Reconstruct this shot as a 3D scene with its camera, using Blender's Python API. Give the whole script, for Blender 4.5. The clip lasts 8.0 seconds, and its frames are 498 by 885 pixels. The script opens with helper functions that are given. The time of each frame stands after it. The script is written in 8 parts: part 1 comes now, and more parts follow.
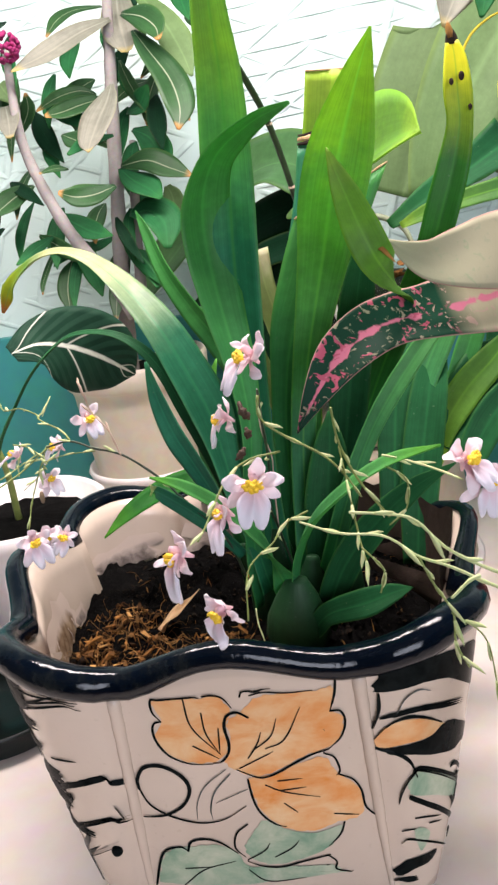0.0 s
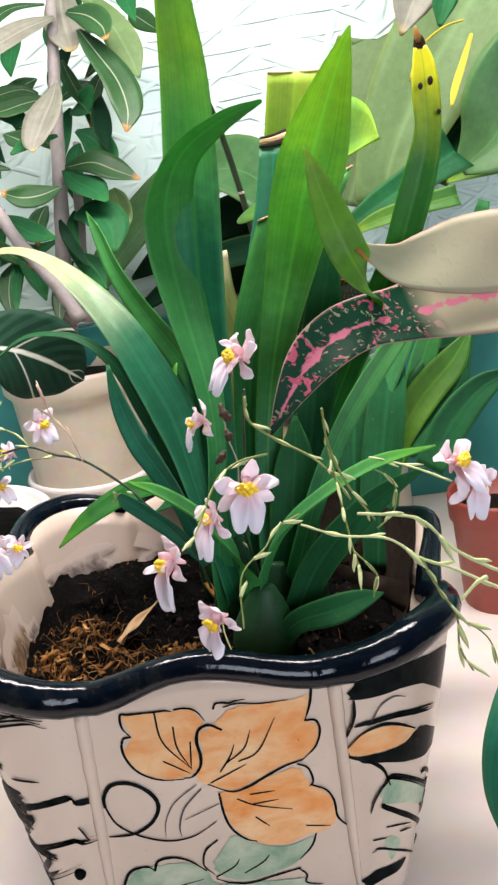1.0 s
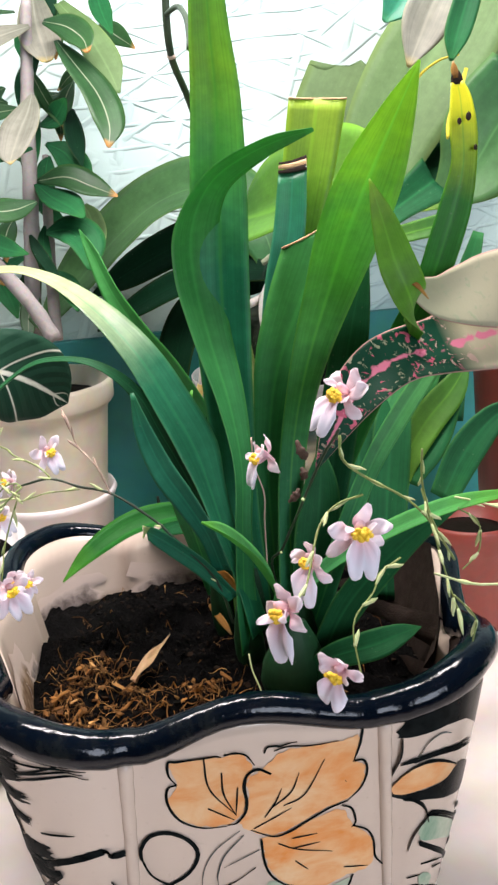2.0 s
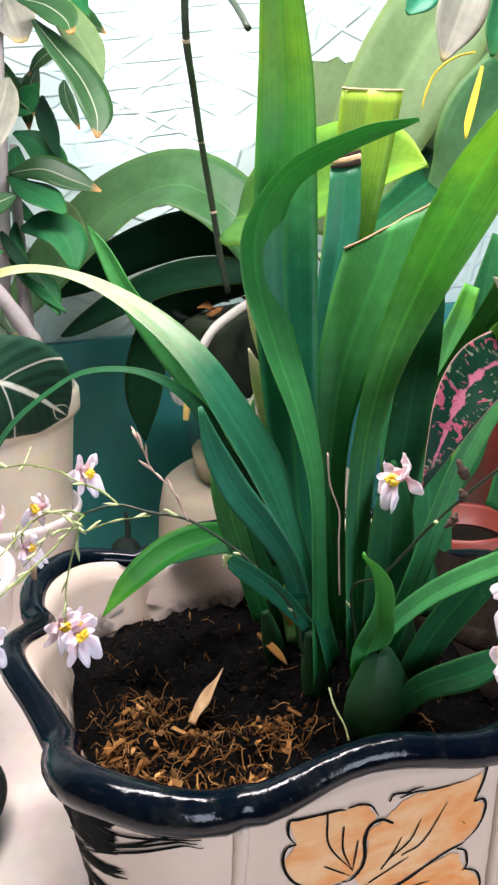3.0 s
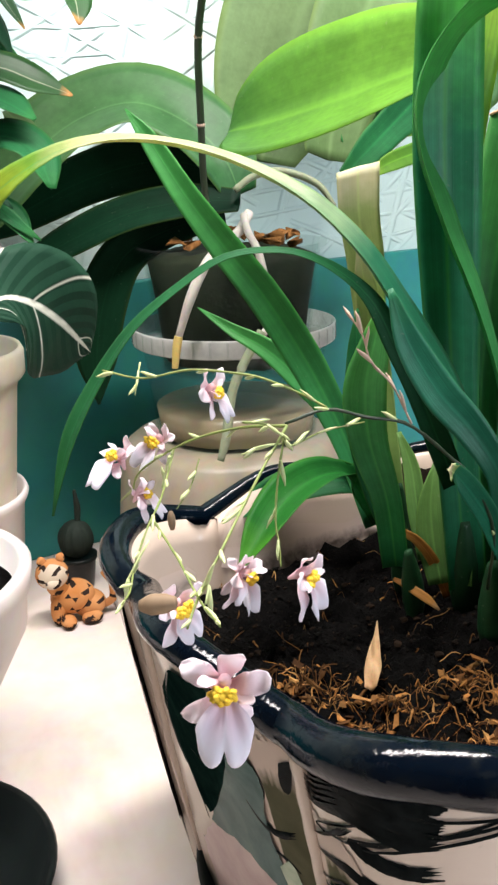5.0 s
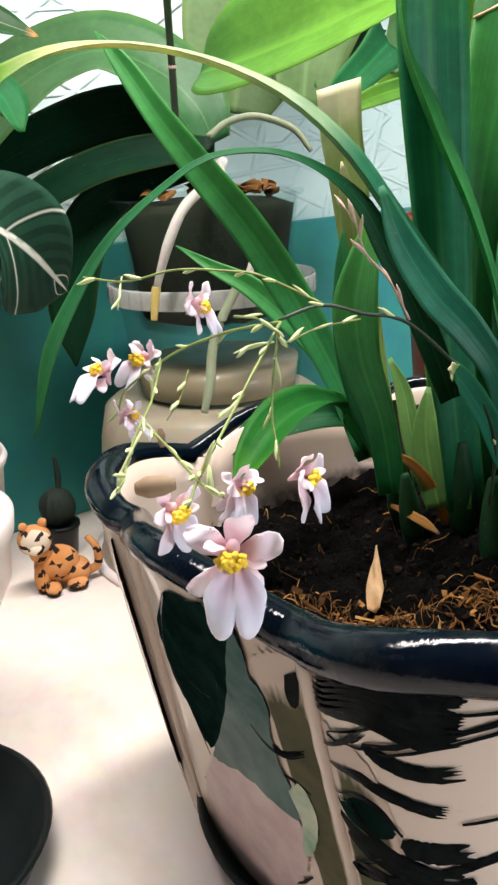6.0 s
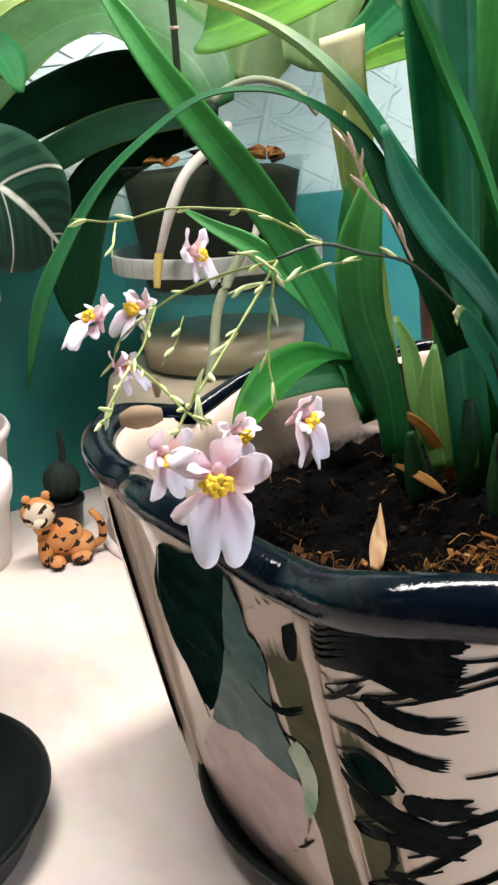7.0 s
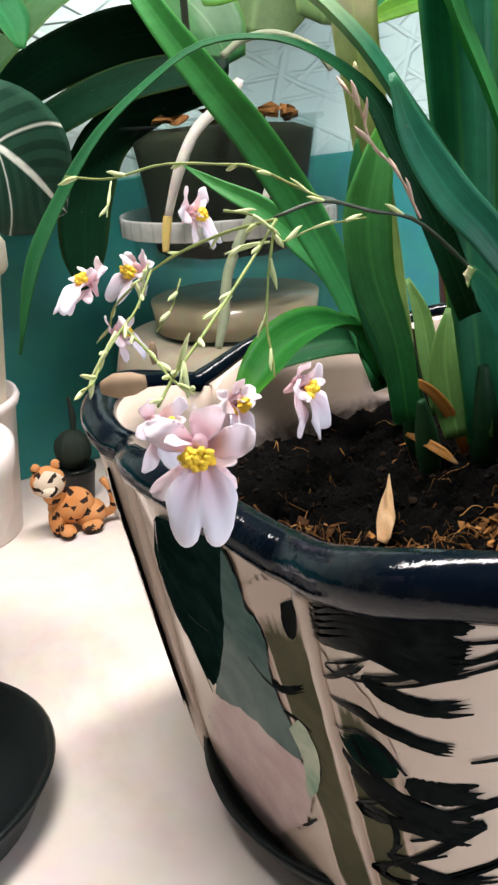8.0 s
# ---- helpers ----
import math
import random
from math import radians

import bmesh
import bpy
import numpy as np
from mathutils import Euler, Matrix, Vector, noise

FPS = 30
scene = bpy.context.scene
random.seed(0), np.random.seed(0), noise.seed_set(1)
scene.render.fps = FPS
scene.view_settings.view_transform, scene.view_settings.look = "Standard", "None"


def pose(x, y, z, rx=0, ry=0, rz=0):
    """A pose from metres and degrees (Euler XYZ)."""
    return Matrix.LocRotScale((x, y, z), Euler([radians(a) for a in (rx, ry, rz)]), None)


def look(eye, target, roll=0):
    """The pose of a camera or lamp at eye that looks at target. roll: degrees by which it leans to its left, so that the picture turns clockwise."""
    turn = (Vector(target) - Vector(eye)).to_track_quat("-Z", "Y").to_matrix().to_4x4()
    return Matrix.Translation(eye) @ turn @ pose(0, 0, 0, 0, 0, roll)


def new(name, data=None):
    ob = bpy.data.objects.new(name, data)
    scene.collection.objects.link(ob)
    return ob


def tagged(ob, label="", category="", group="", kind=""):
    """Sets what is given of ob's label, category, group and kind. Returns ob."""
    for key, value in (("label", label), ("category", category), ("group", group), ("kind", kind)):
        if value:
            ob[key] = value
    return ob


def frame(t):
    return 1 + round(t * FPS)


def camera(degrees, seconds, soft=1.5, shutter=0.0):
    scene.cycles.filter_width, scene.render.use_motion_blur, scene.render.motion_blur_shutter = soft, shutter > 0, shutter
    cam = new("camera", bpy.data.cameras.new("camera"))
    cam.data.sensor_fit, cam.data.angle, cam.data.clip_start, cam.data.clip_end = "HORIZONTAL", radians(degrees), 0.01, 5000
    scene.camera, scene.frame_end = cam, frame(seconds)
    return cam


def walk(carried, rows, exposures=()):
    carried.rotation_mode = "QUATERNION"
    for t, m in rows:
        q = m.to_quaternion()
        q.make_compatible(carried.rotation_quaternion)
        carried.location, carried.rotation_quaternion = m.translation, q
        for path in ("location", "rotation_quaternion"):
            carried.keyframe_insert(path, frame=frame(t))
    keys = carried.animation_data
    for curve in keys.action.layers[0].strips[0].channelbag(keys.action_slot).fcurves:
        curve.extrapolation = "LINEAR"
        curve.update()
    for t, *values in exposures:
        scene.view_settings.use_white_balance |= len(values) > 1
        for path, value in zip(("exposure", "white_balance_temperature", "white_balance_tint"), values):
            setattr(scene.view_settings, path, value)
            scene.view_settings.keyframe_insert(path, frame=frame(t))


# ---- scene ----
cam = camera(31.3, 8.0, soft=2.5)
PATH = [
    (0, (0.0420, 0.0170, 0.3827), (-0.0430, 1.9186, -0.2308), -7.76),
    (0.5, (0.0310, 0.0250, 0.3826), (0.0370, 1.9297, -0.2274), -6.97),
    (1, (0.0190, 0.0256, 0.3795), (0.1130, 1.9281, -0.2302), -6.30),
    (1.2, (0.0080, 0.0307, 0.3798), (0.1381, 1.9329, -0.2240), -6.05),
    (2.3, (-0.0670, 0.0618, 0.3926), (0.3319, 1.9267, -0.2098), -3.41),
    (2.5, (-0.0840, 0.0769, 0.3925), (0.3600, 1.9311, -0.2115), -3.32),
    (3, (-0.1250, 0.1069, 0.3903), (0.4753, 1.9143, -0.2204), -2.45),
    (3.5, (-0.1650, 0.1550, 0.3805), (0.5741, 1.9070, -0.2394), -1.74),
    (4, (-0.1950, 0.1967, 0.3756), (0.6750, 1.8802, -0.2639), -1.26),
    (4.5, (-0.2200, 0.2201, 0.3623), (0.7572, 1.8430, -0.2789), -1.39),
    (4.7, (-0.2320, 0.2307, 0.3517), (0.7750, 1.8382, -0.2822), -1.57),
    (5.8, (-0.2490, 0.2399, 0.3019), (0.8583, 1.8007, -0.2791), -2.90),
    (6, (-0.2460, 0.2429, 0.3015), (0.8409, 1.8007, -0.3244), -3.44),
    (6.5, (-0.2420, 0.2501, 0.2884), (0.8323, 1.8150, -0.3417), -3.89),
    (7, (-0.2400, 0.2446, 0.2851), (0.8197, 1.8139, -0.3585), -3.83),
    (7.5, (-0.2360, 0.2470, 0.2807), (0.8022, 1.8207, -0.3869), -4.09),
    (8, (-0.2280, 0.2501, 0.2813), (0.7729, 1.8295, -0.4284), -4.40),
]
walk(cam, [(t, look(eye, target, roll)) for t, eye, target, roll in PATH], [(0, -0.38, 6650, 17), (1.2, -0.36, 6550, 14), (2.5, -0.28, 6350, 15), (3.5, -0.16, 6300, 16), (4.5, -0.18, 6450, 13), (6, -0.20, 6500, 10), (8, -0.18, 6450, 11)])

# ---- light ----
world = bpy.data.worlds.new("daylight")
scene.world = world
world.use_nodes = True
wn = world.node_tree
sky = wn.nodes.new("ShaderNodeTexSky")
sky.sky_type, sky.sun_disc, sky.sun_elevation, sky.sun_rotation = "NISHITA", False, radians(35), radians(200)
wn.nodes["Background"].inputs["Strength"].default_value = 0.1
wn.links.new(sky.outputs[0], wn.nodes["Background"].inputs["Color"])


def lamp(name, kind, m, energy, color, **values):
    data = bpy.data.lights.new(name, kind)
    data.energy, data.color = energy, color
    if kind == "AREA":
        data.shape, data.size, data.size_y = "RECTANGLE", values["size"], values["size_y"]
    if kind == "SUN":
        data.angle = values["angle"]
    ob = new(name, data)
    ob.matrix_world = m
    return ob


# the growing lamp over the plants, and the daylight of the window behind the camera
lamp("grow_lamp_light", "AREA", look((0.03, 0.53, 0.795), (0.03, 0.56, 0.0)), 15.8, (1.0, 0.93, 0.90), size=0.70, size_y=0.09)
lamp("window_daylight", "AREA", look((0.65, -1.97, 0.75), (0.10, 0.2, 0.40)), 54.0, (0.80, 0.88, 1.0), size=1.1, size_y=1.3)
lamp("sun", "SUN", look((2.2, -4.0, 2.4), (0, 0, 0)), 0.6, (1.0, 0.94, 0.86), angle=radians(12))


# ---- materials ----
def nodes(name):
    mat = bpy.data.materials.new(name)
    mat.use_nodes = True
    tree = mat.node_tree
    return mat, tree, tree.nodes["Principled BSDF"], tree.nodes.new, tree.links.new


def ramp(add, stops):
    node = add("ShaderNodeValToRGB")
    els = node.color_ramp.elements
    els.remove(els[1])
    els[0].position, els[0].color = stops[0][0], (*stops[0][1], 1)
    for pos, col in stops[1:]:
        els.new(pos).color = (*col, 1)
    return node


def mapped(add, link, scale=(1, 1, 1), coord="Object"):
    tc, mp = add("ShaderNodeTexCoord"), add("ShaderNodeMapping")
    mp.inputs["Scale"].default_value = scale
    link(tc.outputs[coord], mp.inputs["Vector"])
    return mp.outputs["Vector"]


def noise_tex(add, link, vec, scale, detail=4, rough=0.55, distort=0.0):
    n = add("ShaderNodeTexNoise")
    n.inputs["Scale"].default_value, n.inputs["Detail"].default_value = scale, detail
    n.inputs["Roughness"].default_value, n.inputs["Distortion"].default_value = rough, distort
    if vec is not None:
        link(vec, n.inputs["Vector"])
    return n


def mix(add, link, fac, a, b, how="MIX"):
    n = add("ShaderNodeMix")
    n.data_type, n.blend_type = "RGBA", how
    for value, slot in ((fac, "Factor"), (a, "A"), (b, "B")):
        sock = n.inputs[0] if slot == "Factor" else n.inputs[6 if slot == "A" else 7]
        if isinstance(value, (int, float)):
            sock.default_value = value
        elif isinstance(value, tuple):
            sock.default_value = (*value, 1)
        else:
            link(value, sock)
    return n.outputs[2]


def bump(add, link, bsdf, height, strength, distance=0.001):
    b = add("ShaderNodeBump")
    b.inputs["Strength"].default_value, b.inputs["Distance"].default_value = strength, distance
    link(height, b.inputs["Height"])
    link(b.outputs[0], bsdf.inputs["Normal"])


def grained(name, c1, c2, scale=60, rough=0.5, relief=0.2, spec=0.5, fine=6, metal=0.0, coat=0.0, stain=None):
    """A plain surface with mottling at two scales and a fine relief."""
    mat, tree, bsdf, add, link = nodes(name)
    vec = mapped(add, link)
    big, small = noise_tex(add, link, vec, scale), noise_tex(add, link, vec, scale * fine)
    col = mix(add, link, big.outputs[0], c1, c2)
    if stain:
        st = noise_tex(add, link, vec, scale * 0.35, 6, 0.65, 0.6)
        r = ramp(add, [(0.55, (0, 0, 0)), (0.72, (1, 1, 1))])
        link(st.outputs[0], r.inputs[0])
        col = mix(add, link, r.outputs[0], col, stain)
    link(mix(add, link, 0.25, col, small.outputs[1], "OVERLAY"), bsdf.inputs["Base Color"])
    bsdf.inputs["Roughness"].default_value, bsdf.inputs["Metallic"].default_value = rough, metal
    bsdf.inputs["Specular IOR Level"].default_value, bsdf.inputs["Coat Weight"].default_value = spec, coat
    bump(add, link, bsdf, small.outputs[0], relief)
    return mat


def leaf_mat(name, low, high, tip=None, vein=None, gloss=0.42, through_light=0.35, stripes=26, tip_from=0.8, rib=0.05, thin=None, bands=None, contrast=0.35, spec=0.3):
    """A living leaf: colour along its length, fine parallel veins, a midrib, mottling, light that passes through."""
    mat, tree, bsdf, add, link = nodes(name)
    uv = add("ShaderNodeUVMap")
    sep = add("ShaderNodeSeparateXYZ")
    link(uv.outputs[0], sep.inputs[0])
    stops = [(0.0, low), (0.7, high)]
    if tip:
        stops += [(tip_from, high), (min(0.99, tip_from + 0.14), tip)]
    along = ramp(add, bands or stops)
    vec = mapped(add, link)
    patch = noise_tex(add, link, vec, 45, 4, 0.6)
    shift = add("ShaderNodeMath")
    shift.operation = "MULTIPLY_ADD"
    link(patch.outputs[0], shift.inputs[0])
    shift.inputs[1].default_value = 0.22 if not bands else 0.10
    sub = add("ShaderNodeMath")
    sub.operation = "SUBTRACT"
    link(sep.outputs[1], sub.inputs[0])
    sub.inputs[1].default_value = 0.11 if not bands else 0.05
    link(sub.outputs[0], shift.inputs[2])
    link(shift.outputs[0], along.inputs[0])
    mp = add("ShaderNodeMapping")
    mp.inputs["Scale"].default_value = (stripes, 0.8, 1)
    link(uv.outputs[0], mp.inputs["Vector"])
    lines = noise_tex(add, link, mp.outputs[0], 1.0, 3, 0.6)
    col = mix(add, link, contrast, along.outputs[0], lines.outputs[0], "OVERLAY")
    col = mix(add, link, 0.3, col, patch.outputs[0], "OVERLAY")
    mid = noise_tex(add, link, vec, 190, 3, 0.6)
    col = mix(add, link, 0.22, col, mid.outputs[0], "OVERLAY")
    # midrib
    d = add("ShaderNodeMath")
    d.operation = "SUBTRACT"
    link(sep.outputs[0], d.inputs[0])
    d.inputs[1].default_value = 0.5
    ab = add("ShaderNodeMath")
    ab.operation = "ABSOLUTE"
    link(d.outputs[0], ab.inputs[0])
    ribr = ramp(add, [(0.0, (1, 1, 1)), (rib, (0, 0, 0))])
    link(ab.outputs[0], ribr.inputs[0])
    half = add("ShaderNodeMath")
    half.operation = "MULTIPLY"
    link(ribr.outputs[0], half.inputs[0])
    half.inputs[1].default_value = 0.75 if vein else 0.42
    v = vein or tuple(min(1.0, 1.7 * c) for c in high)
    col = mix(add, link, half.outputs[0], col, v)
    rim = ramp(add, [(0.44, (0, 0, 0)), (0.49, (0.35, 0.35, 0.35))])
    link(ab.outputs[0], rim.inputs[0])
    col = mix(add, link, rim.outputs[0], col, tuple(min(1.0, 1.25 * c + 0.05) for c in high[:2]) + (high[2],))
    speck = noise_tex(add, link, vec, 420, 2)
    sr = ramp(add, [(0.7, (0, 0, 0)), (0.78, (1, 1, 1))])
    link(speck.outputs[0], sr.inputs[0])
    spots = add("ShaderNodeMath")
    spots.operation = "MULTIPLY"
    link(sr.outputs[0], spots.inputs[0])
    spots.inputs[1].default_value = 0.18
    col = mix(add, link, spots.outputs[0], col, (0.35, 0.4, 0.3))
    link(col, bsdf.inputs["Base Color"])
    rr = add("ShaderNodeMapRange")
    link(patch.outputs[0], rr.inputs[0])
    rr.inputs[3].default_value, rr.inputs[4].default_value = gloss - 0.08, gloss + 0.14
    link(rr.outputs[0], bsdf.inputs["Roughness"])
    bsdf.inputs["Specular IOR Level"].default_value = spec
    bump(add, link, bsdf, lines.outputs[0], 0.3, 0.0006)
    tl = add("ShaderNodeBsdfTranslucent")
    link(mix(add, link, 1.0, col, thin or (1.0, 1.0, 0.42), "MULTIPLY") if not thin else mix(add, link, 0.6, col, thin), tl.inputs["Color"])
    ms = add("ShaderNodeMixShader")
    ms.inputs[0].default_value = through_light
    link(bsdf.outputs[0], ms.inputs[1])
    link(tl.outputs[0], ms.inputs[2])
    link(ms.outputs[0], tree.nodes["Material Output"].inputs["Surface"])
    return mat


def petal_mat(name, c1, c2, wet=0.35):
    mat, tree, bsdf, add, link = nodes(name)
    uv = add("ShaderNodeUVMap")
    sep = add("ShaderNodeSeparateXYZ")
    link(uv.outputs[0], sep.inputs[0])
    along = ramp(add, [(0.0, c1), (0.75, c2)])
    link(sep.outputs[1], along.inputs[0])
    vec = mapped(add, link)
    n = noise_tex(add, link, vec, 260, 3)
    mp = add("ShaderNodeMapping")
    mp.inputs["Scale"].default_value = (14, 1, 1)
    link(uv.outputs[0], mp.inputs[0])
    veins = noise_tex(add, link, mp.outputs[0], 1.0, 2)
    col = mix(add, link, 0.08, along.outputs[0], veins.outputs[0], "OVERLAY")
    link(col, bsdf.inputs["Base Color"])
    bsdf.inputs["Roughness"].default_value = 0.6
    bsdf.inputs["Specular IOR Level"].default_value = 0.25
    bump(add, link, bsdf, n.outputs[0], 0.3, 0.0003)
    tl = add("ShaderNodeBsdfTranslucent")
    link(col, tl.inputs["Color"])
    ms = add("ShaderNodeMixShader")
    ms.inputs[0].default_value = wet
    link(bsdf.outputs[0], ms.inputs[1])
    link(tl.outputs[0], ms.inputs[2])
    link(ms.outputs[0], tree.nodes["Material Output"].inputs["Surface"])
    return mat


def glass_mat(name, tint, rough=0.12, alpha=0.35):
    """Thin clear plastic, a little scratched and clouded."""
    mat, tree, bsdf, add, link = nodes(name)
    vec = mapped(add, link)
    n = noise_tex(add, link, vec, 60, 5, 0.6)
    bsdf.inputs["Base Color"].default_value = (*tint, 1)
    bsdf.inputs["Roughness"].default_value = rough
    tr = add("ShaderNodeBsdfTransparent")
    tr.inputs["Color"].default_value = (0.93, 0.96, 0.95, 1)
    ms = add("ShaderNodeMixShader")
    mr = add("ShaderNodeMapRange")
    link(n.outputs[0], mr.inputs[0])
    mr.inputs[3].default_value, mr.inputs[4].default_value = alpha * 0.5, alpha * 1.5
    link(mr.outputs[0], ms.inputs[0])
    link(tr.outputs[0], ms.inputs[1])
    link(bsdf.outputs[0], ms.inputs[2])
    link(ms.outputs[0], tree.nodes["Material Output"].inputs["Surface"])
    return mat


def wallpaper_mat():
    """Embossed wallpaper: long crossing creases, pale mint."""
    mat, tree, bsdf, add, link = nodes("embossed_wallpaper")
    height = None
    for k, (rot, sc) in enumerate(((0.06, 30), (-0.35, 21), (0.5, 19), (1.2, 11))):
        mp = add("ShaderNodeMapping")
        tc = add("ShaderNodeTexCoord")
        link(tc.outputs["Object"], mp.inputs[0])
        mp.inputs["Rotation"].default_value = (0, rot, 0)
        mp.inputs["Location"].default_value = (0.37 * k, 0, 0.21 * k)
        mp.inputs["Scale"].default_value = (1.2, 1, 1)
        wv = add("ShaderNodeTexWave")
        wv.bands_direction = "Z"
        wv.inputs["Scale"].default_value = sc * 0.5
        wv.inputs["Distortion"].default_value, wv.inputs["Detail"].default_value = 1.6, 2.0
        wv.inputs["Detail Scale"].default_value = 0.6
        link(mp.outputs[0], wv.inputs[0])
        r = ramp(add, [(0.90, (0, 0, 0)), (0.985, (1, 1, 1))])
        link(wv.outputs[1], r.inputs[0])
        nm = noise_tex(add, link, mp.outputs[0], 9 + 3 * k, 2)
        gate = ramp(add, [(0.44, (0, 0, 0)), (0.56, (1, 1, 1))])
        link(nm.outputs[0], gate.inputs[0])
        line = mix(add, link, 1.0, r.outputs[0], gate.outputs[0], "MULTIPLY")
        height = line if height is None else mix(add, link, 1.0, height, line, "LIGHTEN")
    vec = mapped(add, link)
    n = noise_tex(add, link, vec, 14, 4)
    link(mix(add, link, n.outputs[0], (0.52, 0.71, 0.67), (0.62, 0.77, 0.72)), bsdf.inputs["Base Color"])
    bsdf.inputs["Roughness"].default_value = 0.75
    bump(add, link, bsdf, height, 0.7, 0.003)
    return mat


def glaze_mat():
    """Cream stoneware glaze with faint pinkish clouds, glossy."""
    mat, tree, bsdf, add, link = nodes("cream_glaze")
    vec = mapped(add, link)
    a, b = noise_tex(add, link, vec, 16, 5), noise_tex(add, link, vec, 240, 3)
    col = mix(add, link, a.outputs[0], (0.54, 0.43, 0.34), (0.64, 0.53, 0.44))
    r = ramp(add, [(0.66, (0, 0, 0)), (0.74, (1, 1, 1))])
    link(b.outputs[0], r.inputs[0])
    m = add("ShaderNodeMath")
    m.operation = "MULTIPLY"
    link(r.outputs[0], m.inputs[0])
    m.inputs[1].default_value = 0.25
    link(mix(add, link, m.outputs[0], col, (0.42, 0.33, 0.26)), bsdf.inputs["Base Color"])
    bsdf.inputs["Roughness"].default_value = 0.16
    bump(add, link, bsdf, a.outputs[0], 0.12, 0.004)
    return mat


def rim_mat():
    """Blue-black glaze, glossy where wiped, dull and olive where dust and limescale cling."""
    mat, tree, bsdf, add, link = nodes("black_glaze")
    vec = mapped(add, link)
    big, small, fine = noise_tex(add, link, vec, 28, 5, 0.65, 0.5), noise_tex(add, link, vec, 420, 4, 0.7), noise_tex(add, link, vec, 130, 4, 0.6)
    both = mix(add, link, 0.45, big.outputs[0], fine.outputs[0])
    dust = ramp(add, [(0.52, (0, 0, 0)), (0.74, (1, 1, 1))])
    link(both, dust.inputs[0])
    dull = mix(add, link, small.outputs[0], (0.006, 0.009, 0.009), (0.026, 0.029, 0.024))
    link(mix(add, link, dust.outputs[0], (0.0012, 0.0035, 0.008), dull), bsdf.inputs["Base Color"])
    rr = add("ShaderNodeMapRange")
    link(dust.outputs[0], rr.inputs[0])
    rr.inputs[3].default_value, rr.inputs[4].default_value = 0.10, 0.34
    link(rr.outputs[0], bsdf.inputs["Roughness"])
    bsdf.inputs["Specular IOR Level"].default_value = 0.28
    bump(add, link, bsdf, fine.outputs[0], 0.22, 0.002)
    return mat


def paint_mat(name, c1, c2, scale=90, rough=0.2, streak=(1, 1, 1), wash=0.0):
    """Painted glaze laid on by brush: uneven, glossy."""
    mat, tree, bsdf, add, link = nodes(name)
    vec = mapped(add, link, streak)
    n = noise_tex(add, link, vec, scale, 5, 0.6, 0.4)
    r = ramp(add, [(0.3, c1), (0.7, c2)])
    link(n.outputs[0], r.inputs[0])
    col = r.outputs[0]
    if wash:
        # the colour thins out to the cream ground along the edge of the wash
        uv, sep, sm = add("ShaderNodeUVMap"), add("ShaderNodeSeparateXYZ"), add("ShaderNodeMath")
        link(uv.outputs[0], sep.inputs[0])
        sm.operation = "MULTIPLY_ADD"
        link(n.outputs[0], sm.inputs[0])
        sm.inputs[1].default_value = 0.35
        link(sep.outputs[1], sm.inputs[2])
        fade = ramp(add, [(wash, (0, 0, 0)), (1.22, (1, 1, 1))])
        link(sm.outputs[0], fade.inputs[0])
        col = mix(add, link, fade.outputs[0], col, (0.58, 0.47, 0.40))
    link(col, bsdf.inputs["Base Color"])
    bsdf.inputs["Roughness"].default_value = rough
    bsdf.inputs["Specular IOR Level"].default_value = 0.015 if "black" in name else 0.0 if "dark" in name or "olive" in name else 0.03
    bump(add, link, bsdf, n.outputs[0], 0.15, 0.0005)
    return mat


def soil_mat():
    mat, tree, bsdf, add, link = nodes("potting_soil")
    vec = mapped(add, link)
    a, b = noise_tex(add, link, vec, 90, 6, 0.7), noise_tex(add, link, vec, 500, 4, 0.7)
    r = ramp(add, [(0.42, (0.003, 0.003, 0.0028)), (0.64, (0.009, 0.0085, 0.008)), (0.86, (0.04, 0.028, 0.018))])
    link(mix(add, link, 0.5, a.outputs[0], b.outputs[0]), r.inputs[0])
    link(r.outputs[0], bsdf.inputs["Base Color"])
    bsdf.inputs["Roughness"].default_value, bsdf.inputs["Specular IOR Level"].default_value = 0.95, 0.03
    bump(add, link, bsdf, b.outputs[0], 1.0, 0.003)
    return mat


def island_mat(name, cols, rough=0.8):
    """Chips and fibres, each in a shade of its own."""
    mat, tree, bsdf, add, link = nodes(name)
    g = add("ShaderNodeNewGeometry")
    n = len(cols) - 1
    r = ramp(add, [(i / n, c) for i, c in enumerate(cols)])
    link(g.outputs["Random Per Island"], r.inputs[0])
    vec = mapped(add, link)
    t = noise_tex(add, link, vec, 600, 4)
    link(mix(add, link, 0.5, r.outputs[0], t.outputs[0], "OVERLAY"), bsdf.inputs["Base Color"])
    bsdf.inputs["Roughness"].default_value, bsdf.inputs["Specular IOR Level"].default_value = rough, 0.08
    bump(add, link, bsdf, t.outputs[0], 0.6, 0.0005)
    return mat


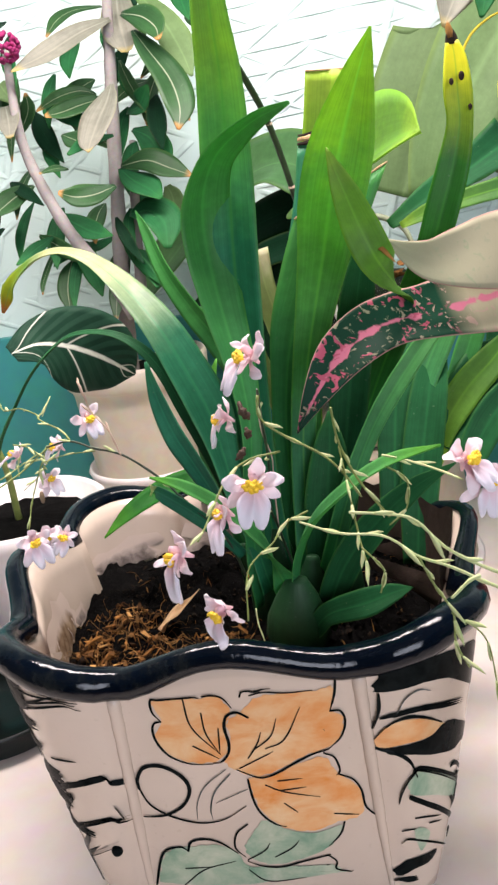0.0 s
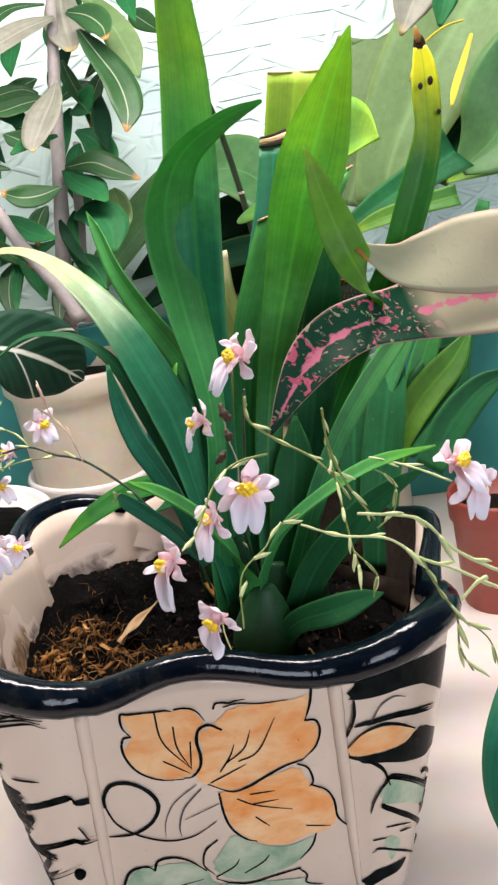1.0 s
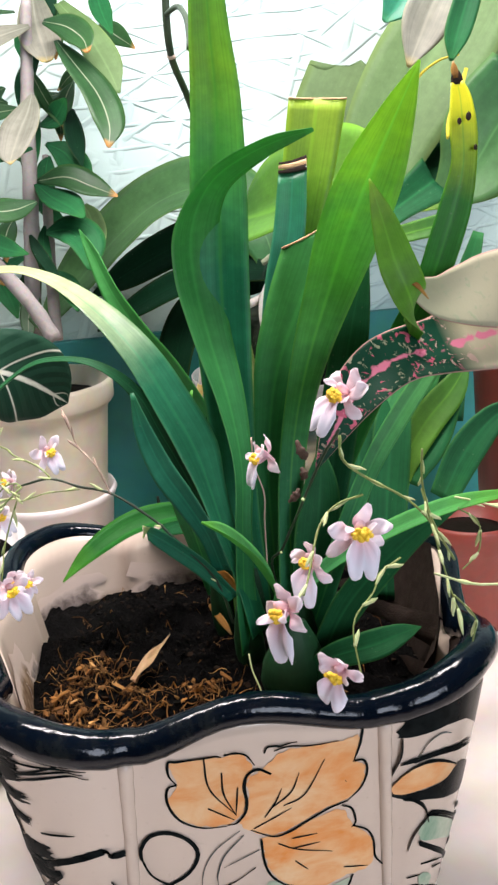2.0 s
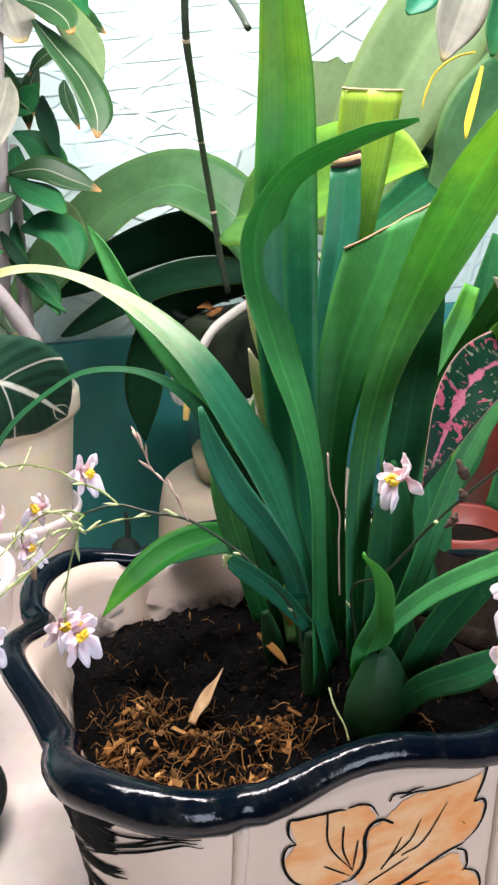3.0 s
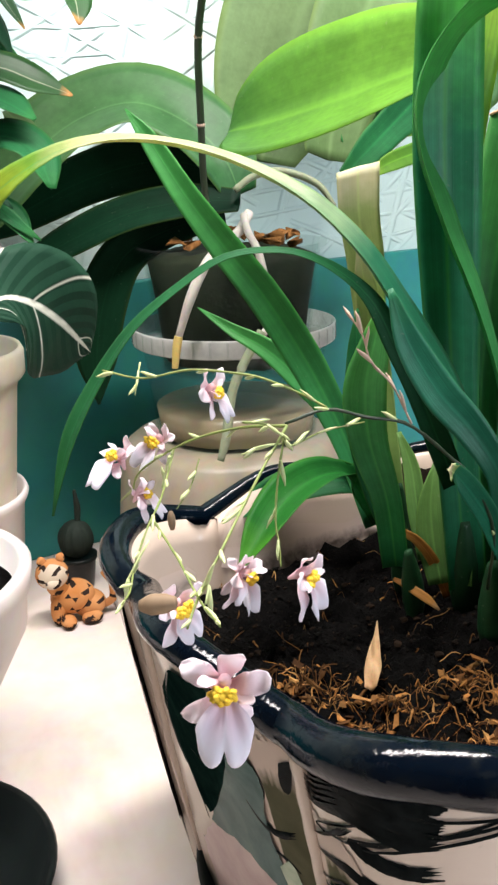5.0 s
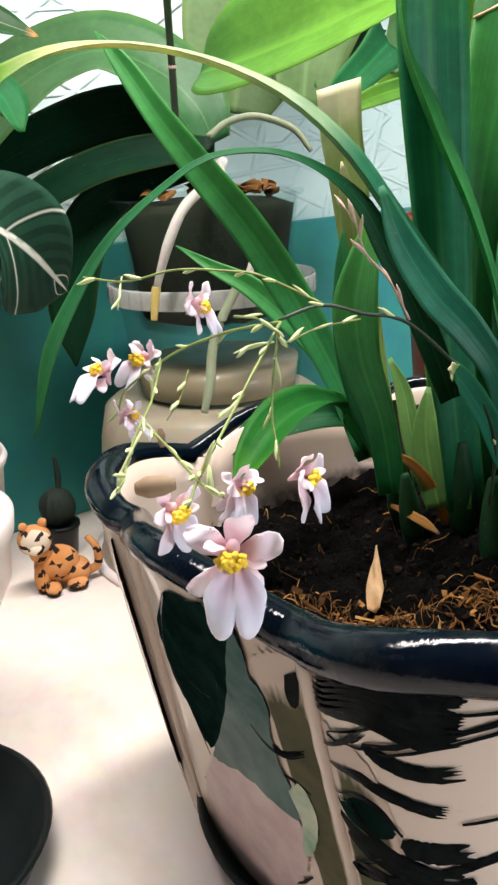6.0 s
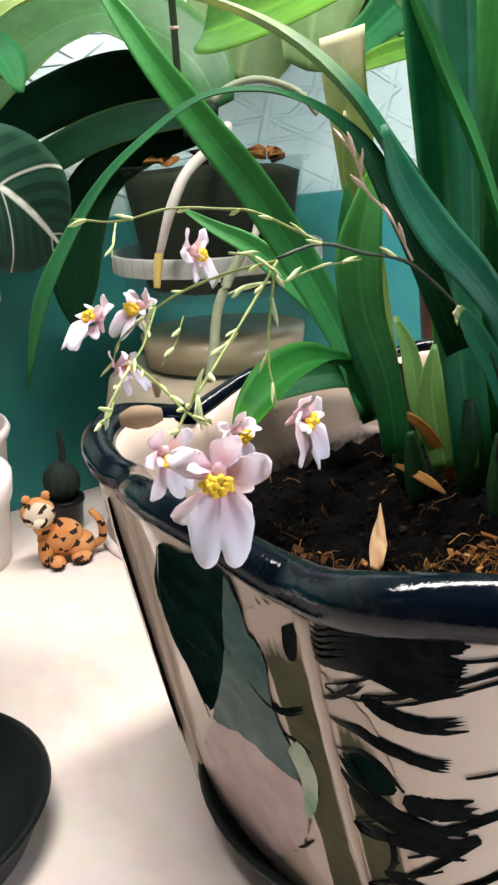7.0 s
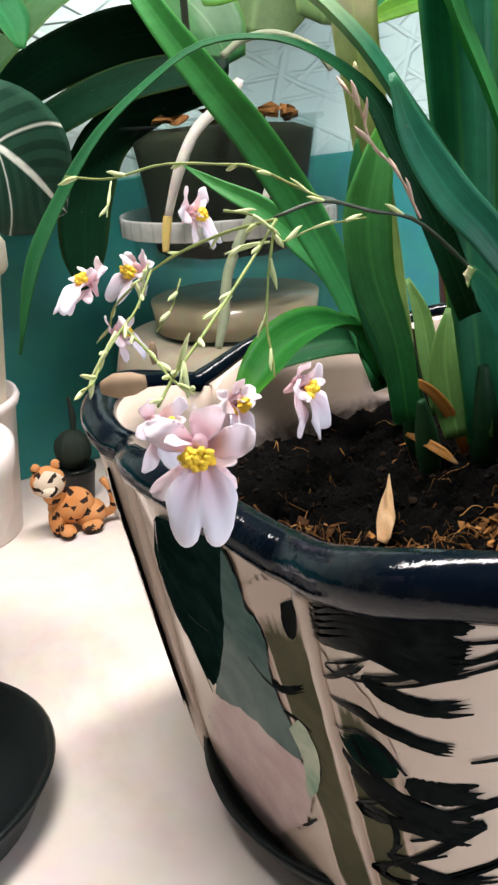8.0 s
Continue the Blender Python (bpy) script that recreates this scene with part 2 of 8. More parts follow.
M = {
    "wallpaper": wallpaper_mat(),
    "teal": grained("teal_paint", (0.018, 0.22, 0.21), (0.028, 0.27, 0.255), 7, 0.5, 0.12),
    "table": grained("white_sill", (0.75, 0.66, 0.60), (0.82, 0.73, 0.67), 9, 0.38, 0.08, stain=(0.58, 0.47, 0.40)),
    "room": grained("room_wallpaper", (0.15, 0.13, 0.11), (0.21, 0.18, 0.15), 6, 0.9, 0.2),
    "floorwood": grained("floor_boards", (0.22, 0.13, 0.07), (0.3, 0.18, 0.1), 5, 0.5, 0.2),
    "glaze": glaze_mat(),
    "black_glaze": rim_mat(),
    "ink": paint_mat("black_brush_paint", (0.0015, 0.003, 0.003), (0.009, 0.012, 0.012), 160),
    "ink_thin": paint_mat("thin_brush_paint", (0.03, 0.04, 0.04), (0.14, 0.15, 0.14), 200),
    "orange": paint_mat("orange_brush_paint", (0.72, 0.27, 0.07), (0.76, 0.52, 0.29), 45, streak=(1, 1, 1.6), wash=1.02),
    "greenwash": paint_mat("green_brush_paint", (0.16, 0.30, 0.20), (0.50, 0.53, 0.40), 50, wash=1.02),
    # leaf pigment of the left sides, darkened to hold their shade
    "shaded_darkwash": paint_mat("shaded_dark_green_paint", (0.0015, 0.007, 0.006), (0.010, 0.026, 0.021), 60, 0.14, wash=1.02),
    # olive tone: shade on the pot's left sides, put into colour
    "olive_shade": paint_mat("olive_shade_paint", (0.075, 0.074, 0.044), (0.125, 0.118, 0.076), 40, wash=0.90),
    "pinkwash": paint_mat("pink_brush_paint", (0.46, 0.34, 0.32), (0.58, 0.46, 0.43), 60, wash=1.02),
    # this leaf's grey-green also carries the shade of that side
    "shaded_midwash": paint_mat("shaded_grey_green_paint", (0.040, 0.085, 0.080), (0.11, 0.17, 0.155), 60, wash=1.02),
    "soil": soil_mat(),
    "chips": island_mat("coir_and_bark", [(0.03, 0.014, 0.006), (0.10, 0.045, 0.014), (0.44, 0.20, 0.055), (0.06, 0.028, 0.011), (0.22, 0.10, 0.03), (0.62, 0.34, 0.12), (0.04, 0.02, 0.008), (0.30, 0.15, 0.05)]),
    "crumbs": island_mat("soil_crumbs", [(0.0015, 0.0014, 0.001), (0.006, 0.005, 0.0035), (0.02, 0.012, 0.007), (0.003, 0.0025, 0.002)]),
    "flake": grained("dry_husk", (0.40, 0.22, 0.09), (0.58, 0.40, 0.22), 160, 0.7, 0.4),
    "stain": paint_mat("dirt_wash", (0.09, 0.07, 0.06), (0.34, 0.28, 0.25), 150, 0.7, wash=0.6),
    "peel": paint_mat("peeling_brown_film", (0.13, 0.075, 0.04), (0.42, 0.30, 0.20), 110, 0.7, wash=0.72),
    "inner_black": grained("near_black_inner_wall", (0.012, 0.009, 0.007), (0.07, 0.05, 0.04), 150, 0.9, 0.5, spec=0.05),
    "cream_pot": grained("cream_plastic", (0.60, 0.54, 0.42), (0.66, 0.60, 0.48), 12, 0.35, 0.05),
    "tub": grained("cloudy_tan_plastic", (0.30, 0.255, 0.185), (0.38, 0.33, 0.25), 14, 0.4, 0.06),
    "white_pot": grained("white_plastic", (0.74, 0.68, 0.66), (0.8, 0.75, 0.73), 15, 0.3, 0.05),
    "terracotta": grained("terracotta_plastic", (0.21, 0.035, 0.022), (0.27, 0.05, 0.032), 25, 0.45, 0.1),
    "black_plastic": grained("black_plastic", (0.003, 0.006, 0.0055), (0.008, 0.012, 0.011), 30, 0.3, 0.1, spec=0.2),
    "clear": glass_mat("clear_plastic", (0.06, 0.08, 0.08), 0.08, 0.10),
    "clear_grey": glass_mat("greyish_clear_plastic", (0.20, 0.23, 0.23), 0.07, 0.045),
    "bark_wet": grained("wet_moss_and_bark", (0.001, 0.004, 0.002), (0.034, 0.040, 0.024), 34, 0.6, 0.6, spec=0.03),
    "band": glass_mat("ribbed_cloudy_plastic", (0.75, 0.75, 0.72), 0.25, 0.45),
    "dark_soil": grained("wet_bark_mix", (0.003, 0.003, 0.002), (0.016, 0.013, 0.009), 60, 0.8, 0.5, spec=0.08),
    "tan_water": grained("settled_tan_water", (0.42, 0.31, 0.2), (0.5, 0.38, 0.26), 20, 0.2, 0.05),
    "leaf": leaf_mat("orchid_leaf", (0.035, 0.26, 0.12), (0.10, 0.39, 0.11), (0.11, 0.40, 0.05), through_light=0.45, contrast=0.34),
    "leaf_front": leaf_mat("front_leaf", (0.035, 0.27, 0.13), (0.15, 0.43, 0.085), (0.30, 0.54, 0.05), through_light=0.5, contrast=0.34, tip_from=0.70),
    "leaf_blue": leaf_mat("bluish_leaf", (0.016, 0.15, 0.085), (0.025, 0.19, 0.11), (0.03, 0.20, 0.09), gloss=0.3, through_light=0.3),
    # pale cream band is lamp light put into the colour; the tip itself yellows
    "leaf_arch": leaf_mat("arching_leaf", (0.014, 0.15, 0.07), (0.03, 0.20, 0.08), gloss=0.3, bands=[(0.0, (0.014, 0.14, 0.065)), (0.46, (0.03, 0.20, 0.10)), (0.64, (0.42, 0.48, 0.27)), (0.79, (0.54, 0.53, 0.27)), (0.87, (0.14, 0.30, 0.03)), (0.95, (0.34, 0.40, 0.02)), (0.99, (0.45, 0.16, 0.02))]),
    # dark green leaves; inside the clump this tone also holds the shade
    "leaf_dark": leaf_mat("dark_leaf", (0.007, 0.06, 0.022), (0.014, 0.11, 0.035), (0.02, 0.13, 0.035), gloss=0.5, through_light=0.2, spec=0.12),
    "leaf_low": leaf_mat("low_leaf", (0.012, 0.12, 0.03), (0.02, 0.16, 0.022), (0.07, 0.29, 0.02), gloss=0.45, through_light=0.35, contrast=0.3, spec=0.14),
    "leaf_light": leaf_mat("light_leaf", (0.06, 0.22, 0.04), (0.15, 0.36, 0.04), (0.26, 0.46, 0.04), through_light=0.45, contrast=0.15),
    "leaf_pale": leaf_mat("pale_leaf", (0.085, 0.15, 0.055), (0.12, 0.195, 0.08), None, through_light=0.18, thin=(0.2, 0.28, 0.13), contrast=0.15, spec=0.1),
    "leaf_cream": leaf_mat("dying_leaf", (0.20, 0.36, 0.09), (0.45, 0.55, 0.22), (0.80, 0.74, 0.50), through_light=0.35, thin=(0.4, 0.48, 0.2), contrast=0.2),
    "leaf_spot": leaf_mat("yellowing_leaf", (0.014, 0.13, 0.025), (0.04, 0.25, 0.02), (0.58, 0.62, 0.02), bands=[(0.0, (0.014, 0.13, 0.025)), (0.6, (0.03, 0.22, 0.02)), (0.74, (0.36, 0.52, 0.02)), (0.9, (0.75, 0.72, 0.02))]),
    "leaf_cut": leaf_mat("yellow_green_cut_leaf", (0.03, 0.2, 0.05), (0.3, 0.5, 0.04), through_light=0.5, contrast=0.34, bands=[(0.0, (0.02, 0.17, 0.05)), (0.5, (0.07, 0.30, 0.05)), (0.75, (0.24, 0.47, 0.04)), (0.96, (0.42, 0.58, 0.07))]),
    "leaf_mid": leaf_mat("plain_green_leaf", (0.028, 0.22, 0.08), (0.055, 0.29, 0.065), None, through_light=0.4, contrast=0.34),
    # bluish sheen lower down and lamp-lit lime above are put into the bands
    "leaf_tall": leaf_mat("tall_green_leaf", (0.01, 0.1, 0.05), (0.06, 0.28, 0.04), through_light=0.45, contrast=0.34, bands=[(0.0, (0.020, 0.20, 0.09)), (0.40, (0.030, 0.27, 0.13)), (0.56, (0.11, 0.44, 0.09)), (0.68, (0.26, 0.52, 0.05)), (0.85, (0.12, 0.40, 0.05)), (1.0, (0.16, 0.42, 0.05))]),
    # shaded copy of the thick leaf, shade in colour; some tree leaves share it
    "leaf_shade": leaf_mat("shaded_leaf", (0.003, 0.016, 0.008), (0.005, 0.03, 0.013), None, gloss=0.45, through_light=0.08, stripes=14, rib=0.02, spec=0.06),
    "sheath": leaf_mat("leaf_sheath", (0.05, 0.13, 0.03), (0.10, 0.22, 0.05), None, through_light=0.25),
    "leaf_phal": leaf_mat("thick_leaf", (0.02, 0.09, 0.028), (0.065, 0.155, 0.055), None, gloss=0.35, through_light=0.18, stripes=14, rib=0.02, contrast=0.15, spec=0.18),
    "leaf_tree": leaf_mat("tree_leaf", (0.02, 0.07, 0.025), (0.03, 0.10, 0.03), (0.55, 0.27, 0.08), vein=(0.5, 0.55, 0.4), gloss=0.35, tip_from=0.9, rib=0.03),
    "leaf_grey": leaf_mat("grey_leaf", (0.16, 0.17, 0.13), (0.26, 0.26, 0.21), (0.5, 0.4, 0.15), gloss=0.45, tip_from=0.88),
    "bulb": leaf_mat("pseudobulb_skin", (0.006, 0.03, 0.012), (0.012, 0.055, 0.02), None, stripes=40, through_light=0.08, rib=0.0, spec=0.2, contrast=0.15),
    "husk": leaf_mat("dry_leaf_sheath", (0.3, 0.13, 0.03), (0.5, 0.25, 0.06), (0.45, 0.3, 0.15), gloss=0.6),
    "stem": grained("flower_stem", (0.09, 0.13, 0.03), (0.30, 0.36, 0.09), 130, 0.5, 0.2),
    "stem_dark": grained("dark_stem", (0.01, 0.022, 0.012), (0.035, 0.055, 0.025), 80, 0.45, 0.2),
    "bract": grained("pale_bract", (0.42, 0.50, 0.18), (0.62, 0.66, 0.36), 150, 0.55, 0.2),
    "pinkbract": grained("pink_bract", (0.42, 0.28, 0.2), (0.6, 0.45, 0.36), 150, 0.55, 0.2),
    "petal": petal_mat("pale_pink_petal", (0.93, 0.66, 0.71), (0.97, 0.88, 0.92)),
    "lip": petal_mat("white_lilac_lip", (0.93, 0.64, 0.73), (0.95, 0.92, 0.99)),
    "withered": grained("withered_bud", (0.012, 0.007, 0.004), (0.10, 0.045, 0.02), 300, 0.7, 0.5),
    "crest": grained("yellow_crest", (1.0, 0.58, 0.02), (1.0, 0.76, 0.06), 400, 0.55, 0.3),
    "bud": petal_mat("brown_pink_bud", (0.38, 0.27, 0.17), (0.62, 0.42, 0.36)),
    "bark": grained("grey_bark", (0.17, 0.15, 0.14), (0.32, 0.29, 0.28), 55, 0.8, 0.6),
    "root": grained("silvery_root", (0.5, 0.47, 0.43), (0.62, 0.58, 0.52), 45, 0.7, 0.3),
    "root_tip": grained("yellow_root_tip", (0.45, 0.32, 0.08), (0.55, 0.42, 0.14), 60, 0.5, 0.2),
    "root_green": grained("grey_green_root", (0.16, 0.2, 0.11), (0.3, 0.33, 0.22), 60, 0.7, 0.3),
    "tiger": paint_mat("orange_figurine_glaze", (0.50, 0.20, 0.06), (0.62, 0.32, 0.14), 45),
    "tiger_dark": paint_mat("dark_figurine_stripes", (0.02, 0.015, 0.012), (0.05, 0.035, 0.03), 45),
    "tiger_cream": paint_mat("cream_figurine_glaze", (0.6, 0.5, 0.38), (0.66, 0.58, 0.46), 45),
    "cactus": grained("dark_cactus", (0.004, 0.012, 0.008), (0.012, 0.026, 0.016), 90, 0.8, 0.5),
    "magenta": petal_mat("magenta_petal", (0.35, 0.03, 0.14), (0.5, 0.08, 0.25)),
    "yellow": leaf_mat("yellow_leaf", (0.5, 0.42, 0.03), (0.6, 0.5, 0.04)),
    "lamp_metal": grained("lamp_metal", (0.6, 0.6, 0.6), (0.7, 0.7, 0.7), 20, 0.4, 0.05, metal=0.6),
}


def variegated_mat(name, pale=False):
    """Pink midrib and branches on dark green, fading to greenish cream towards the stalk."""
    mat, tree, bsdf, add, link = nodes(name)
    uv = add("ShaderNodeUVMap")
    sep = add("ShaderNodeSeparateXYZ")
    link(uv.outputs[0], sep.inputs[0])
    d = add("ShaderNodeMath")
    d.operation = "SUBTRACT"
    link(sep.outputs[0], d.inputs[0])
    d.inputs[1].default_value = 0.5
    ab = add("ShaderNodeMath")
    ab.operation = "ABSOLUTE"
    link(d.outputs[0], ab.inputs[0])
    n = noise_tex(add, link, mapped(add, link), 210, 4, 0.6, 0.8)
    blot = ramp(add, [(0.60, (0, 0, 0)), (0.63, (1, 1, 1))])
    link(n.outputs[0], blot.inputs[0])
    base = ramp(add, [(0.0, (0.50, 0.44, 0.30)), (0.38, (0.46, 0.42, 0.28)), (0.46, (0.008, 0.060, 0.030)), (1.0, (0.005, 0.040, 0.022))] if not pale else [(0.0, (0.50, 0.45, 0.31)), (0.5, (0.46, 0.44, 0.30)), (1.0, (0.40, 0.42, 0.26))])
    mottle = ramp(add, [(0.0, (0.58, 0.48, 0.36)), (0.45, (0.52, 0.36, 0.29)), (0.6, (0.30, 0.32, 0.20)), (0.8, (0.30, 0.30, 0.20)), (1.0, (0.3, 0.22, 0.16))] if not pale else [(0.0, (0.56, 0.42, 0.34)), (0.5, (0.38, 0.42, 0.27)), (1.0, (0.50, 0.46, 0.32))])
    link(sep.outputs[1], base.inputs[0])
    link(sep.outputs[1], mottle.inputs[0])
    col = mix(add, link, blot.outputs[0], base.outputs[0], mottle.outputs[0])
    n2 = noise_tex(add, link, mapped(add, link), 75, 3, 0.5, 0.4)
    pk = add("ShaderNodeMath")
    pk.operation = "MULTIPLY_ADD"
    link(n2.outputs[0], pk.inputs[0])
    pk.inputs[1].default_value = 0.5
    sub = add("ShaderNodeMath")
    sub.operation = "SUBTRACT"
    sub.inputs[0].default_value = 0.12 if pale else 0.42
    link(ab.outputs[0], sub.inputs[1])
    link(sub.outputs[0], pk.inputs[2])
    pr = ramp(add, [(0.60, (0, 0, 0)), (0.63, (1, 1, 1))])
    link(pk.outputs[0], pr.inputs[0])
    col = mix(add, link, pr.outputs[0], col, (0.62, 0.19, 0.27))
    # loose rose flecks on the dark half
    n3 = noise_tex(add, link, mapped(add, link), 190, 3, 0.55, 0.8)
    fr = ramp(add, [(0.595, (0, 0, 0)), (0.62, (1, 1, 1))])
    link(n3.outputs[0], fr.inputs[0])
    tipward = ramp(add, [(0.42, (0, 0, 0)), (0.52, (0, 0, 0) if pale else (1, 1, 1))])
    link(sep.outputs[1], tipward.inputs[0])
    col = mix(add, link, mix(add, link, 1.0, fr.outputs[0], tipward.outputs[0], "MULTIPLY"), col, (0.50, 0.11, 0.17))
    edge = ramp(add, [(0.475, (0, 0, 0)), (0.49, (1, 1, 1))])
    link(ab.outputs[0], edge.inputs[0])
    col = mix(add, link, edge.outputs[0], col, (0.5, 0.3, 0.25))
    link(col, bsdf.inputs["Base Color"])
    bsdf.inputs["Roughness"].default_value, bsdf.inputs["Specular IOR Level"].default_value = 0.5, 0.15
    bump(add, link, bsdf, n.outputs[0], 0.25, 0.0006)
    tl = add("ShaderNodeBsdfTranslucent")
    link(col, tl.inputs["Color"])
    ms = add("ShaderNodeMixShader")
    ms.inputs[0].default_value = 0.3
    link(bsdf.outputs[0], ms.inputs[1])
    link(tl.outputs[0], ms.inputs[2])
    link(ms.outputs[0], tree.nodes["Material Output"].inputs["Surface"])
    return mat


def feathered_mat(name):
    """Dark leaf with a white midrib and white side veins."""
    mat, tree, bsdf, add, link = nodes(name)
    uv = add("ShaderNodeUVMap")
    sep = add("ShaderNodeSeparateXYZ")
    link(uv.outputs[0], sep.inputs[0])
    d = add("ShaderNodeMath")
    d.operation = "SUBTRACT"
    link(sep.outputs[0], d.inputs[0])
    d.inputs[1].default_value = 0.5
    ab = add("ShaderNodeMath")
    ab.operation = "ABSOLUTE"
    link(d.outputs[0], ab.inputs[0])
    sk = add("ShaderNodeMath")
    sk.operation = "MULTIPLY_ADD"
    link(ab.outputs[0], sk.inputs[0])
    sk.inputs[1].default_value = -0.55
    link(sep.outputs[1], sk.inputs[2])

    def comb(count, width):
        mul = add("ShaderNodeMath")
        mul.operation = "MULTIPLY"
        link(sk.outputs[0], mul.inputs[0])
        mul.inputs[1].default_value = count
        fr = add("ShaderNodeMath")
        fr.operation = "PINGPONG"
        link(mul.outputs[0], fr.inputs[0])
        fr.inputs[1].default_value = 0.5
        r = ramp(add, [(0.0, (1, 1, 1)), (width, (0, 0, 0))])
        link(fr.outputs[0], r.inputs[0])
        return r.outputs[0]

    ribr = ramp(add, [(0.0, (1, 1, 1)), (0.018, (1, 1, 1)), (0.035, (0, 0, 0))])
    link(ab.outputs[0], ribr.inputs[0])
    white = mix(add, link, 1.0, comb(2.6, 0.03), ribr.outputs[0], "LIGHTEN")
    vec = mapped(add, link)
    n = noise_tex(add, link, vec, 70, 4)
    col = mix(add, link, n.outputs[0], (0.006, 0.026, 0.016), (0.016, 0.055, 0.03))
    col = mix(add, link, white, col, (0.62, 0.62, 0.52))
    link(col, bsdf.inputs["Base Color"])
    bsdf.inputs["Roughness"].default_value, bsdf.inputs["Specular IOR Level"].default_value = 0.55, 0.08
    bump(add, link, bsdf, mix(add, link, 0.5, comb(11, 0.5), n.outputs[0]), 0.45, 0.002)
    return mat


M["variegated"] = variegated_mat("variegated_leaf")
M["variegated_pale"] = variegated_mat("pale_variegated_leaf", True)
M["feathered"] = feathered_mat("feathered_leaf")


# ---- building helpers ----
def finish(ob, mat, smooth=True):
    if mat is not None:
        ob.data.materials.append(M[mat] if isinstance(mat, str) else mat)
    if smooth:
        for p in ob.data.polygons:
            p.use_smooth = True
    return ob


def part(name, bm, mat, parent=None, label="", smooth=True):
    me = bpy.data.meshes.new(name)
    bm.to_mesh(me)
    bm.free()
    ob = finish(new(name, me), mat, smooth)
    if parent is not None:
        ob.parent = parent
    if label:
        ob["label"] = label
    return ob


def thing(name, label, category, at=(0, 0, 0), group="", kind=""):
    ob = new(name)
    ob.empty_display_size = 0.02
    ob.location = at
    return tagged(ob, label, category, group, kind)


def spline(pts, n):
    """Catmull-Rom through points of any dimension."""
    p = np.array(pts, float)
    p = np.vstack([2 * p[0] - p[1], p, 2 * p[-1] - p[-2]])
    seg = len(p) - 3
    out = []
    for k in range(n):
        s = k / (n - 1) * seg
        i = min(int(s), seg - 1)
        f = s - i
        a, b, c, d = p[i:i + 4]
        out.append(0.5 * (2 * b + (c - a) * f + (2 * a - 5 * b + 4 * c - d) * f ** 2 + (3 * b - a - 3 * c + d) * f ** 3))
    return np.array(out)


def grid_faces(bm, rows, close=False):
    for a, b in zip(rows, rows[1:]):
        m = len(a)
        for j in range(m if close else m - 1):
            k = (j + 1) % m
            bm.faces.new((a[j], a[k], b[k], b[j]))


def blade_mesh(pts, facing, fold=20.0, n=26, m=9, curl=0.0, wave=0.0, cut=0.0, spin=0.0, thick=0.0007, seed=0, ends=None):
    """A leaf along a line of (x, y, z, width): two sides folded along the midrib, real thickness. spin: degrees by which it turns from foot to tip."""
    c = spline(pts, n)
    rnd = random.Random(seed)
    ph = rnd.random() * 6
    up0 = Vector(facing).normalized()
    bm = bmesh.new()
    uvs = {}
    top, low = [], []
    for i in range(n):
        p = Vector(c[i, :3])
        t = Vector(c[min(i + 1, n - 1), :3] - c[max(i - 1, 0), :3]).normalized()
        side = t.cross(up0).normalized()
        nrm = side.cross(t).normalized()
        v = i / (n - 1)
        if spin:
            q = Matrix.Rotation(radians(spin * v), 3, t)
            side, nrm = q @ side, q @ nrm
        w = max(c[i, 3], 0.0004) / 2
        rt, rl = [], []
        for j in range(m):
            u = 2 * j / (m - 1) - 1
            lift = abs(u) * w * math.tan(radians(fold)) + curl * w * u * u + wave * w * math.sin(9 * v + 2.2 * u + ph)
            along = t * (cut * w * u * max(0.0, (v - 0.65) / 0.35) ** 2) + (t * (rnd.random() - 0.5) * abs(cut) * (0.4 if 0.6 < abs(cut) < 1 else 0.08) * w if i == n - 1 else Vector())
            q = p + side * (u * w) + nrm * lift + along
            edge = 0.25 + 0.75 * (1 - u * u)
            if ends is not None and i == n - 1:
                ends.append(tuple(q))
            h = nrm * (thick * 0.5 * edge * (1.0 + 0.8 * max(0, 1 - abs(u) * 5)))
            for row, vert in ((rt, bm.verts.new(q + h)), (rl, bm.verts.new(q - h))):
                uvs[vert] = ((u + 1) / 2, v)
                row.append(vert)
        top.append(rt)
        low.append(rl)
    grid_faces(bm, top)
    grid_faces(bm, [r[::-1] for r in low])
    left = [[a[0] for a in (r, s)] for r, s in zip(top, low)]
    right = [[a[-1] for a in (s, r)] for r, s in zip(top, low)]
    grid_faces(bm, left)
    grid_faces(bm, right)
    grid_faces(bm, [top[-1], low[-1]])
    grid_faces(bm, [low[0], top[0]])
    lay = bm.loops.layers.uv.new("UVMap")
    for f in bm.faces:
        for l in f.loops:
            l[lay].uv = uvs[l.vert]
    bmesh.ops.recalc_face_normals(bm, faces=bm.faces)
    return bm


def blade(name, pts, mat, parent, label="", facing=(0, -1, 0.25), **kw):
    return part(name, blade_mesh(pts, facing, **kw), mat, parent, label)


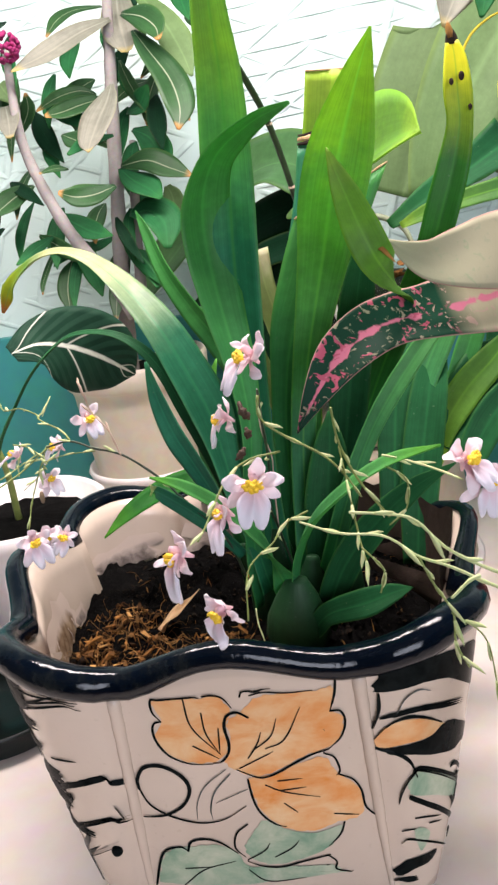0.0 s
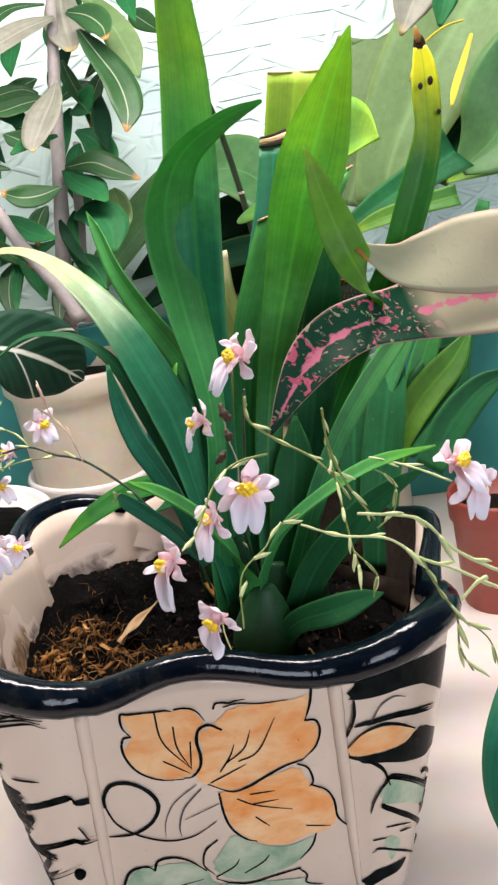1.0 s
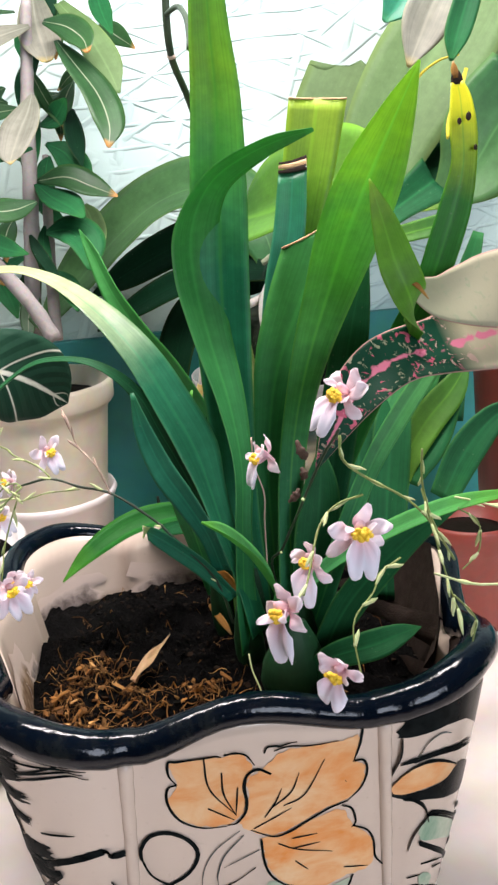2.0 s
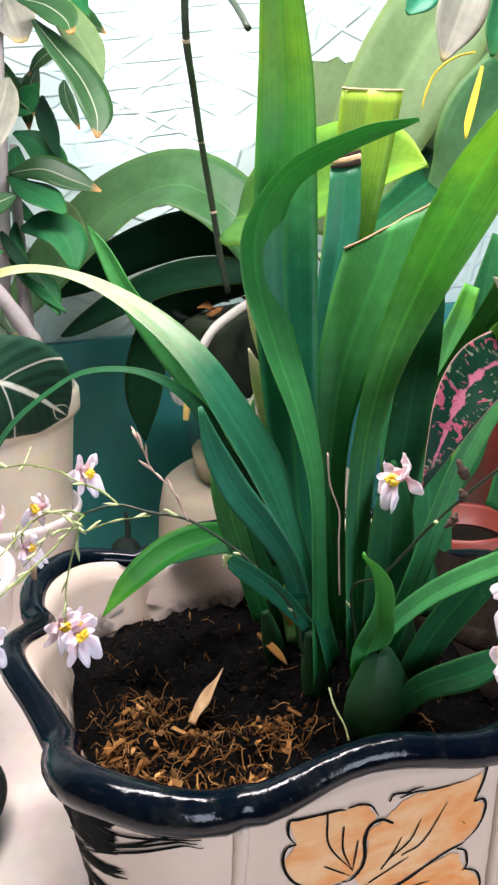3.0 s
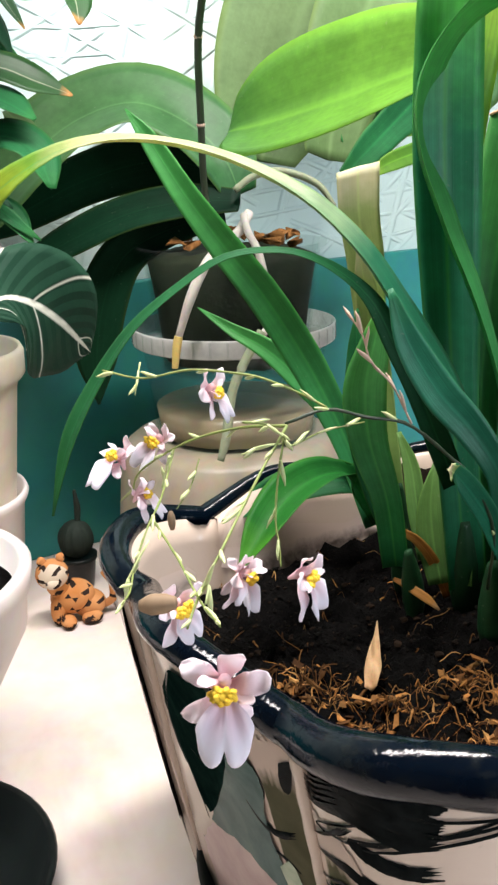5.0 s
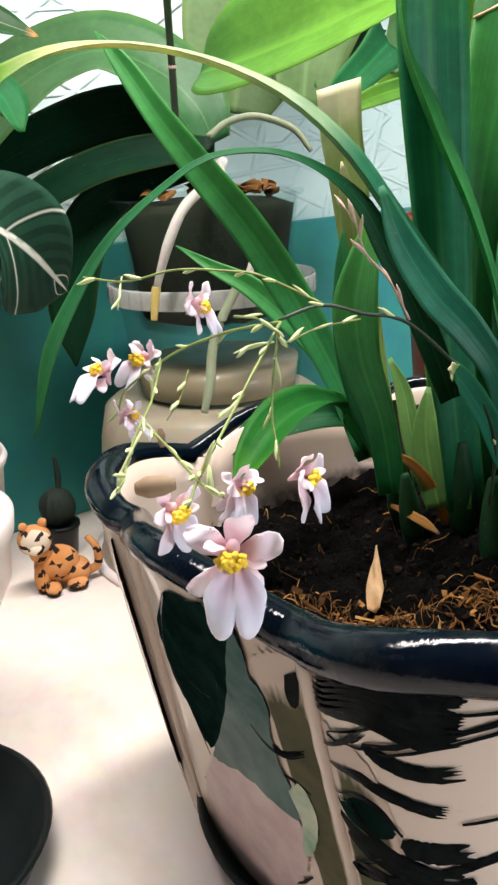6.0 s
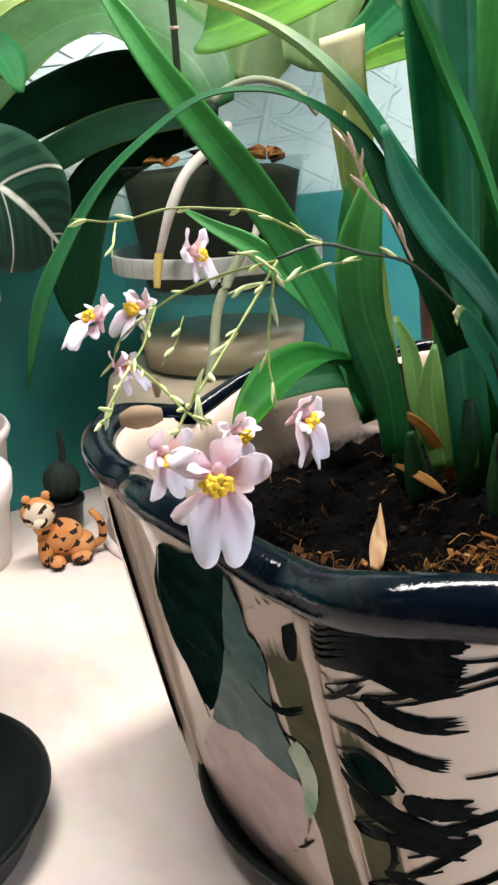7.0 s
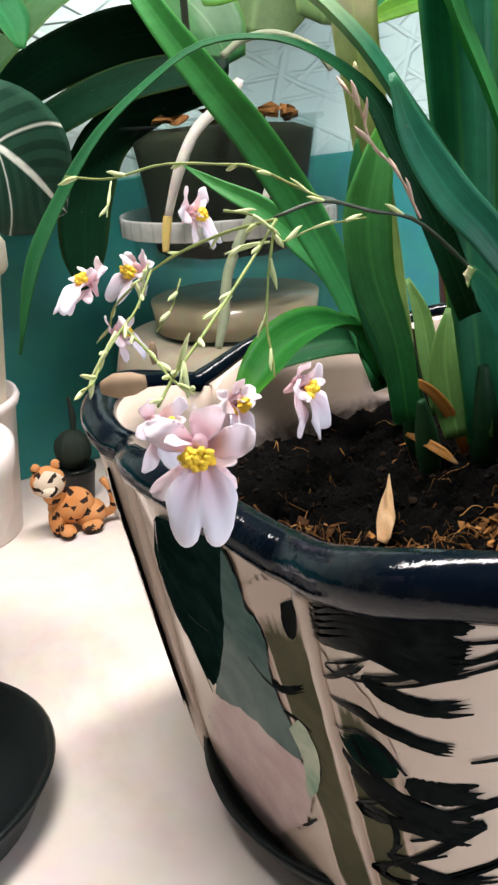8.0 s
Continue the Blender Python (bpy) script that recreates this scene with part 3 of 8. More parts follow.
def tube_mesh(pts, radii, n=24, m=8, knots=0.0, bm=None):
    """A round stem along points; radii: one per point."""
    own = bm is None
    bm = bm or bmesh.new()
    c = spline([(*p, r) for p, r in zip(pts, radii)], n)
    ref = Vector((0.31, 0.17, 0.93))
    rows = []
    for i in range(n):
        t = Vector(c[min(i + 1, n - 1), :3] - c[max(i - 1, 0), :3]).normalized()
        a = t.cross(ref if abs(t.dot(ref)) < 0.95 else Vector((1, 0, 0))).normalized()
        b = t.cross(a)
        r = max(c[i, 3], 0.0001) * (1 + knots * math.sin(i * 1.9))
        p = Vector(c[i, :3])
        rows.append([bm.verts.new(p + (a * math.cos(2 * math.pi * k / m) + b * math.sin(2 * math.pi * k / m)) * r) for k in range(m)])
    grid_faces(bm, rows, True)
    bm.faces.new(rows[0][::-1])
    bm.faces.new(rows[-1])
    if own:
        bmesh.ops.recalc_face_normals(bm, faces=bm.faces)
    return bm


def lathe(profile, n=48, bm=None, squash=1.0):
    """A turned body; profile: (radius, height) from one end to the other."""
    bm = bm or bmesh.new()
    rows = []
    for r, z in profile:
        rows.append([bm.verts.new((max(r, 0.0002) * math.cos(2 * math.pi * k / n), squash * max(r, 0.0002) * math.sin(2 * math.pi * k / n), z)) for k in range(n)])
    grid_faces(bm, rows, True)
    bm.faces.new(rows[0][::-1])
    bm.faces.new(rows[-1])
    bmesh.ops.recalc_face_normals(bm, faces=bm.faces)
    return bm


def box(bm, lo, hi):
    vs = [bm.verts.new((x, y, z)) for x in (lo[0], hi[0]) for y in (lo[1], hi[1]) for z in (lo[2], hi[2])]
    for f in ((0, 1, 3, 2), (4, 6, 7, 5), (0, 4, 5, 1), (2, 3, 7, 6), (0, 2, 6, 4), (1, 5, 7, 3)):
        bm.faces.new([vs[i] for i in f])
    return vs


def slab(name, lo, hi, mat, bevel=0.0, parent=None, label="", kind="", segments=3):
    bm = bmesh.new()
    box(bm, lo, hi)
    if bevel:
        bmesh.ops.bevel(bm, geom=bm.edges[:], offset=bevel, segments=segments, affect="EDGES", profile=0.5)
    bmesh.ops.recalc_face_normals(bm, faces=bm.faces)
    ob = part(name, bm, mat, parent, label, smooth=False)
    if kind:
        tagged(ob, label, "", "", kind)
    return ob


def blob(bm, at, r, sub=2, jitter=0.0, rnd=random):
    """An uneven rounded lump."""
    res = bmesh.ops.create_icosphere(bm, subdivisions=sub, radius=1.0)
    for v in res["verts"]:
        k = 1 + jitter * (rnd.random() - 0.5)
        v.co = Vector(at) + Vector((v.co.x * r[0] * k, v.co.y * r[1] * k, v.co.z * r[2] * k))
    return res["verts"]


# ---- structure ----
table = slab("table", (-1.1, 0.12, -0.035), (1.2, 0.948, 0.0), "table", 0.004, label="white painted sill board under the plant pots", kind="structure")
slab("wall_back", (-1.9, 0.95, -0.9), (2.1, 1.07, 1.8), "wallpaper", label="pale mint embossed wallpaper wall behind the plants", kind="structure")
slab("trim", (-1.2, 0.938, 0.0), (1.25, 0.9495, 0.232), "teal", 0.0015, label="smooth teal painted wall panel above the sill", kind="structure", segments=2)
slab("floor", (-1.9, -2.1, -0.95), (2.1, 0.95, -0.9), "floorwood", label="brown wooden floor below the sill", kind="structure")
slab("wall_left", (-2.0, -2.1, -0.9), (-1.9, 1.07, 1.8), "room", label="plain papered side wall of the room", kind="structure")
slab("wall_right", (2.1, -2.1, -0.9), (2.2, 1.07, 1.8), "room", label="plain papered side wall of the room", kind="structure")
slab("ceiling", (-2.0, -2.1, 1.8), (2.2, 1.07, 1.86), "room", label="plain white ceiling of the room", kind="structure")
# the wall behind the camera, with its window opening
wall_front = thing("wall_front", "plain papered room wall with a window opening", "", (0, -2.1, 0), kind="structure")
for lo, hi in (((-1.9, -0.1, -0.9), (0.0, 0, 1.8)), ((1.3, -0.1, -0.9), (2.1, 0, 1.8)), ((0.0, -0.1, -0.9), (1.3, 0, 0.1)), ((0.0, -0.1, 1.4), (1.3, 0, 1.8))):
    slab("wall_piece", lo, hi, "room", parent=wall_front)
bm = bmesh.new()
for lo, hi in (((-1.25, -0.09, 0.1), (-1.2, -0.03, 1.4)), ((0.0, -0.09, 0.1), (0.05, -0.03, 1.4)), ((-1.2, -0.09, 0.1), (0.0, -0.03, 0.15)), ((-1.2, -0.09, 1.35), (0.0, -0.03, 1.4)), ((-0.625, -0.09, 0.15), (-0.575, -0.03, 1.35))):
    box(bm, (lo[0] + 1.25, lo[1], lo[2]), (hi[0] + 1.25, hi[1], hi[2]))
part("window_frame", bm, "white_pot", wall_front, "white window frame with two panes", smooth=False)
# the growing lamp above the plants
grow_lamp = thing("grow_lamp", "slim white growing lamp bar hung above the plants", "lamp", (0.03, 0.53, 0.80))
slab("housing", (-0.36, -0.05, 0.004), (0.36, 0.05, 0.03), "lamp_metal", 0.006, grow_lamp)
for sx in (-0.25, 0.25):
    part("cord", tube_mesh([(sx, 0, 0.03), (sx, 0, 0.5), (sx, 0, 1.05)], [0.002] * 3, 4, 6), "lamp_metal", grow_lamp)


# ---- the painted pot ----
POT_AT, POT_TURN = (0.0086, 0.4733, 0.0), -1.32
POT_HIGH, POT_FOOT = 0.1645, 0.0055


def pot_sides(z):
    """Half length and distance of the long sides at a height: the corners close up towards the foot."""
    f = min(max((z - POT_FOOT) / (0.160 - POT_FOOT), 0.0), 1.03)
    f += 0.194 * f * (1 - f)
    return 0.0633 - 0.0077 * f, 0.0871 + 0.0276 * f


def pot_point(k, s, z, out=0.0):
    """A place on side k (0 the front, then anticlockwise), s from -1 to 1 along it; the corners swell out between their seams."""
    a, b = pot_sides(z)
    if k % 2 == 0:
        half, dist, belly = a, b, 0.0032
    else:
        half, dist, belly = (b - a) / math.sqrt(2), (a + b) / math.sqrt(2), 0.0225 * (b - a) / 0.0591
    flute = belly * (1 - abs(s) ** 2.6) - 0.0018 * abs(s) ** 14
    if k in (2, 6):
        # the crests of the two ends flare outwards
        flute += 0.012 * max(0.0, 1 - s * s) ** 2.24 * (1 - 0.5 * s * (k - 4) / 2) * min(max((z - 0.09) / 0.087, 0.0), 1.05) ** 2
    ang = radians(-90 + 45 * k)
    nx, ny = math.cos(ang), math.sin(ang)
    d = dist + flute + out
    return Vector((nx * d - ny * half * s, ny * d + nx * half * s, z))


def pot_ring(z, out=0.0, per=14, lift=None):
    ring = []
    for k in range(8):
        for i in range(per):
            s = -1 + 2 * i / per
            ring.append(pot_point(k, s, z + (lift(k, s) if lift else 0.0), out))
    return ring


def rim_lift(k, s):
    """The rim's wave: a crest on each side, lower crests on the corners."""
    c = 1 - s * s
    if k % 2:
        return 0.0086 * c
    return 0.0120 * c ** 2.24 * (1 - 0.44 * s * (-1 if k in (2, 4) else 1))


def flower_pot():
    pot = thing("flower_pot", "cream glazed ceramic pot with painted leaves and a black wavy rim", "pot", POT_AT)
    pot.rotation_euler = (0, 0, radians(POT_TURN))
    bm = bmesh.new()
    rows = [[bm.verts.new(p) for p in pot_ring(POT_FOOT + (POT_HIGH - POT_FOOT) * i / 22, 0, lift=(lambda k, s, f=i / 22: rim_lift(k, s) * f ** 4))] for i in range(23)]
    inner = [[bm.verts.new(p) for p in pot_ring(POT_HIGH - 0.09 * i / 8, -0.011, lift=(lambda k, s, f=1 - i / 8: rim_lift(k, s) * f ** 4))] for i in range(9)]
    grid_faces(bm, rows, True)
    grid_faces(bm, inner, True)
    grid_faces(bm, [inner[0], rows[-1]], True)
    bm.faces.new(rows[0][::-1])
    bmesh.ops.recalc_face_normals(bm, faces=bm.faces)
    part("body", bm, "glaze", pot)
    # the rolled black rim
    bm = bmesh.new()
    mid = pot_ring(POT_HIGH + 0.001, -0.003, lift=rim_lift)
    n = len(mid)
    rows = []
    for i, p in enumerate(mid):
        t = (mid[(i + 1) % n] - mid[i - 1]).normalized()
        o = t.cross(Vector((0, 0, 1))).normalized()
        w = o.cross(t).normalized()
        c = (i / 14 - 0.5) % 2 - 1
        heavy = (1.0 if i < 28 or i > 84 else 0.25) / (1 + math.exp((abs(c) - 0.52) * 16))
        side = (i - 7) / 14
        slim = 1 - 0.42 / (1 + math.exp((abs(side - 3.2) - 1.3) * 6))
        thick = slim * (1 + 0.06 * math.sin(i * 0.9) * math.sin(i * 0.23 + 1)) + 0.30 * heavy
        rows.append([bm.verts.new(p + (o * math.cos(a) * 0.0066 + -w * math.sin(a) * 0.0066) * thick) for a in (2 * math.pi * j / 14 for j in range(14))])
    grid_faces(bm, rows + [rows[0]], True)
    bmesh.ops.recalc_face_normals(bm, faces=bm.faces)
    part("rim", bm, "black_glaze", pot, "thick glossy blue-black rolled rim")
    # the raised seams where the sides meet
    for k in (0, 1, 6, 7):
        pts = [pot_point(k, -1, z, 0.0004) for z in (0.012, 0.05, 0.08, 0.11, 0.14, 0.160)]
        part("seam", tube_mesh(pts, [0.0012, 0.0022, 0.0028, 0.003, 0.0032, 0.0034], 30, 10, 0.05), "glaze", pot)
    return pot


pot = flower_pot()
saucer = thing("plant_saucer", "round black plastic saucer under the painted pot", "saucer", (POT_AT[0] - 0.006, POT_AT[1] + 0.012, 0.0))
part("dish", lathe([(0.080, 0.0), (0.088, 0.002), (0.098, 0.018), (0.099, 0.0215), (0.096, 0.022), (0.088, 0.006), (0.086, 0.0055), (0.02, 0.0055)], 64), "black_plastic", saucer)
part("foot_ring", lathe([(0.076, 0.0), (0.078, 0.0004), (0.0795, 0.002), (0.0775, 0.003), (0.0755, 0.002)], 48), "black_plastic", saucer, "raised ring under the dish")


# ---- soil with bark and fibres ----
def soil_height(x, y):
    """Local to the pot."""
    n = noise.noise(Vector((x * 45, y * 45, 3.0))) * 0.009 + noise.noise(Vector((x * 110, y * 110, 7.0))) * 0.006 + noise.noise(Vector((x * 320, y * 320, 1.0))) * 0.003
    return 0.1315 + n + 0.010 * math.exp(-((x - 0.045) ** 2 + (y + 0.01) ** 2) / 0.0016)


def potting_soil():
    bm = bmesh.new()
    edge = pot_ring(0.128, -0.0125, 24)
    m = len(edge)
    rows = []
    for i in range(60):
        f = 1 - i / 60
        row = []
        for p in edge:
            x, y = p.x * f, p.y * f
            row.append(bm.verts.new((x, y, soil_height(x, y))))
        rows.append(row)
    grid_faces(bm, rows, True)
    bm.faces.new(rows[-1])
    bm.faces.new([bm.verts.new((p.x, p.y, 0.10)) for p in edge][::-1])
    bmesh.ops.recalc_face_normals(bm, faces=bm.faces)
    ob = part("potting_soil", bm, "soil")
    ob.location, ob.rotation_euler = POT_AT, (0, 0, radians(POT_TURN))
    return tagged(ob, "dark crumbly potting soil filling the painted pot", "soil", kind="stuff")


potting_soil()


def in_pot(x, y):
    r = max(abs(x), abs(y))
    return r < 0.098 and abs(x) + abs(y) < 0.148


def scatter(name, count, label, mat, make, where, seed):
    rnd = random.Random(seed)
    bm = bmesh.new()
    done = 0
    while done < count:
        x, y = where(rnd)
        if in_pot(x, y):
            make(bm, rnd, x, y, soil_height(x, y))
            done += 1
    bmesh.ops.recalc_face_normals(bm, faces=bm.faces)
    ob = part(name, bm, mat, smooth=False)
    ob.location, ob.rotation_euler = POT_AT, (0, 0, radians(POT_TURN))
    return tagged(ob, label, name.replace("_", " "), kind="stuff")


def crumb(bm, rnd, x, y, z):
    r = 0.0004 + 0.0013 * rnd.random() ** 3
    blob(bm, (x, y, z + r * 0.2), (r * rnd.uniform(0.6, 1.3), r * rnd.uniform(0.6, 1.3), r * 0.8), 1, 1.1, rnd)


def fibre(bm, rnd, x, y, z):
    a, ln = rnd.random() * 6.28, 0.003 + 0.014 * rnd.random() ** 2
    bend = rnd.gauss(0, 1.5)
    pts = []
    px, py = x, y
    for i in range(5):
        pts.append((px, py, soil_height(px, py) + 0.0004 + 0.0035 * rnd.random() ** 2 * math.sin(math.pi * i / 4)))
        px, py = px + math.cos(a) * ln / 4, py + math.sin(a) * ln / 4
        a += bend / 4
    r = 0.00010 + 0.00034 * rnd.random() ** 3
    tube_mesh(pts, [r * 0.6, r, r, r, r * 0.4], 7, 4, 0.0, bm)


def chip(bm, rnd, x, y, z):
    ln, w, h = 0.0018 + 0.006 * rnd.random() ** 3, 0.0012 + 0.002 * rnd.random(), 0.0005 + 0.0008 * rnd.random()
    vs = box(bm, (-ln, -w * 0.6, -h), (ln, w * 0.6, h))
    q = Euler((rnd.uniform(-0.6, 0.6), rnd.uniform(-0.6, 0.6), rnd.random() * 6.28)).to_matrix()
    for v in vs:
        v.co = q @ (v.co * rnd.uniform(0.25, 1.1)) + Vector((x, y, z + 0.0016))


def over_all(rnd):
    return rnd.uniform(-0.1, 0.1), rnd.uniform(-0.1, 0.1)


def front_left(rnd):
    c = rnd.choice(((-0.086, -0.022), (-0.074, -0.050), (-0.052, -0.024), (-0.046, -0.066), (-0.014, -0.034), (0.004, -0.082), (-0.070, 0.004), (-0.030, -0.086)))
    return rnd.gauss(c[0], 0.0105), rnd.gauss(c[1], 0.0075)


def front_edge(rnd):
    return rnd.uniform(-0.07, 0.06), rnd.gauss(-0.088, 0.007)


scatter("soil_crumbs", 2300, "small dark lumps of soil and bark", "crumbs", crumb, over_all, 3)
scatter("coir_fibres", 1000, "tangled orange-brown coir fibres on the soil", "chips", fibre, front_left, 5)
scatter("front_fibres", 260, "loose brown fibres along the pot's front edge", "chips", fibre, front_edge, 6)
scatter("bark_chips", 150, "small brown bark chips on the soil", "chips", chip, front_left, 7)
scatter("loose_fibres", 150, "scattered brown fibres over dark soil", "chips", fibre, over_all, 8)
# the pale husk that stands out on the soil
husk = blade("dry_husk", [(-0.041, 0.461, 0.1345, 0.0050), (-0.036, 0.466, 0.1385, 0.0068), (-0.030, 0.472, 0.1415, 0.0046), (-0.024, 0.478, 0.144, 0.0020), (-0.019, 0.483, 0.147, 0.0004)], "flake", None, facing=(-0.62, -0.35, 0.7), fold=40, n=22, m=11, cut=0.9, curl=-0.25, wave=0.45, spin=35)
tagged(husk, "pale tan dry husk lying on the soil", "husk")


# brown peeling stains on the pot's inner wall, near-black cover on the right
def inner_stain(k, s0, s1, z0, z1, seed, mat="stain"):
    rnd = random.Random(seed)
    bm = bmesh.new()
    uvs = {}
    rows = []
    for i in range(9):
        row = []
        for j in range(9):
            f, g = i / 8, j / 8
            edge = 0.25 * noise.noise(Vector((f * 3, g * 3, seed)))
            s = s0 + (s1 - s0) * (f + edge * (1 if i in (0, 8) else 0.4))
            z = z0 + (z1 - z0) * (g + (edge + 0.25 * rnd.random() * (j == 8)) * (1 if j == 8 else 0.3))
            vert = bm.verts.new(pot_point(k, s, z, -0.0118))
            uvs[vert] = (f, 0.15 + 0.95 * max(abs(2 * f - 1) ** 3, g ** 1.5))
            row.append(vert)
        rows.append(row)
    grid_faces(bm, rows)
    lay = bm.loops.layers.uv.new("UVMap")
    for face in bm.faces:
        for l in face.loops:
            l[lay].uv = uvs[l.vert]
    return part("stain", bm, mat, pot, "brown peeling stain, near-black cover on the right inner walls")


inner_stain(7, -0.6, 0.3, 0.128, 0.138, 2)
inner_stain(6, 0.45, 0.9, 0.128, 0.142, 5)
inner_stain(6, -0.5, 0.1, 0.128, 0.136, 8)
inner_stain(6, -0.25, 0.95, 0.126, 0.1495, 21, "peel")
inner_stain(7, -1.0, -0.35, 0.126, 0.1460, 23, "peel")
inner_stain(5, -0.7, 0.8, 0.128, 0.143, 9)
inner_stain(4, -0.9, 0.8, 0.128, 0.146, 11)
# the three right-hand inner sides are covered near-black up to the rim
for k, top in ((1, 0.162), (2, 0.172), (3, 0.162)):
    inner_stain(k, -1.0, 1.0, 0.128, top, 11 + k, "inner_black")


# ---- the orchid in the painted pot ----
orchid = thing("orchid_plant", "green orchid with strap leaves and small pink flowers in soil", "plant", (0.03, 0.47, 0.135))
O = Vector(orchid.location)


def rel(pts, o=None):
    o = O if o is None else o
    return [(p[0] - o[0], p[1] - o[1], p[2] - o[2], *p[3:]) for p in pts]


def leaf(pts, mat="leaf", label="", facing=(-0.25, -1, 0.25), **kw):
    return blade("leaf", rel(pts), mat, orchid, label, facing, **kw)


# big folded leaf that bends over at its top
leaf([(0.020, 0.452, 0.150, 0.016), (0.018, 0.448, 0.180, 0.013), (0.020, 0.452, 0.215, 0.011), (0.0235, 0.462, 0.245, 0.0125), (0.0215, 0.474, 0.275, 0.0185), (0.016, 0.487, 0.305, 0.025), (0.012, 0.498, 0.335, 0.030), (0.013, 0.498, 0.361, 0.029), (0.023, 0.485, 0.383, 0.020), (0.042, 0.462, 0.396, 0.0115), (0.061, 0.437, 0.402, 0.002)], "leaf_mid", "long green leaf bent over near its tip", (0.52, -0.85, 0.1), fold=16, n=56)
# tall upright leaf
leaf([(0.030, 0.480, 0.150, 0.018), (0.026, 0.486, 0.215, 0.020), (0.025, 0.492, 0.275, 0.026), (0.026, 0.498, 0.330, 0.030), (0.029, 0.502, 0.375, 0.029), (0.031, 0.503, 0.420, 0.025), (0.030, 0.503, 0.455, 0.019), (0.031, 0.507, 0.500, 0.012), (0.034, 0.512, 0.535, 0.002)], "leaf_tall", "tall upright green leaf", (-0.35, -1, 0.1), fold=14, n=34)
# leaf with a straight cut top
def dry_edge(row, label):
    """The dried rim along a cut leaf end."""
    return part("leaf_edge", tube_mesh(row, [0.0006] * len(row), 20, 6, 0.15), "flake", orchid, label)


top_row = []
leaf([(0.050, 0.505, 0.150, 0.016), (0.056, 0.522, 0.235, 0.019), (0.066, 0.532, 0.300, 0.022), (0.077, 0.538, 0.350, 0.026), (0.086, 0.540, 0.388, 0.029), (0.092, 0.540, 0.420, 0.031)], "leaf_cut", "yellow-green leaf with a straight cut top", (-0.3, -1, 0.1), fold=10, cut=0.1, ends=top_row)
dry_edge(top_row, "dry tan cut edge of the leaf")
# narrow leaf with a torn dark top
leaf([(0.045, 0.505, 0.150, 0.011), (0.047, 0.512, 0.250, 0.010), (0.054, 0.520, 0.290, 0.011), (0.062, 0.526, 0.322, 0.016), (0.071, 0.532, 0.352, 0.0175), (0.076, 0.538, 0.384, 0.0155)], "leaf_blue", "narrow bluish leaf with a torn dark top", (-0.35, -1, 0.1), fold=18, cut=0.3)
for z0, z1, mat in ((0.3832, 0.3856, "tiger_dark"), (0.3854, 0.3882, "flake"), (0.3880, 0.3896, "tiger_dark")):
    f = (z0 - 0.352) / 0.032
    leaf([(0.071 + 0.005 * f, 0.5315 + 0.006 * f, z0, 0.0157), (0.071 + 0.005 * f, 0.532 + 0.006 * f, z1, 0.0152)], mat, "torn dry brown leaf end", (-0.35, -1, 0.1), fold=18, n=4, m=9, cut=0.12, thick=0.0011)
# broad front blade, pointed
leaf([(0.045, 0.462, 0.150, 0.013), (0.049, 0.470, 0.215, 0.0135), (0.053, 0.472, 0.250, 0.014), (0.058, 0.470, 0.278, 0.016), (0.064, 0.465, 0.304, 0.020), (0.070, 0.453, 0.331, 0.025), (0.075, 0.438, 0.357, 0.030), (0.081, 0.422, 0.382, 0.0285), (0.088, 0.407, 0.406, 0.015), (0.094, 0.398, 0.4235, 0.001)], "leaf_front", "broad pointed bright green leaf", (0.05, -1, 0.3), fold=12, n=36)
# broad leaf with a slanting cut
edge_row = []
leaf([(0.043, 0.480, 0.150, 0.014), (0.042, 0.487, 0.220, 0.0155), (0.046, 0.490, 0.262, 0.018), (0.053, 0.493, 0.290, 0.026), (0.065, 0.497, 0.315, 0.034), (0.076, 0.500, 0.336, 0.038), (0.086, 0.503, 0.357, 0.039)], "leaf_mid", "broad green leaf cut off straight with a brown edge", (-0.4, -1, 0.2), fold=8, cut=1.05, ends=edge_row)
dry_edge(edge_row, "dry tan cut edge of the leaf")
# small blade that hangs back over the variegated leaf
leaf([(0.122, 0.480, 0.285, 0.008), (0.110, 0.455, 0.303, 0.010), (0.0985, 0.420, 0.3185, 0.0130), (0.089, 0.399, 0.333, 0.0160), (0.083, 0.399, 0.348, 0.0160), (0.077, 0.396, 0.365, 0.0105), (0.072, 0.396, 0.381, 0.0006)], "leaf_light", "small pointed leaf with a torn dry edge", (-0.15, -0.9, 0.5), fold=16)
leaf([(0.0895, 0.398, 0.3385, 0.0012), (0.0915, 0.3965, 0.3375, 0.0020), (0.0940, 0.396, 0.3345, 0.0014), (0.0965, 0.396, 0.3315, 0.0005)], "husk", "dry torn brown leaf edge", (0.1, -1, 0.2), fold=25, n=12, m=5)
# yellowing spotted leaf with a burnt tip
spotted = leaf([(0.062, 0.500, 0.150, 0.013), (0.080, 0.496, 0.215, 0.0134), (0.097, 0.487, 0.262, 0.0144), (0.113, 0.474, 0.300, 0.0153), (0.124, 0.465, 0.326, 0.0155), (0.1305, 0.462, 0.346, 0.0165), (0.137, 0.462, 0.366, 0.0155), (0.141, 0.463, 0.383, 0.0125), (0.141, 0.464, 0.398, 0.0135), (0.1415, 0.468, 0.412, 0.0105), (0.141, 0.471, 0.420, 0.006)], "leaf_spot", "yellowing leaf with black spots and burnt tip", (-0.1, -1, 0.2), fold=14, n=34)
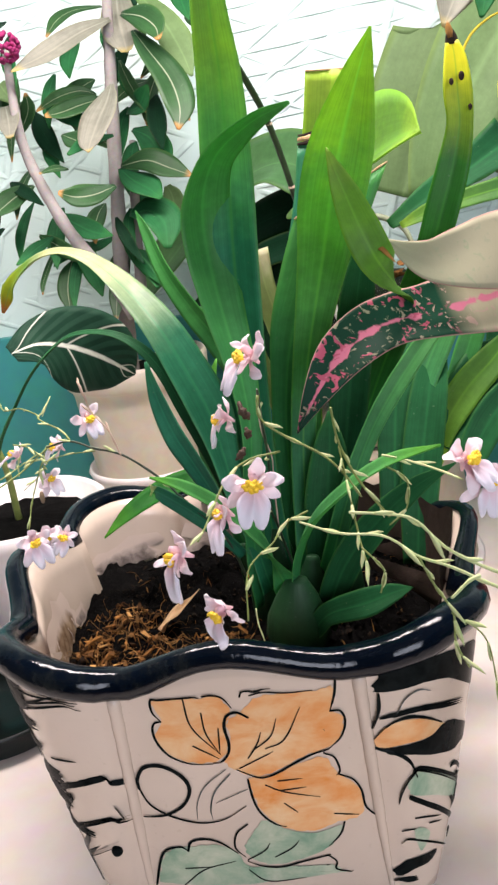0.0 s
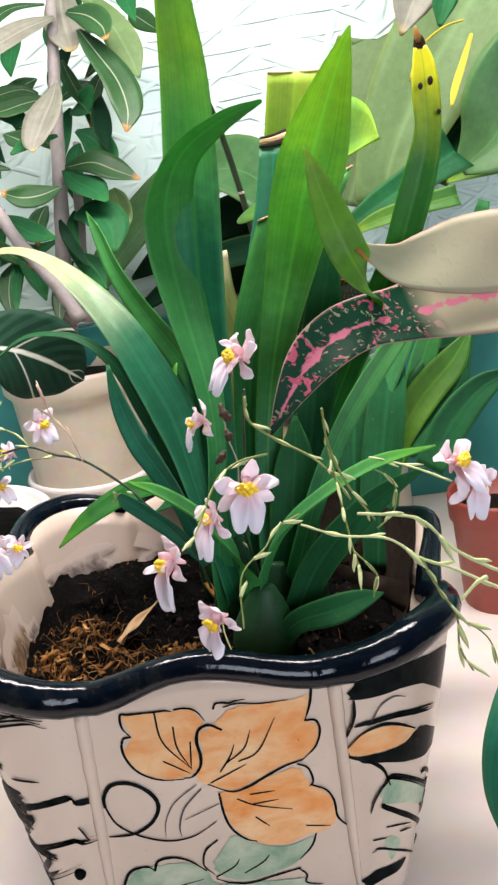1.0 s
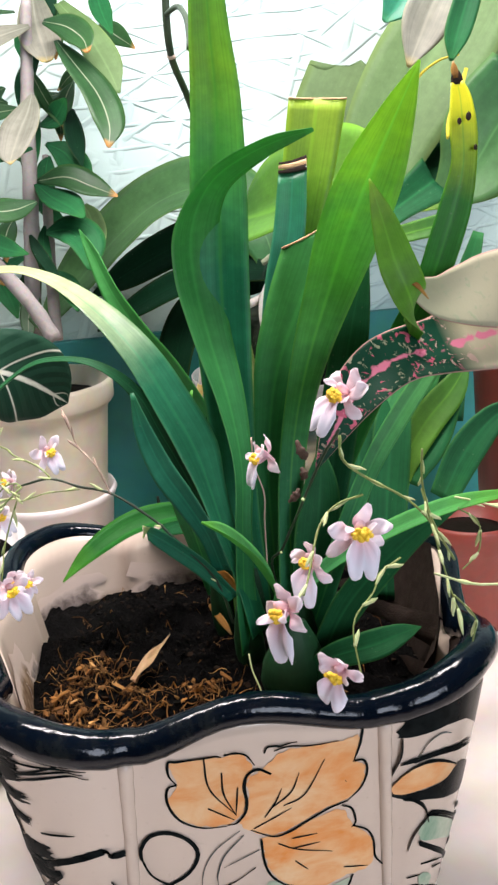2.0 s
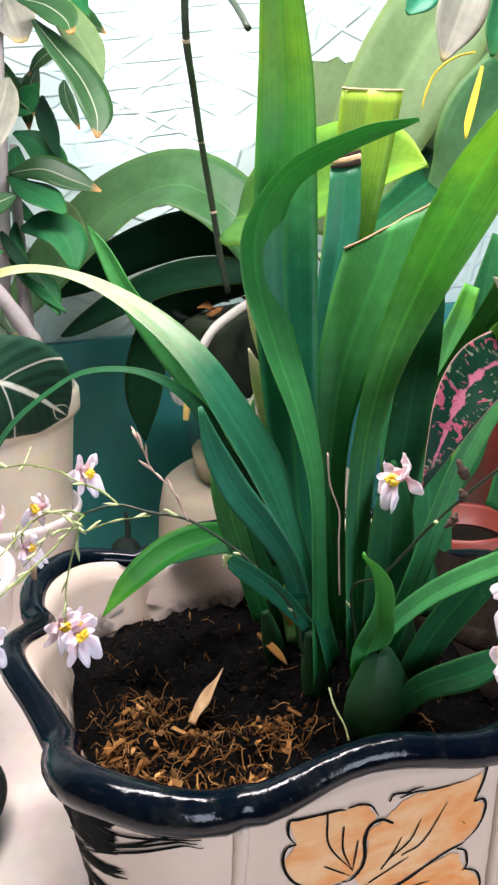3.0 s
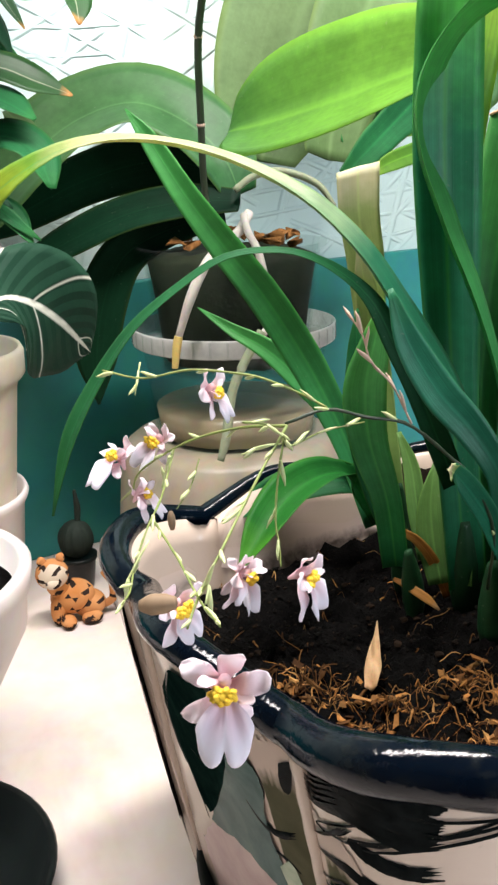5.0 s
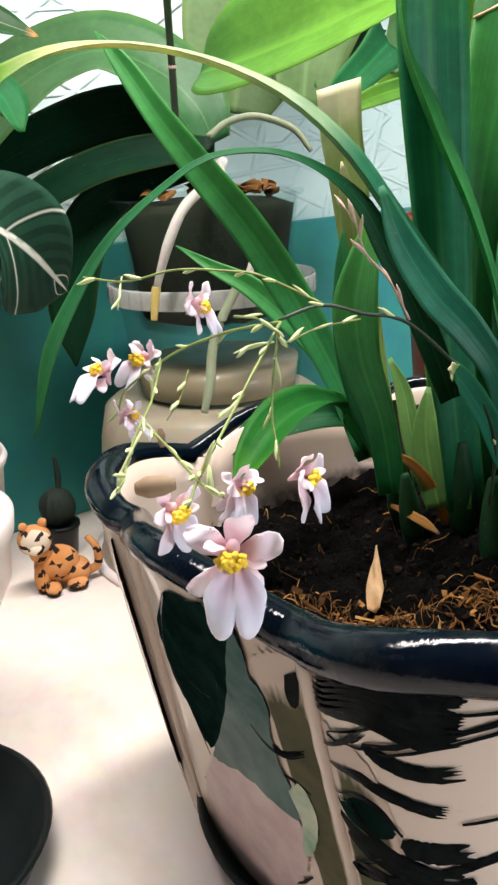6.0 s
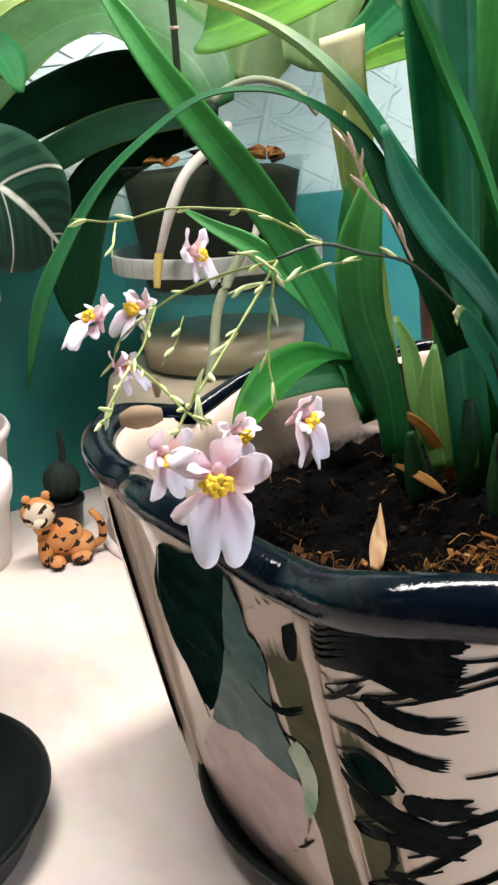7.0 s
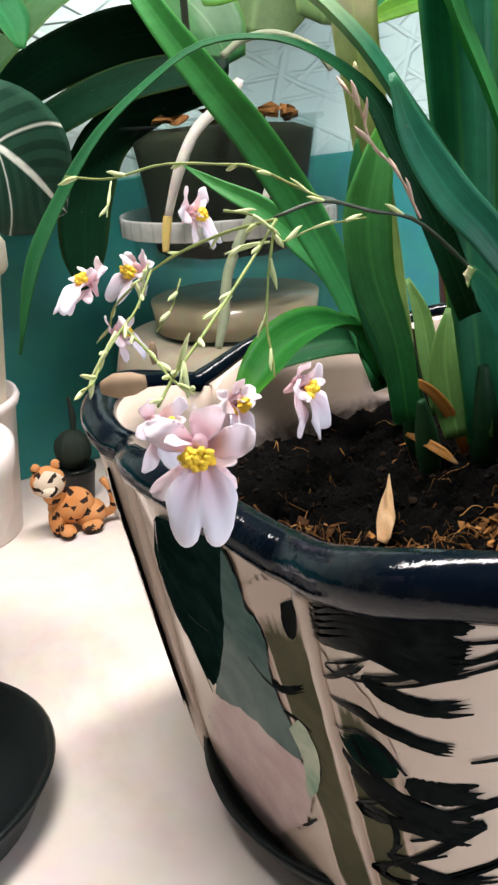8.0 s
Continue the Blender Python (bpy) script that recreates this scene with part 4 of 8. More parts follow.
for x, y, z, r in ((0.1375, 0.4595, 0.402, 0.0011), (0.1425, 0.4605, 0.404, 0.0014), (0.1455, 0.459, 0.390, 0.0010)):
    bm = bmesh.new()
    blob(bm, Vector((x, y, z)) - O, (r, 0.0007, r * 1.5), 2)
    part("spot", bm, "tiger_dark", spotted, "black spot")
leaf([(0.141, 0.471, 0.4185, 0.0062), (0.141, 0.472, 0.4225, 0.0050), (0.1405, 0.473, 0.427, 0.001)], "tiger_dark", "burnt black leaf tip", (-0.1, -1, 0.2), fold=20, n=8, m=5, thick=0.0014)
leaf([(0.1407, 0.4715, 0.4215, 0.0035), (0.1403, 0.4725, 0.426, 0.003), (0.140, 0.473, 0.429, 0.0006)], "husk", "tan dry leaf point", (-0.1, -1, 0.2), fold=10, n=6, m=5, thick=0.002)
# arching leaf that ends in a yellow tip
leaf([(0.024, 0.447, 0.160, 0.014), (0.018, 0.450, 0.190, 0.012), (0.012, 0.454, 0.212, 0.013), (0.007, 0.466, 0.235, 0.018), (0.002, 0.477, 0.254, 0.0265), (-0.008, 0.487, 0.276, 0.0260), (-0.020, 0.497, 0.299, 0.0230), (-0.036, 0.512, 0.319, 0.0185), (-0.056, 0.537, 0.334, 0.013), (-0.078, 0.562, 0.3405, 0.0105), (-0.100, 0.580, 0.337, 0.011), (-0.123, 0.597, 0.321, 0.0125), (-0.134, 0.603, 0.304, 0.002)], "leaf_arch", "long arching leaf, lamp light in its pale band, yellow tip", (0.40, -0.6, 0.68), fold=16, n=44)
# short leaf that lies against it
leaf([(0.008, 0.443, 0.200, 0.010), (0.002, 0.442, 0.220, 0.010), (-0.007, 0.448, 0.237, 0.0125), (-0.015, 0.456, 0.250, 0.0135), (-0.022, 0.465, 0.268, 0.0105), (-0.026, 0.471, 0.287, 0.002)], "leaf_blue", "short bluish green leaf", (-0.6, -0.8, 0.3), fold=14)
# thin arching leaf
leaf([(0.010, 0.470, 0.205, 0.010), (-0.003, 0.476, 0.240, 0.010), (-0.013, 0.481, 0.262, 0.0085), (-0.020, 0.485, 0.278, 0.0075), (-0.029, 0.490, 0.289, 0.006), (-0.041, 0.496, 0.297, 0.005), (-0.055, 0.501, 0.3005, 0.0045), (-0.072, 0.507, 0.299, 0.0045), (-0.088, 0.514, 0.289, 0.005), (-0.103, 0.522, 0.275, 0.0065), (-0.117, 0.526, 0.256, 0.008), (-0.129, 0.526, 0.237, 0.0080), (-0.138, 0.526, 0.211, 0.0008)], "leaf_dark", "thin arching strap leaf", (-0.6, -0.2, 0.9), fold=16, n=44)
# straight leaf that leans away
leaf([(0.036, 0.545, 0.155, 0.012), (0.034, 0.562, 0.188, 0.0135), (0.030, 0.575, 0.212, 0.016), (0.023, 0.587, 0.236, 0.018), (0.007, 0.596, 0.266, 0.0175), (-0.010, 0.604, 0.291, 0.0155), (-0.025, 0.615, 0.317, 0.0125), (-0.034, 0.629, 0.341, 0.009), (-0.041, 0.639, 0.356, 0.0008)], "leaf_mid", "straight pointed green leaf", (-0.7, -0.7, 0.4), fold=24, n=30)
leaf([(0.058, 0.575, 0.160, 0.010), (0.052, 0.598, 0.195, 0.0115), (0.042, 0.612, 0.214, 0.013), (0.029, 0.627, 0.232, 0.0115), (0.015, 0.640, 0.243, 0.0072), (0.003, 0.656, 0.255, 0.0006)], "leaf_mid", "small pointed dark green leaf", (-0.6, -0.7, 0.4), fold=22)
# low leaf over the soil
leaf([(0.032, 0.540, 0.160, 0.008), (0.0215, 0.547, 0.182, 0.010), (0.006, 0.541, 0.190, 0.0145), (-0.014, 0.533, 0.1935, 0.0185), (-0.034, 0.525, 0.1915, 0.0195), (-0.055, 0.514, 0.185, 0.0145), (-0.073, 0.504, 0.177, 0.0008)], "leaf_low", "low bright green leaf curving over the soil", (-0.55, -0.5, 0.75), fold=20, curl=0.3)
# pale cut leaf at the back
leaf([(0.060, 0.560, 0.155, 0.014), (0.058, 0.568, 0.215, 0.013), (0.052, 0.569, 0.250, 0.015), (0.046, 0.567, 0.283, 0.018), (0.041, 0.566, 0.305, 0.019), (0.039, 0.565, 0.327, 0.020)], "leaf_cream", "pale dying leaf with a cut top", (-0.6, -0.75, 0.1), fold=18, cut=0.2)
leaf([(0.012, 0.505, 0.155, 0.012), (0.003, 0.502, 0.190, 0.013), (-0.002, 0.508, 0.216, 0.0165), (-0.002, 0.511, 0.238, 0.0185), (0.003, 0.511, 0.258, 0.012), (0.008, 0.512, 0.275, 0.001)], "leaf", "short upright bright green leaf", (-0.75, -0.65, 0.1), fold=18)
# leaves towards the front and the right
leaf([(0.038, 0.440, 0.150, 0.012), (0.040, 0.425, 0.180, 0.013), (0.048, 0.395, 0.215, 0.0125), (0.062, 0.360, 0.244, 0.0115), (0.077, 0.325, 0.268, 0.009), (0.091, 0.290, 0.286, 0.0006)], "leaf", "strap leaf reaching forward, lit at the tip", (-0.3, -0.5, 0.9), fold=22)
leaf([(0.034, 0.445, 0.150, 0.012), (0.032, 0.425, 0.175, 0.0125), (0.026, 0.402, 0.203, 0.0135), (0.012, 0.375, 0.235, 0.0135), (-0.001, 0.354, 0.256, 0.0105), (-0.012, 0.338, 0.270, 0.0006)], "leaf", "strap leaf reaching forward over the rim", (-0.1, -0.6, 0.8), fold=22)
leaf([(0.052, 0.452, 0.150, 0.011), (0.068, 0.442, 0.205, 0.0105), (0.083, 0.443, 0.240, 0.0095), (0.099, 0.446, 0.264, 0.0105), (0.120, 0.452, 0.288, 0.0090), (0.140, 0.458, 0.308, 0.0008)], "leaf", "thin leaf slanting out to the side", (-0.2, -0.9, 0.4), fold=22)
leaf([(0.045, 0.418, 0.150, 0.010), (0.053, 0.410, 0.162, 0.012), (0.070, 0.400, 0.171, 0.0145), (0.083, 0.398, 0.176, 0.0095), (0.093, 0.398, 0.178, 0.0006)], "leaf_dark", "low dark leaf beside the rim", (0, -0.8, 0.7), fold=16)
# leaves deep in the clump, their shade put into the dark tone
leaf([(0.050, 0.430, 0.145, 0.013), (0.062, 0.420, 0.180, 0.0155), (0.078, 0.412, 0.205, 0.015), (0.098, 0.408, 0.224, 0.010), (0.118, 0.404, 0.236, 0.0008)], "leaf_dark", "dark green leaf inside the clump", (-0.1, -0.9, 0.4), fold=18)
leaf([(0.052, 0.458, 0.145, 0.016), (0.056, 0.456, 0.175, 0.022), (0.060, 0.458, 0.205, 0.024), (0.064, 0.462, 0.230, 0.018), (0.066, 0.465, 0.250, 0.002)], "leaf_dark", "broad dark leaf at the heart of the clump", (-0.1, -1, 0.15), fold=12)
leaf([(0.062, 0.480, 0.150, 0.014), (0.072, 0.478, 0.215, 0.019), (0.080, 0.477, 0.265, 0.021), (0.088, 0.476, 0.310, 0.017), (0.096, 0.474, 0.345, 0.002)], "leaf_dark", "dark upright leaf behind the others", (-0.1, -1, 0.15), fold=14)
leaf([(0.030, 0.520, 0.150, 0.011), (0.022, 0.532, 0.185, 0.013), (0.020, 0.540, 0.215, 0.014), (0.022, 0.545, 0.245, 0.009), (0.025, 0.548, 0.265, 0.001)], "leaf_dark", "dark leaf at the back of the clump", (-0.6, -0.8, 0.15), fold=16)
# dry sheaths at the foot
leaf([(0.030, 0.490, 0.140, 0.004), (0.024, 0.494, 0.158, 0.005), (0.016, 0.500, 0.170, 0.004), (0.004, 0.508, 0.176, 0.001)], "husk", "orange-brown dry sheath", (-0.6, -0.6, 0.4), fold=25, n=12, m=5)
leaf([(0.006, 0.500, 0.152, 0.0016), (0.008, 0.494, 0.1505, 0.0032), (0.012, 0.486, 0.1465, 0.0040), (0.0145, 0.480, 0.1425, 0.001)], "husk", "tan dry sheath on the soil", (-0.7, -0.3, 0.7), fold=25, n=12, m=5)


def pseudobulb(x, y, z, h, r, lean, seed):
    c, s = math.cos(radians(lean)), math.sin(radians(lean))
    bm = bmesh.new()
    prof = [(0.35, 0.0), (0.8, 0.12), (1.0, 0.34), (0.92, 0.58), (0.62, 0.82), (0.4, 0.95), (0.32, 1.0)]
    rows = []
    uvs = {}
    for f, (k, v) in enumerate(prof):
        row = []
        for j in range(18):
            a = 2 * math.pi * j / 18
            q = Vector((math.cos(a) * r * k * (1 + 0.06 * math.cos(5 * a + seed)), math.sin(a) * r * 0.62 * k, h * v))
            q = Vector((q.x * c + q.z * s, q.y, q.z * c - q.x * s)) + Vector((x, y, z)) - O
            vert = bm.verts.new(q)
            uvs[vert] = (j / 18, v)
            row.append(vert)
        rows.append(row)
    grid_faces(bm, rows, True)
    bm.faces.new(rows[-1])
    lay = bm.loops.layers.uv.new("UVMap")
    for f in bm.faces:
        for l in f.loops:
            l[lay].uv = uvs[l.vert]
    bmesh.ops.recalc_face_normals(bm, faces=bm.faces)
    return part("pseudobulb", bm, "bulb", orchid, "smooth green pseudobulb at the foot")


for k, (x, y, h, r, lean) in enumerate(((0.022, 0.455, 0.044, 0.008, -6), (0.044, 0.450, 0.046, 0.010, 5), (0.034, 0.482, 0.050, 0.009, -4), (0.056, 0.488, 0.050, 0.010, 8), (0.026, 0.512, 0.044, 0.007, -8), (0.045, 0.540, 0.046, 0.008, 0), (0.062, 0.455, 0.042, 0.009, 10), (0.015, 0.494, 0.038, 0.006, -10))):
    pseudobulb(x, y, 0.130, h, r, lean, k)
pseudobulb(0.036, 0.4235, 0.131, 0.046, 0.0165, 3, 9)
leaf([(0.046, 0.560, 0.150, 0.010), (0.044, 0.557, 0.205, 0.012), (0.038, 0.553, 0.245, 0.013), (0.030, 0.549, 0.275, 0.010), (0.023, 0.546, 0.294, 0.001)], "leaf_cream", "pale pointed dying leaf", (-0.6, -0.75, 0.1), fold=16)

# short curled leaf with a torn pale end, and old dry stalks
leaf([(0.0132, 0.4468, 0.1827, 0.0073), (0.0001, 0.4435, 0.2010, 0.0089), (-0.0121, 0.4406, 0.2143, 0.0091), (-0.0222, 0.4381, 0.2239, 0.0080), (-0.0278, 0.4366, 0.2282, 0.0061)], "leaf_blue", "curled short leaf with a torn pale end", (-0.6, -0.6, 0.5), fold=26, n=18, cut=0.8)
leaf([(-0.0278, 0.4366, 0.2282, 0.0064), (-0.0292, 0.4363, 0.2293, 0.0043)], "leaf_cream", "pale torn leaf edge", (-0.6, -0.6, 0.5), fold=26, n=3, m=9, cut=0.9, thick=0.0012)
for pts, r, mat, label in (([(0.0321, 0.4536, 0.1912), (0.0325, 0.4549, 0.2179), (0.0332, 0.4553, 0.2322), (0.0295, 0.4573, 0.2464), (0.0290, 0.4580, 0.2614)], 0.0004, "pinkbract", "dry pinkish old flower stalk"), ([(0.0155, 0.4296, 0.1593), (0.0160, 0.4251, 0.1524), (0.0184, 0.4195, 0.1450), (0.0188, 0.4158, 0.1393)], 0.0004, "bract", "thin pale root above the soil")):
    part("old_stalk", tube_mesh(rel(pts), [r] * len(pts), 16, 7, 0.12), mat, orchid, label)


# ---- flowers and their stems ----
def petal_pts(tip, width, bow, rnd, n=7):
    """Centre line of a petal from the flower's heart to its pointed tip, bowed forwards."""
    t = Vector(tip)
    shape = (0.30, 0.52, 0.80, 1.0, 1.0, 0.80, 0.26)
    off = Vector((rnd.uniform(-0.04, 0.04), 0, rnd.uniform(-0.04, 0.04)))
    return [(*(t * (i / (n - 1)) + off * math.sin(math.pi * i / (n - 1)) + Vector((0, -bow * math.sin(math.pi * i / (n - 1)), 0))), width * shape[i] * rnd.uniform(0.92, 1.08)) for i in range(n)]


def lip_mesh(rnd):
    """The broad lip: a narrow waist that widens into two round lobes with a notch between them."""
    ph, ph2, deep = rnd.uniform(0, 6), rnd.uniform(0, 6), rnd.uniform(0.43, 0.49)

    def at(u, v):
        a = abs(u)
        foot = deep if a < 0.5 else 0.36
        reach = foot + (0.61 - foot) * math.sqrt(max(0.0, 1 - ((a - 0.50) / 0.50) ** 2))
        f = max(0.0, v - 0.25) / 0.75
        w = 0.064 + 0.165 * f * (2 - f)
        y = -0.08 - 0.16 * math.sin(2.2 * v) + 0.030 * v * math.sin(4 * u + ph) + 0.010 * v * math.sin(9 * u + ph2) + 0.03 * v * (1 - a) ** 2
        return Vector((u * w, y, -reach * v * (1 - 0.16 * a ** 5) + 0.02))

    nu, nv = 17, 11
    bm = bmesh.new()
    uvs = {}
    layers = []
    for side in (-1, 1):
        rows = []
        for i in range(nv):
            row = []
            for j in range(nu):
                u, v = -1 + 2 * j / (nu - 1), i / (nv - 1)
                vert = bm.verts.new(at(u, v) + Vector((0, side * 0.006, 0)))
                uvs[vert] = ((u + 1) / 2, v)
                row.append(vert)
            rows.append(row)
        grid_faces(bm, rows if side < 0 else [r[::-1] for r in rows])
        layers.append(rows)
    p, q = layers
    for line in (lambda r: [x[0] for x in r], lambda r: [x[-1] for x in r], lambda r: r[-1], lambda r: r[0]):
        grid_faces(bm, [line(p), line(q)])
    lay = bm.loops.layers.uv.new("UVMap")
    for f in bm.faces:
        for l in f.loops:
            l[lay].uv = uvs[l.vert]
    bmesh.ops.recalc_face_normals(bm, faces=bm.faces)
    return bm


def flower_meshes(seed):
    """The meshes that a third of the flowers share: 1 unit high, facing -y."""
    made = {}
    rnd = random.Random(seed)

    def keep(name, bm, mat):
        me = bpy.data.meshes.new(name)
        bm.to_mesh(me)
        bm.free()
        made[name] = (me, mat)

    for name, tip, w, bow, face in (
            ("dorsal_sepal", (0.02, -0.16, 0.36), 0.20, -0.05, (0, -1, 0)),
            ("petal_a", (0.38, -0.16, 0.16), 0.21, 0.06, (0.2, -1, 0.2)),
            ("petal_b", (-0.40, -0.12, 0.12), 0.22, 0.06, (-0.2, -1, 0.2)),
            ("sepal_a", (0.30, 0.05, -0.22), 0.17, 0.05, (0, -1, 0)),
            ("sepal_b", (-0.38, 0.04, -0.36), 0.20, 0.05, (0, -1, 0)),
            ("side_lobe_a", (0.24, -0.30, 0.02), 0.12, 0.04, (0.2, -1, 0.5)),
            ("side_lobe_b", (-0.24, -0.30, 0.02), 0.12, 0.04, (-0.2, -1, 0.5))):
        keep(name, blade_mesh(petal_pts(tip, w, bow, rnd), face, fold=rnd.uniform(4, 16), n=14, m=7, curl=rnd.uniform(-0.2, 0.2), wave=0.26, thick=0.007, seed=rnd.randrange(99)), "petal")
    keep("lip", lip_mesh(rnd), "lip")
    bm = bmesh.new()
    for k in range(18):
        a = k * 2.4
        r = 0.0215 * math.sqrt(k)
        blob(bm, (r * math.cos(a) * 1.35, -0.20 - 0.06 * rnd.random(), -0.03 + r * math.sin(a) * 0.85), (0.032 + 0.012 * rnd.random(), 0.045, 0.028 + 0.012 * rnd.random()), 2, 0.30, rnd)
    keep("crest", bm, "crest")
    bm = bmesh.new()
    tube_mesh([(0, 0.12, -0.05), (0, 0.02, 0.0), (0, -0.10, 0.07), (0, -0.19, 0.10)], [0.02, 0.045, 0.06, 0.045], 8, 8, 0, bm)
    bmesh.ops.recalc_face_normals(bm, faces=bm.faces)
    keep("column", bm, "petal")
    for me, mat in made.values():
        me.materials.append(M[mat])
        for p in me.polygons:
            p.use_smooth = True
    return made


FLOWERS = [flower_meshes(21), flower_meshes(35), flower_meshes(48)]
PLAIN = {"petal_a": "petal", "petal_b": "petal", "sepal_a": "sepal", "sepal_b": "sepal", "dorsal_sepal": "sepal", "side_lobe_a": "lip_lobe", "side_lobe_b": "lip_lobe", "lip": "lip", "crest": "crest"}


def flower(at, face, size, lean=0.0, seed=0):
    """A small pink flower: column with sepals, petals, the two-lobed lip and its yellow crest."""
    rnd = random.Random(seed)
    kit = FLOWERS[seed % 3]
    heart = new("flower", kit["column"][0])
    heart["label"] = "pale pink flower with a yellow crest"
    heart.parent = orchid
    turn = (-Vector(face)).to_track_quat("Y", "Z").to_matrix().to_4x4()
    heart.matrix_local = Matrix.Translation(Vector(at) - O) @ turn @ pose(0, 0, 0, 0, lean, 0) @ Matrix.Diagonal((size, size, size, 1))
    for key, plain in PLAIN.items():
        ob = new(plain, kit[key][0])
        ob.parent = heart
        j = 16 if key not in ("crest", "lip") else 4
        k = rnd.uniform(0.9, 1.12)
        ob.matrix_local = pose(0, 0, 0, rnd.uniform(-j, j), rnd.uniform(-j, j), rnd.uniform(-j, j)) @ Matrix.Diagonal((k, k, k, 1))
    return heart


def stem(pts, r0, r1, mat="stem", name="flower_stem", label="", every=0, n=30, bract_mat="bract", seed=0):
    """A thin flower stem; every: a pale bract at each so many steps."""
    p = rel(pts)
    k = len(p)
    ob = part(name, tube_mesh(p, [0.68 * (r0 + (r1 - r0) * i / (k - 1)) for i in range(k)], n, 7, 0.12), mat, orchid, label)
    if every:
        rnd = random.Random(seed)
        c = spline(p, n)
        for i in range(every // 2 + 1, n - 1, every):
            q = Vector(c[i])
            t = Vector(c[i + 1] - c[i - 1]).normalized()
            o = t.cross(Vector((rnd.uniform(-1, 1), rnd.uniform(-1, 1), rnd.uniform(-1, 1)))).normalized()
            ln = rnd.uniform(0.0035, 0.0080)
            e = q + t * ln * 0.85 + o * ln * rnd.uniform(0.2, 0.6)
            w = rnd.uniform(0.65, 1.05)
            part("bract", tube_mesh([q - t * 0.0012, q * 0.7 + e * 0.3 + o * 0.0002, q * 0.35 + e * 0.65 + o * 0.0003, e], [0.0005 * w, 0.0008 * w, 0.0006 * w, 0.0001], 8, 6), bract_mat, ob)
    return ob


stem([(0.0120, 0.4520, 0.1650), (0.0040, 0.4440, 0.1950), (-0.0150, 0.4390, 0.2220), (-0.0230, 0.4420, 0.2310), (-0.0410, 0.4445, 0.2460), (-0.0560, 0.4480, 0.2505), (-0.0690, 0.4530, 0.2545), (-0.0830, 0.4570, 0.2515)], 0.0011, 0.0008, "stem_dark", label="thin dark arching flower stem", every=7, seed=1)
stem([(-0.0830, 0.4560, 0.2510), (-0.0878, 0.4765, 0.2464), (-0.0960, 0.4988, 0.2374), (-0.1047, 0.5194, 0.2229), (-0.1061, 0.5257, 0.2121)], 0.0008, 0.0005, "stem", every=5, seed=2)
stem([(-0.0690, 0.4530, 0.2550), (-0.0740, 0.4590, 0.2590), (-0.0850, 0.4630, 0.2650), (-0.0890, 0.4720, 0.2660), (-0.1010, 0.4850, 0.2670), (-0.1130, 0.4960, 0.2640), (-0.1200, 0.5120, 0.2650)], 0.0007, 0.0005, "stem", every=5, seed=3)
stem([(-0.0830, 0.4560, 0.2510), (-0.1001, 0.4477, 0.2401), (-0.1249, 0.4281, 0.2321), (-0.1414, 0.4140, 0.2283), (-0.1520, 0.4030, 0.2260)], 0.0007, 0.0005, "stem", every=6, seed=4)
stem([(-0.0842, 0.4557, 0.2484), (-0.0897, 0.4520, 0.2364), (-0.0941, 0.4477, 0.2244), (-0.0955, 0.4440, 0.2170), (-0.0969, 0.4413, 0.2111)], 0.0006, 0.0005, "stem", every=8, seed=5)
stem([(-0.1009, 0.4998, 0.2353), (-0.1190, 0.4759, 0.2298), (-0.1321, 0.4605, 0.2280), (-0.1462, 0.4417, 0.2267), (-0.1544, 0.4288, 0.2261), (-0.1602, 0.4218, 0.2269)], 0.0006, 0.0004, "stem", every=6, seed=6)
stem([(-0.1284, 0.4642, 0.2275), (-0.1362, 0.4348, 0.2273), (-0.1439, 0.4112, 0.2281), (-0.1499, 0.3911, 0.2313)], 0.0006, 0.0004, "stem", every=5, seed=7)
stem([(-0.0997, 0.4563, 0.2554), (-0.0920, 0.4548, 0.2535), (-0.0864, 0.4533, 0.2489), (-0.0840, 0.4527, 0.2453), (-0.0718, 0.4519, 0.2479), (-0.0561, 0.4495, 0.2486)], 0.0006, 0.0004, "stem", every=4, seed=8)
stem([(-0.0420, 0.4420, 0.2470), (-0.0470, 0.4460, 0.2600), (-0.0540, 0.4490, 0.2690), (-0.0570, 0.4500, 0.2780), (-0.0600, 0.4540, 0.2850)], 0.0006, 0.0004, "pinkbract", every=4, bract_mat="pinkbract", seed=9)
stem([(-0.0941, 0.4939, 0.2321), (-0.1010, 0.4889, 0.2247), (-0.1086, 0.4857, 0.2193)], 0.0004, 0.0003, "stem", every=4, n=12, seed=10)
stem([(-0.0848, 0.4573, 0.2450), (-0.0916, 0.4592, 0.2450), (-0.0979, 0.4603, 0.2433)], 0.0005, 0.0004, "bract", n=8, every=3, seed=20)
stem([(-0.1085, 0.4415, 0.2360), (-0.1127, 0.4410, 0.2337), (-0.1178, 0.4412, 0.2323)], 0.0005, 0.0004, "bract", n=8, every=3, seed=21)
stem([(-0.0956, 0.5321, 0.2606), (-0.0991, 0.5290, 0.2544), (-0.1013, 0.5266, 0.2500)], 0.0005, 0.0004, "bract", n=8, every=3, seed=22)
stem([(-0.1113, 0.4904, 0.2263), (-0.1098, 0.4892, 0.2334), (-0.1091, 0.4885, 0.2378)], 0.0005, 0.0004, "bract", n=8, every=3, seed=23)
stem([(-0.1431, 0.4112, 0.2293), (-0.1418, 0.4093, 0.2320), (-0.1445, 0.4067, 0.2285)], 0.0005, 0.0004, "bract", n=8, every=3, seed=24)
stem([(-0.1431, 0.4385, 0.2339), (-0.1503, 0.4368, 0.2263), (-0.1529, 0.4356, 0.2229)], 0.0005, 0.0004, "bract", n=8, every=3, seed=25)
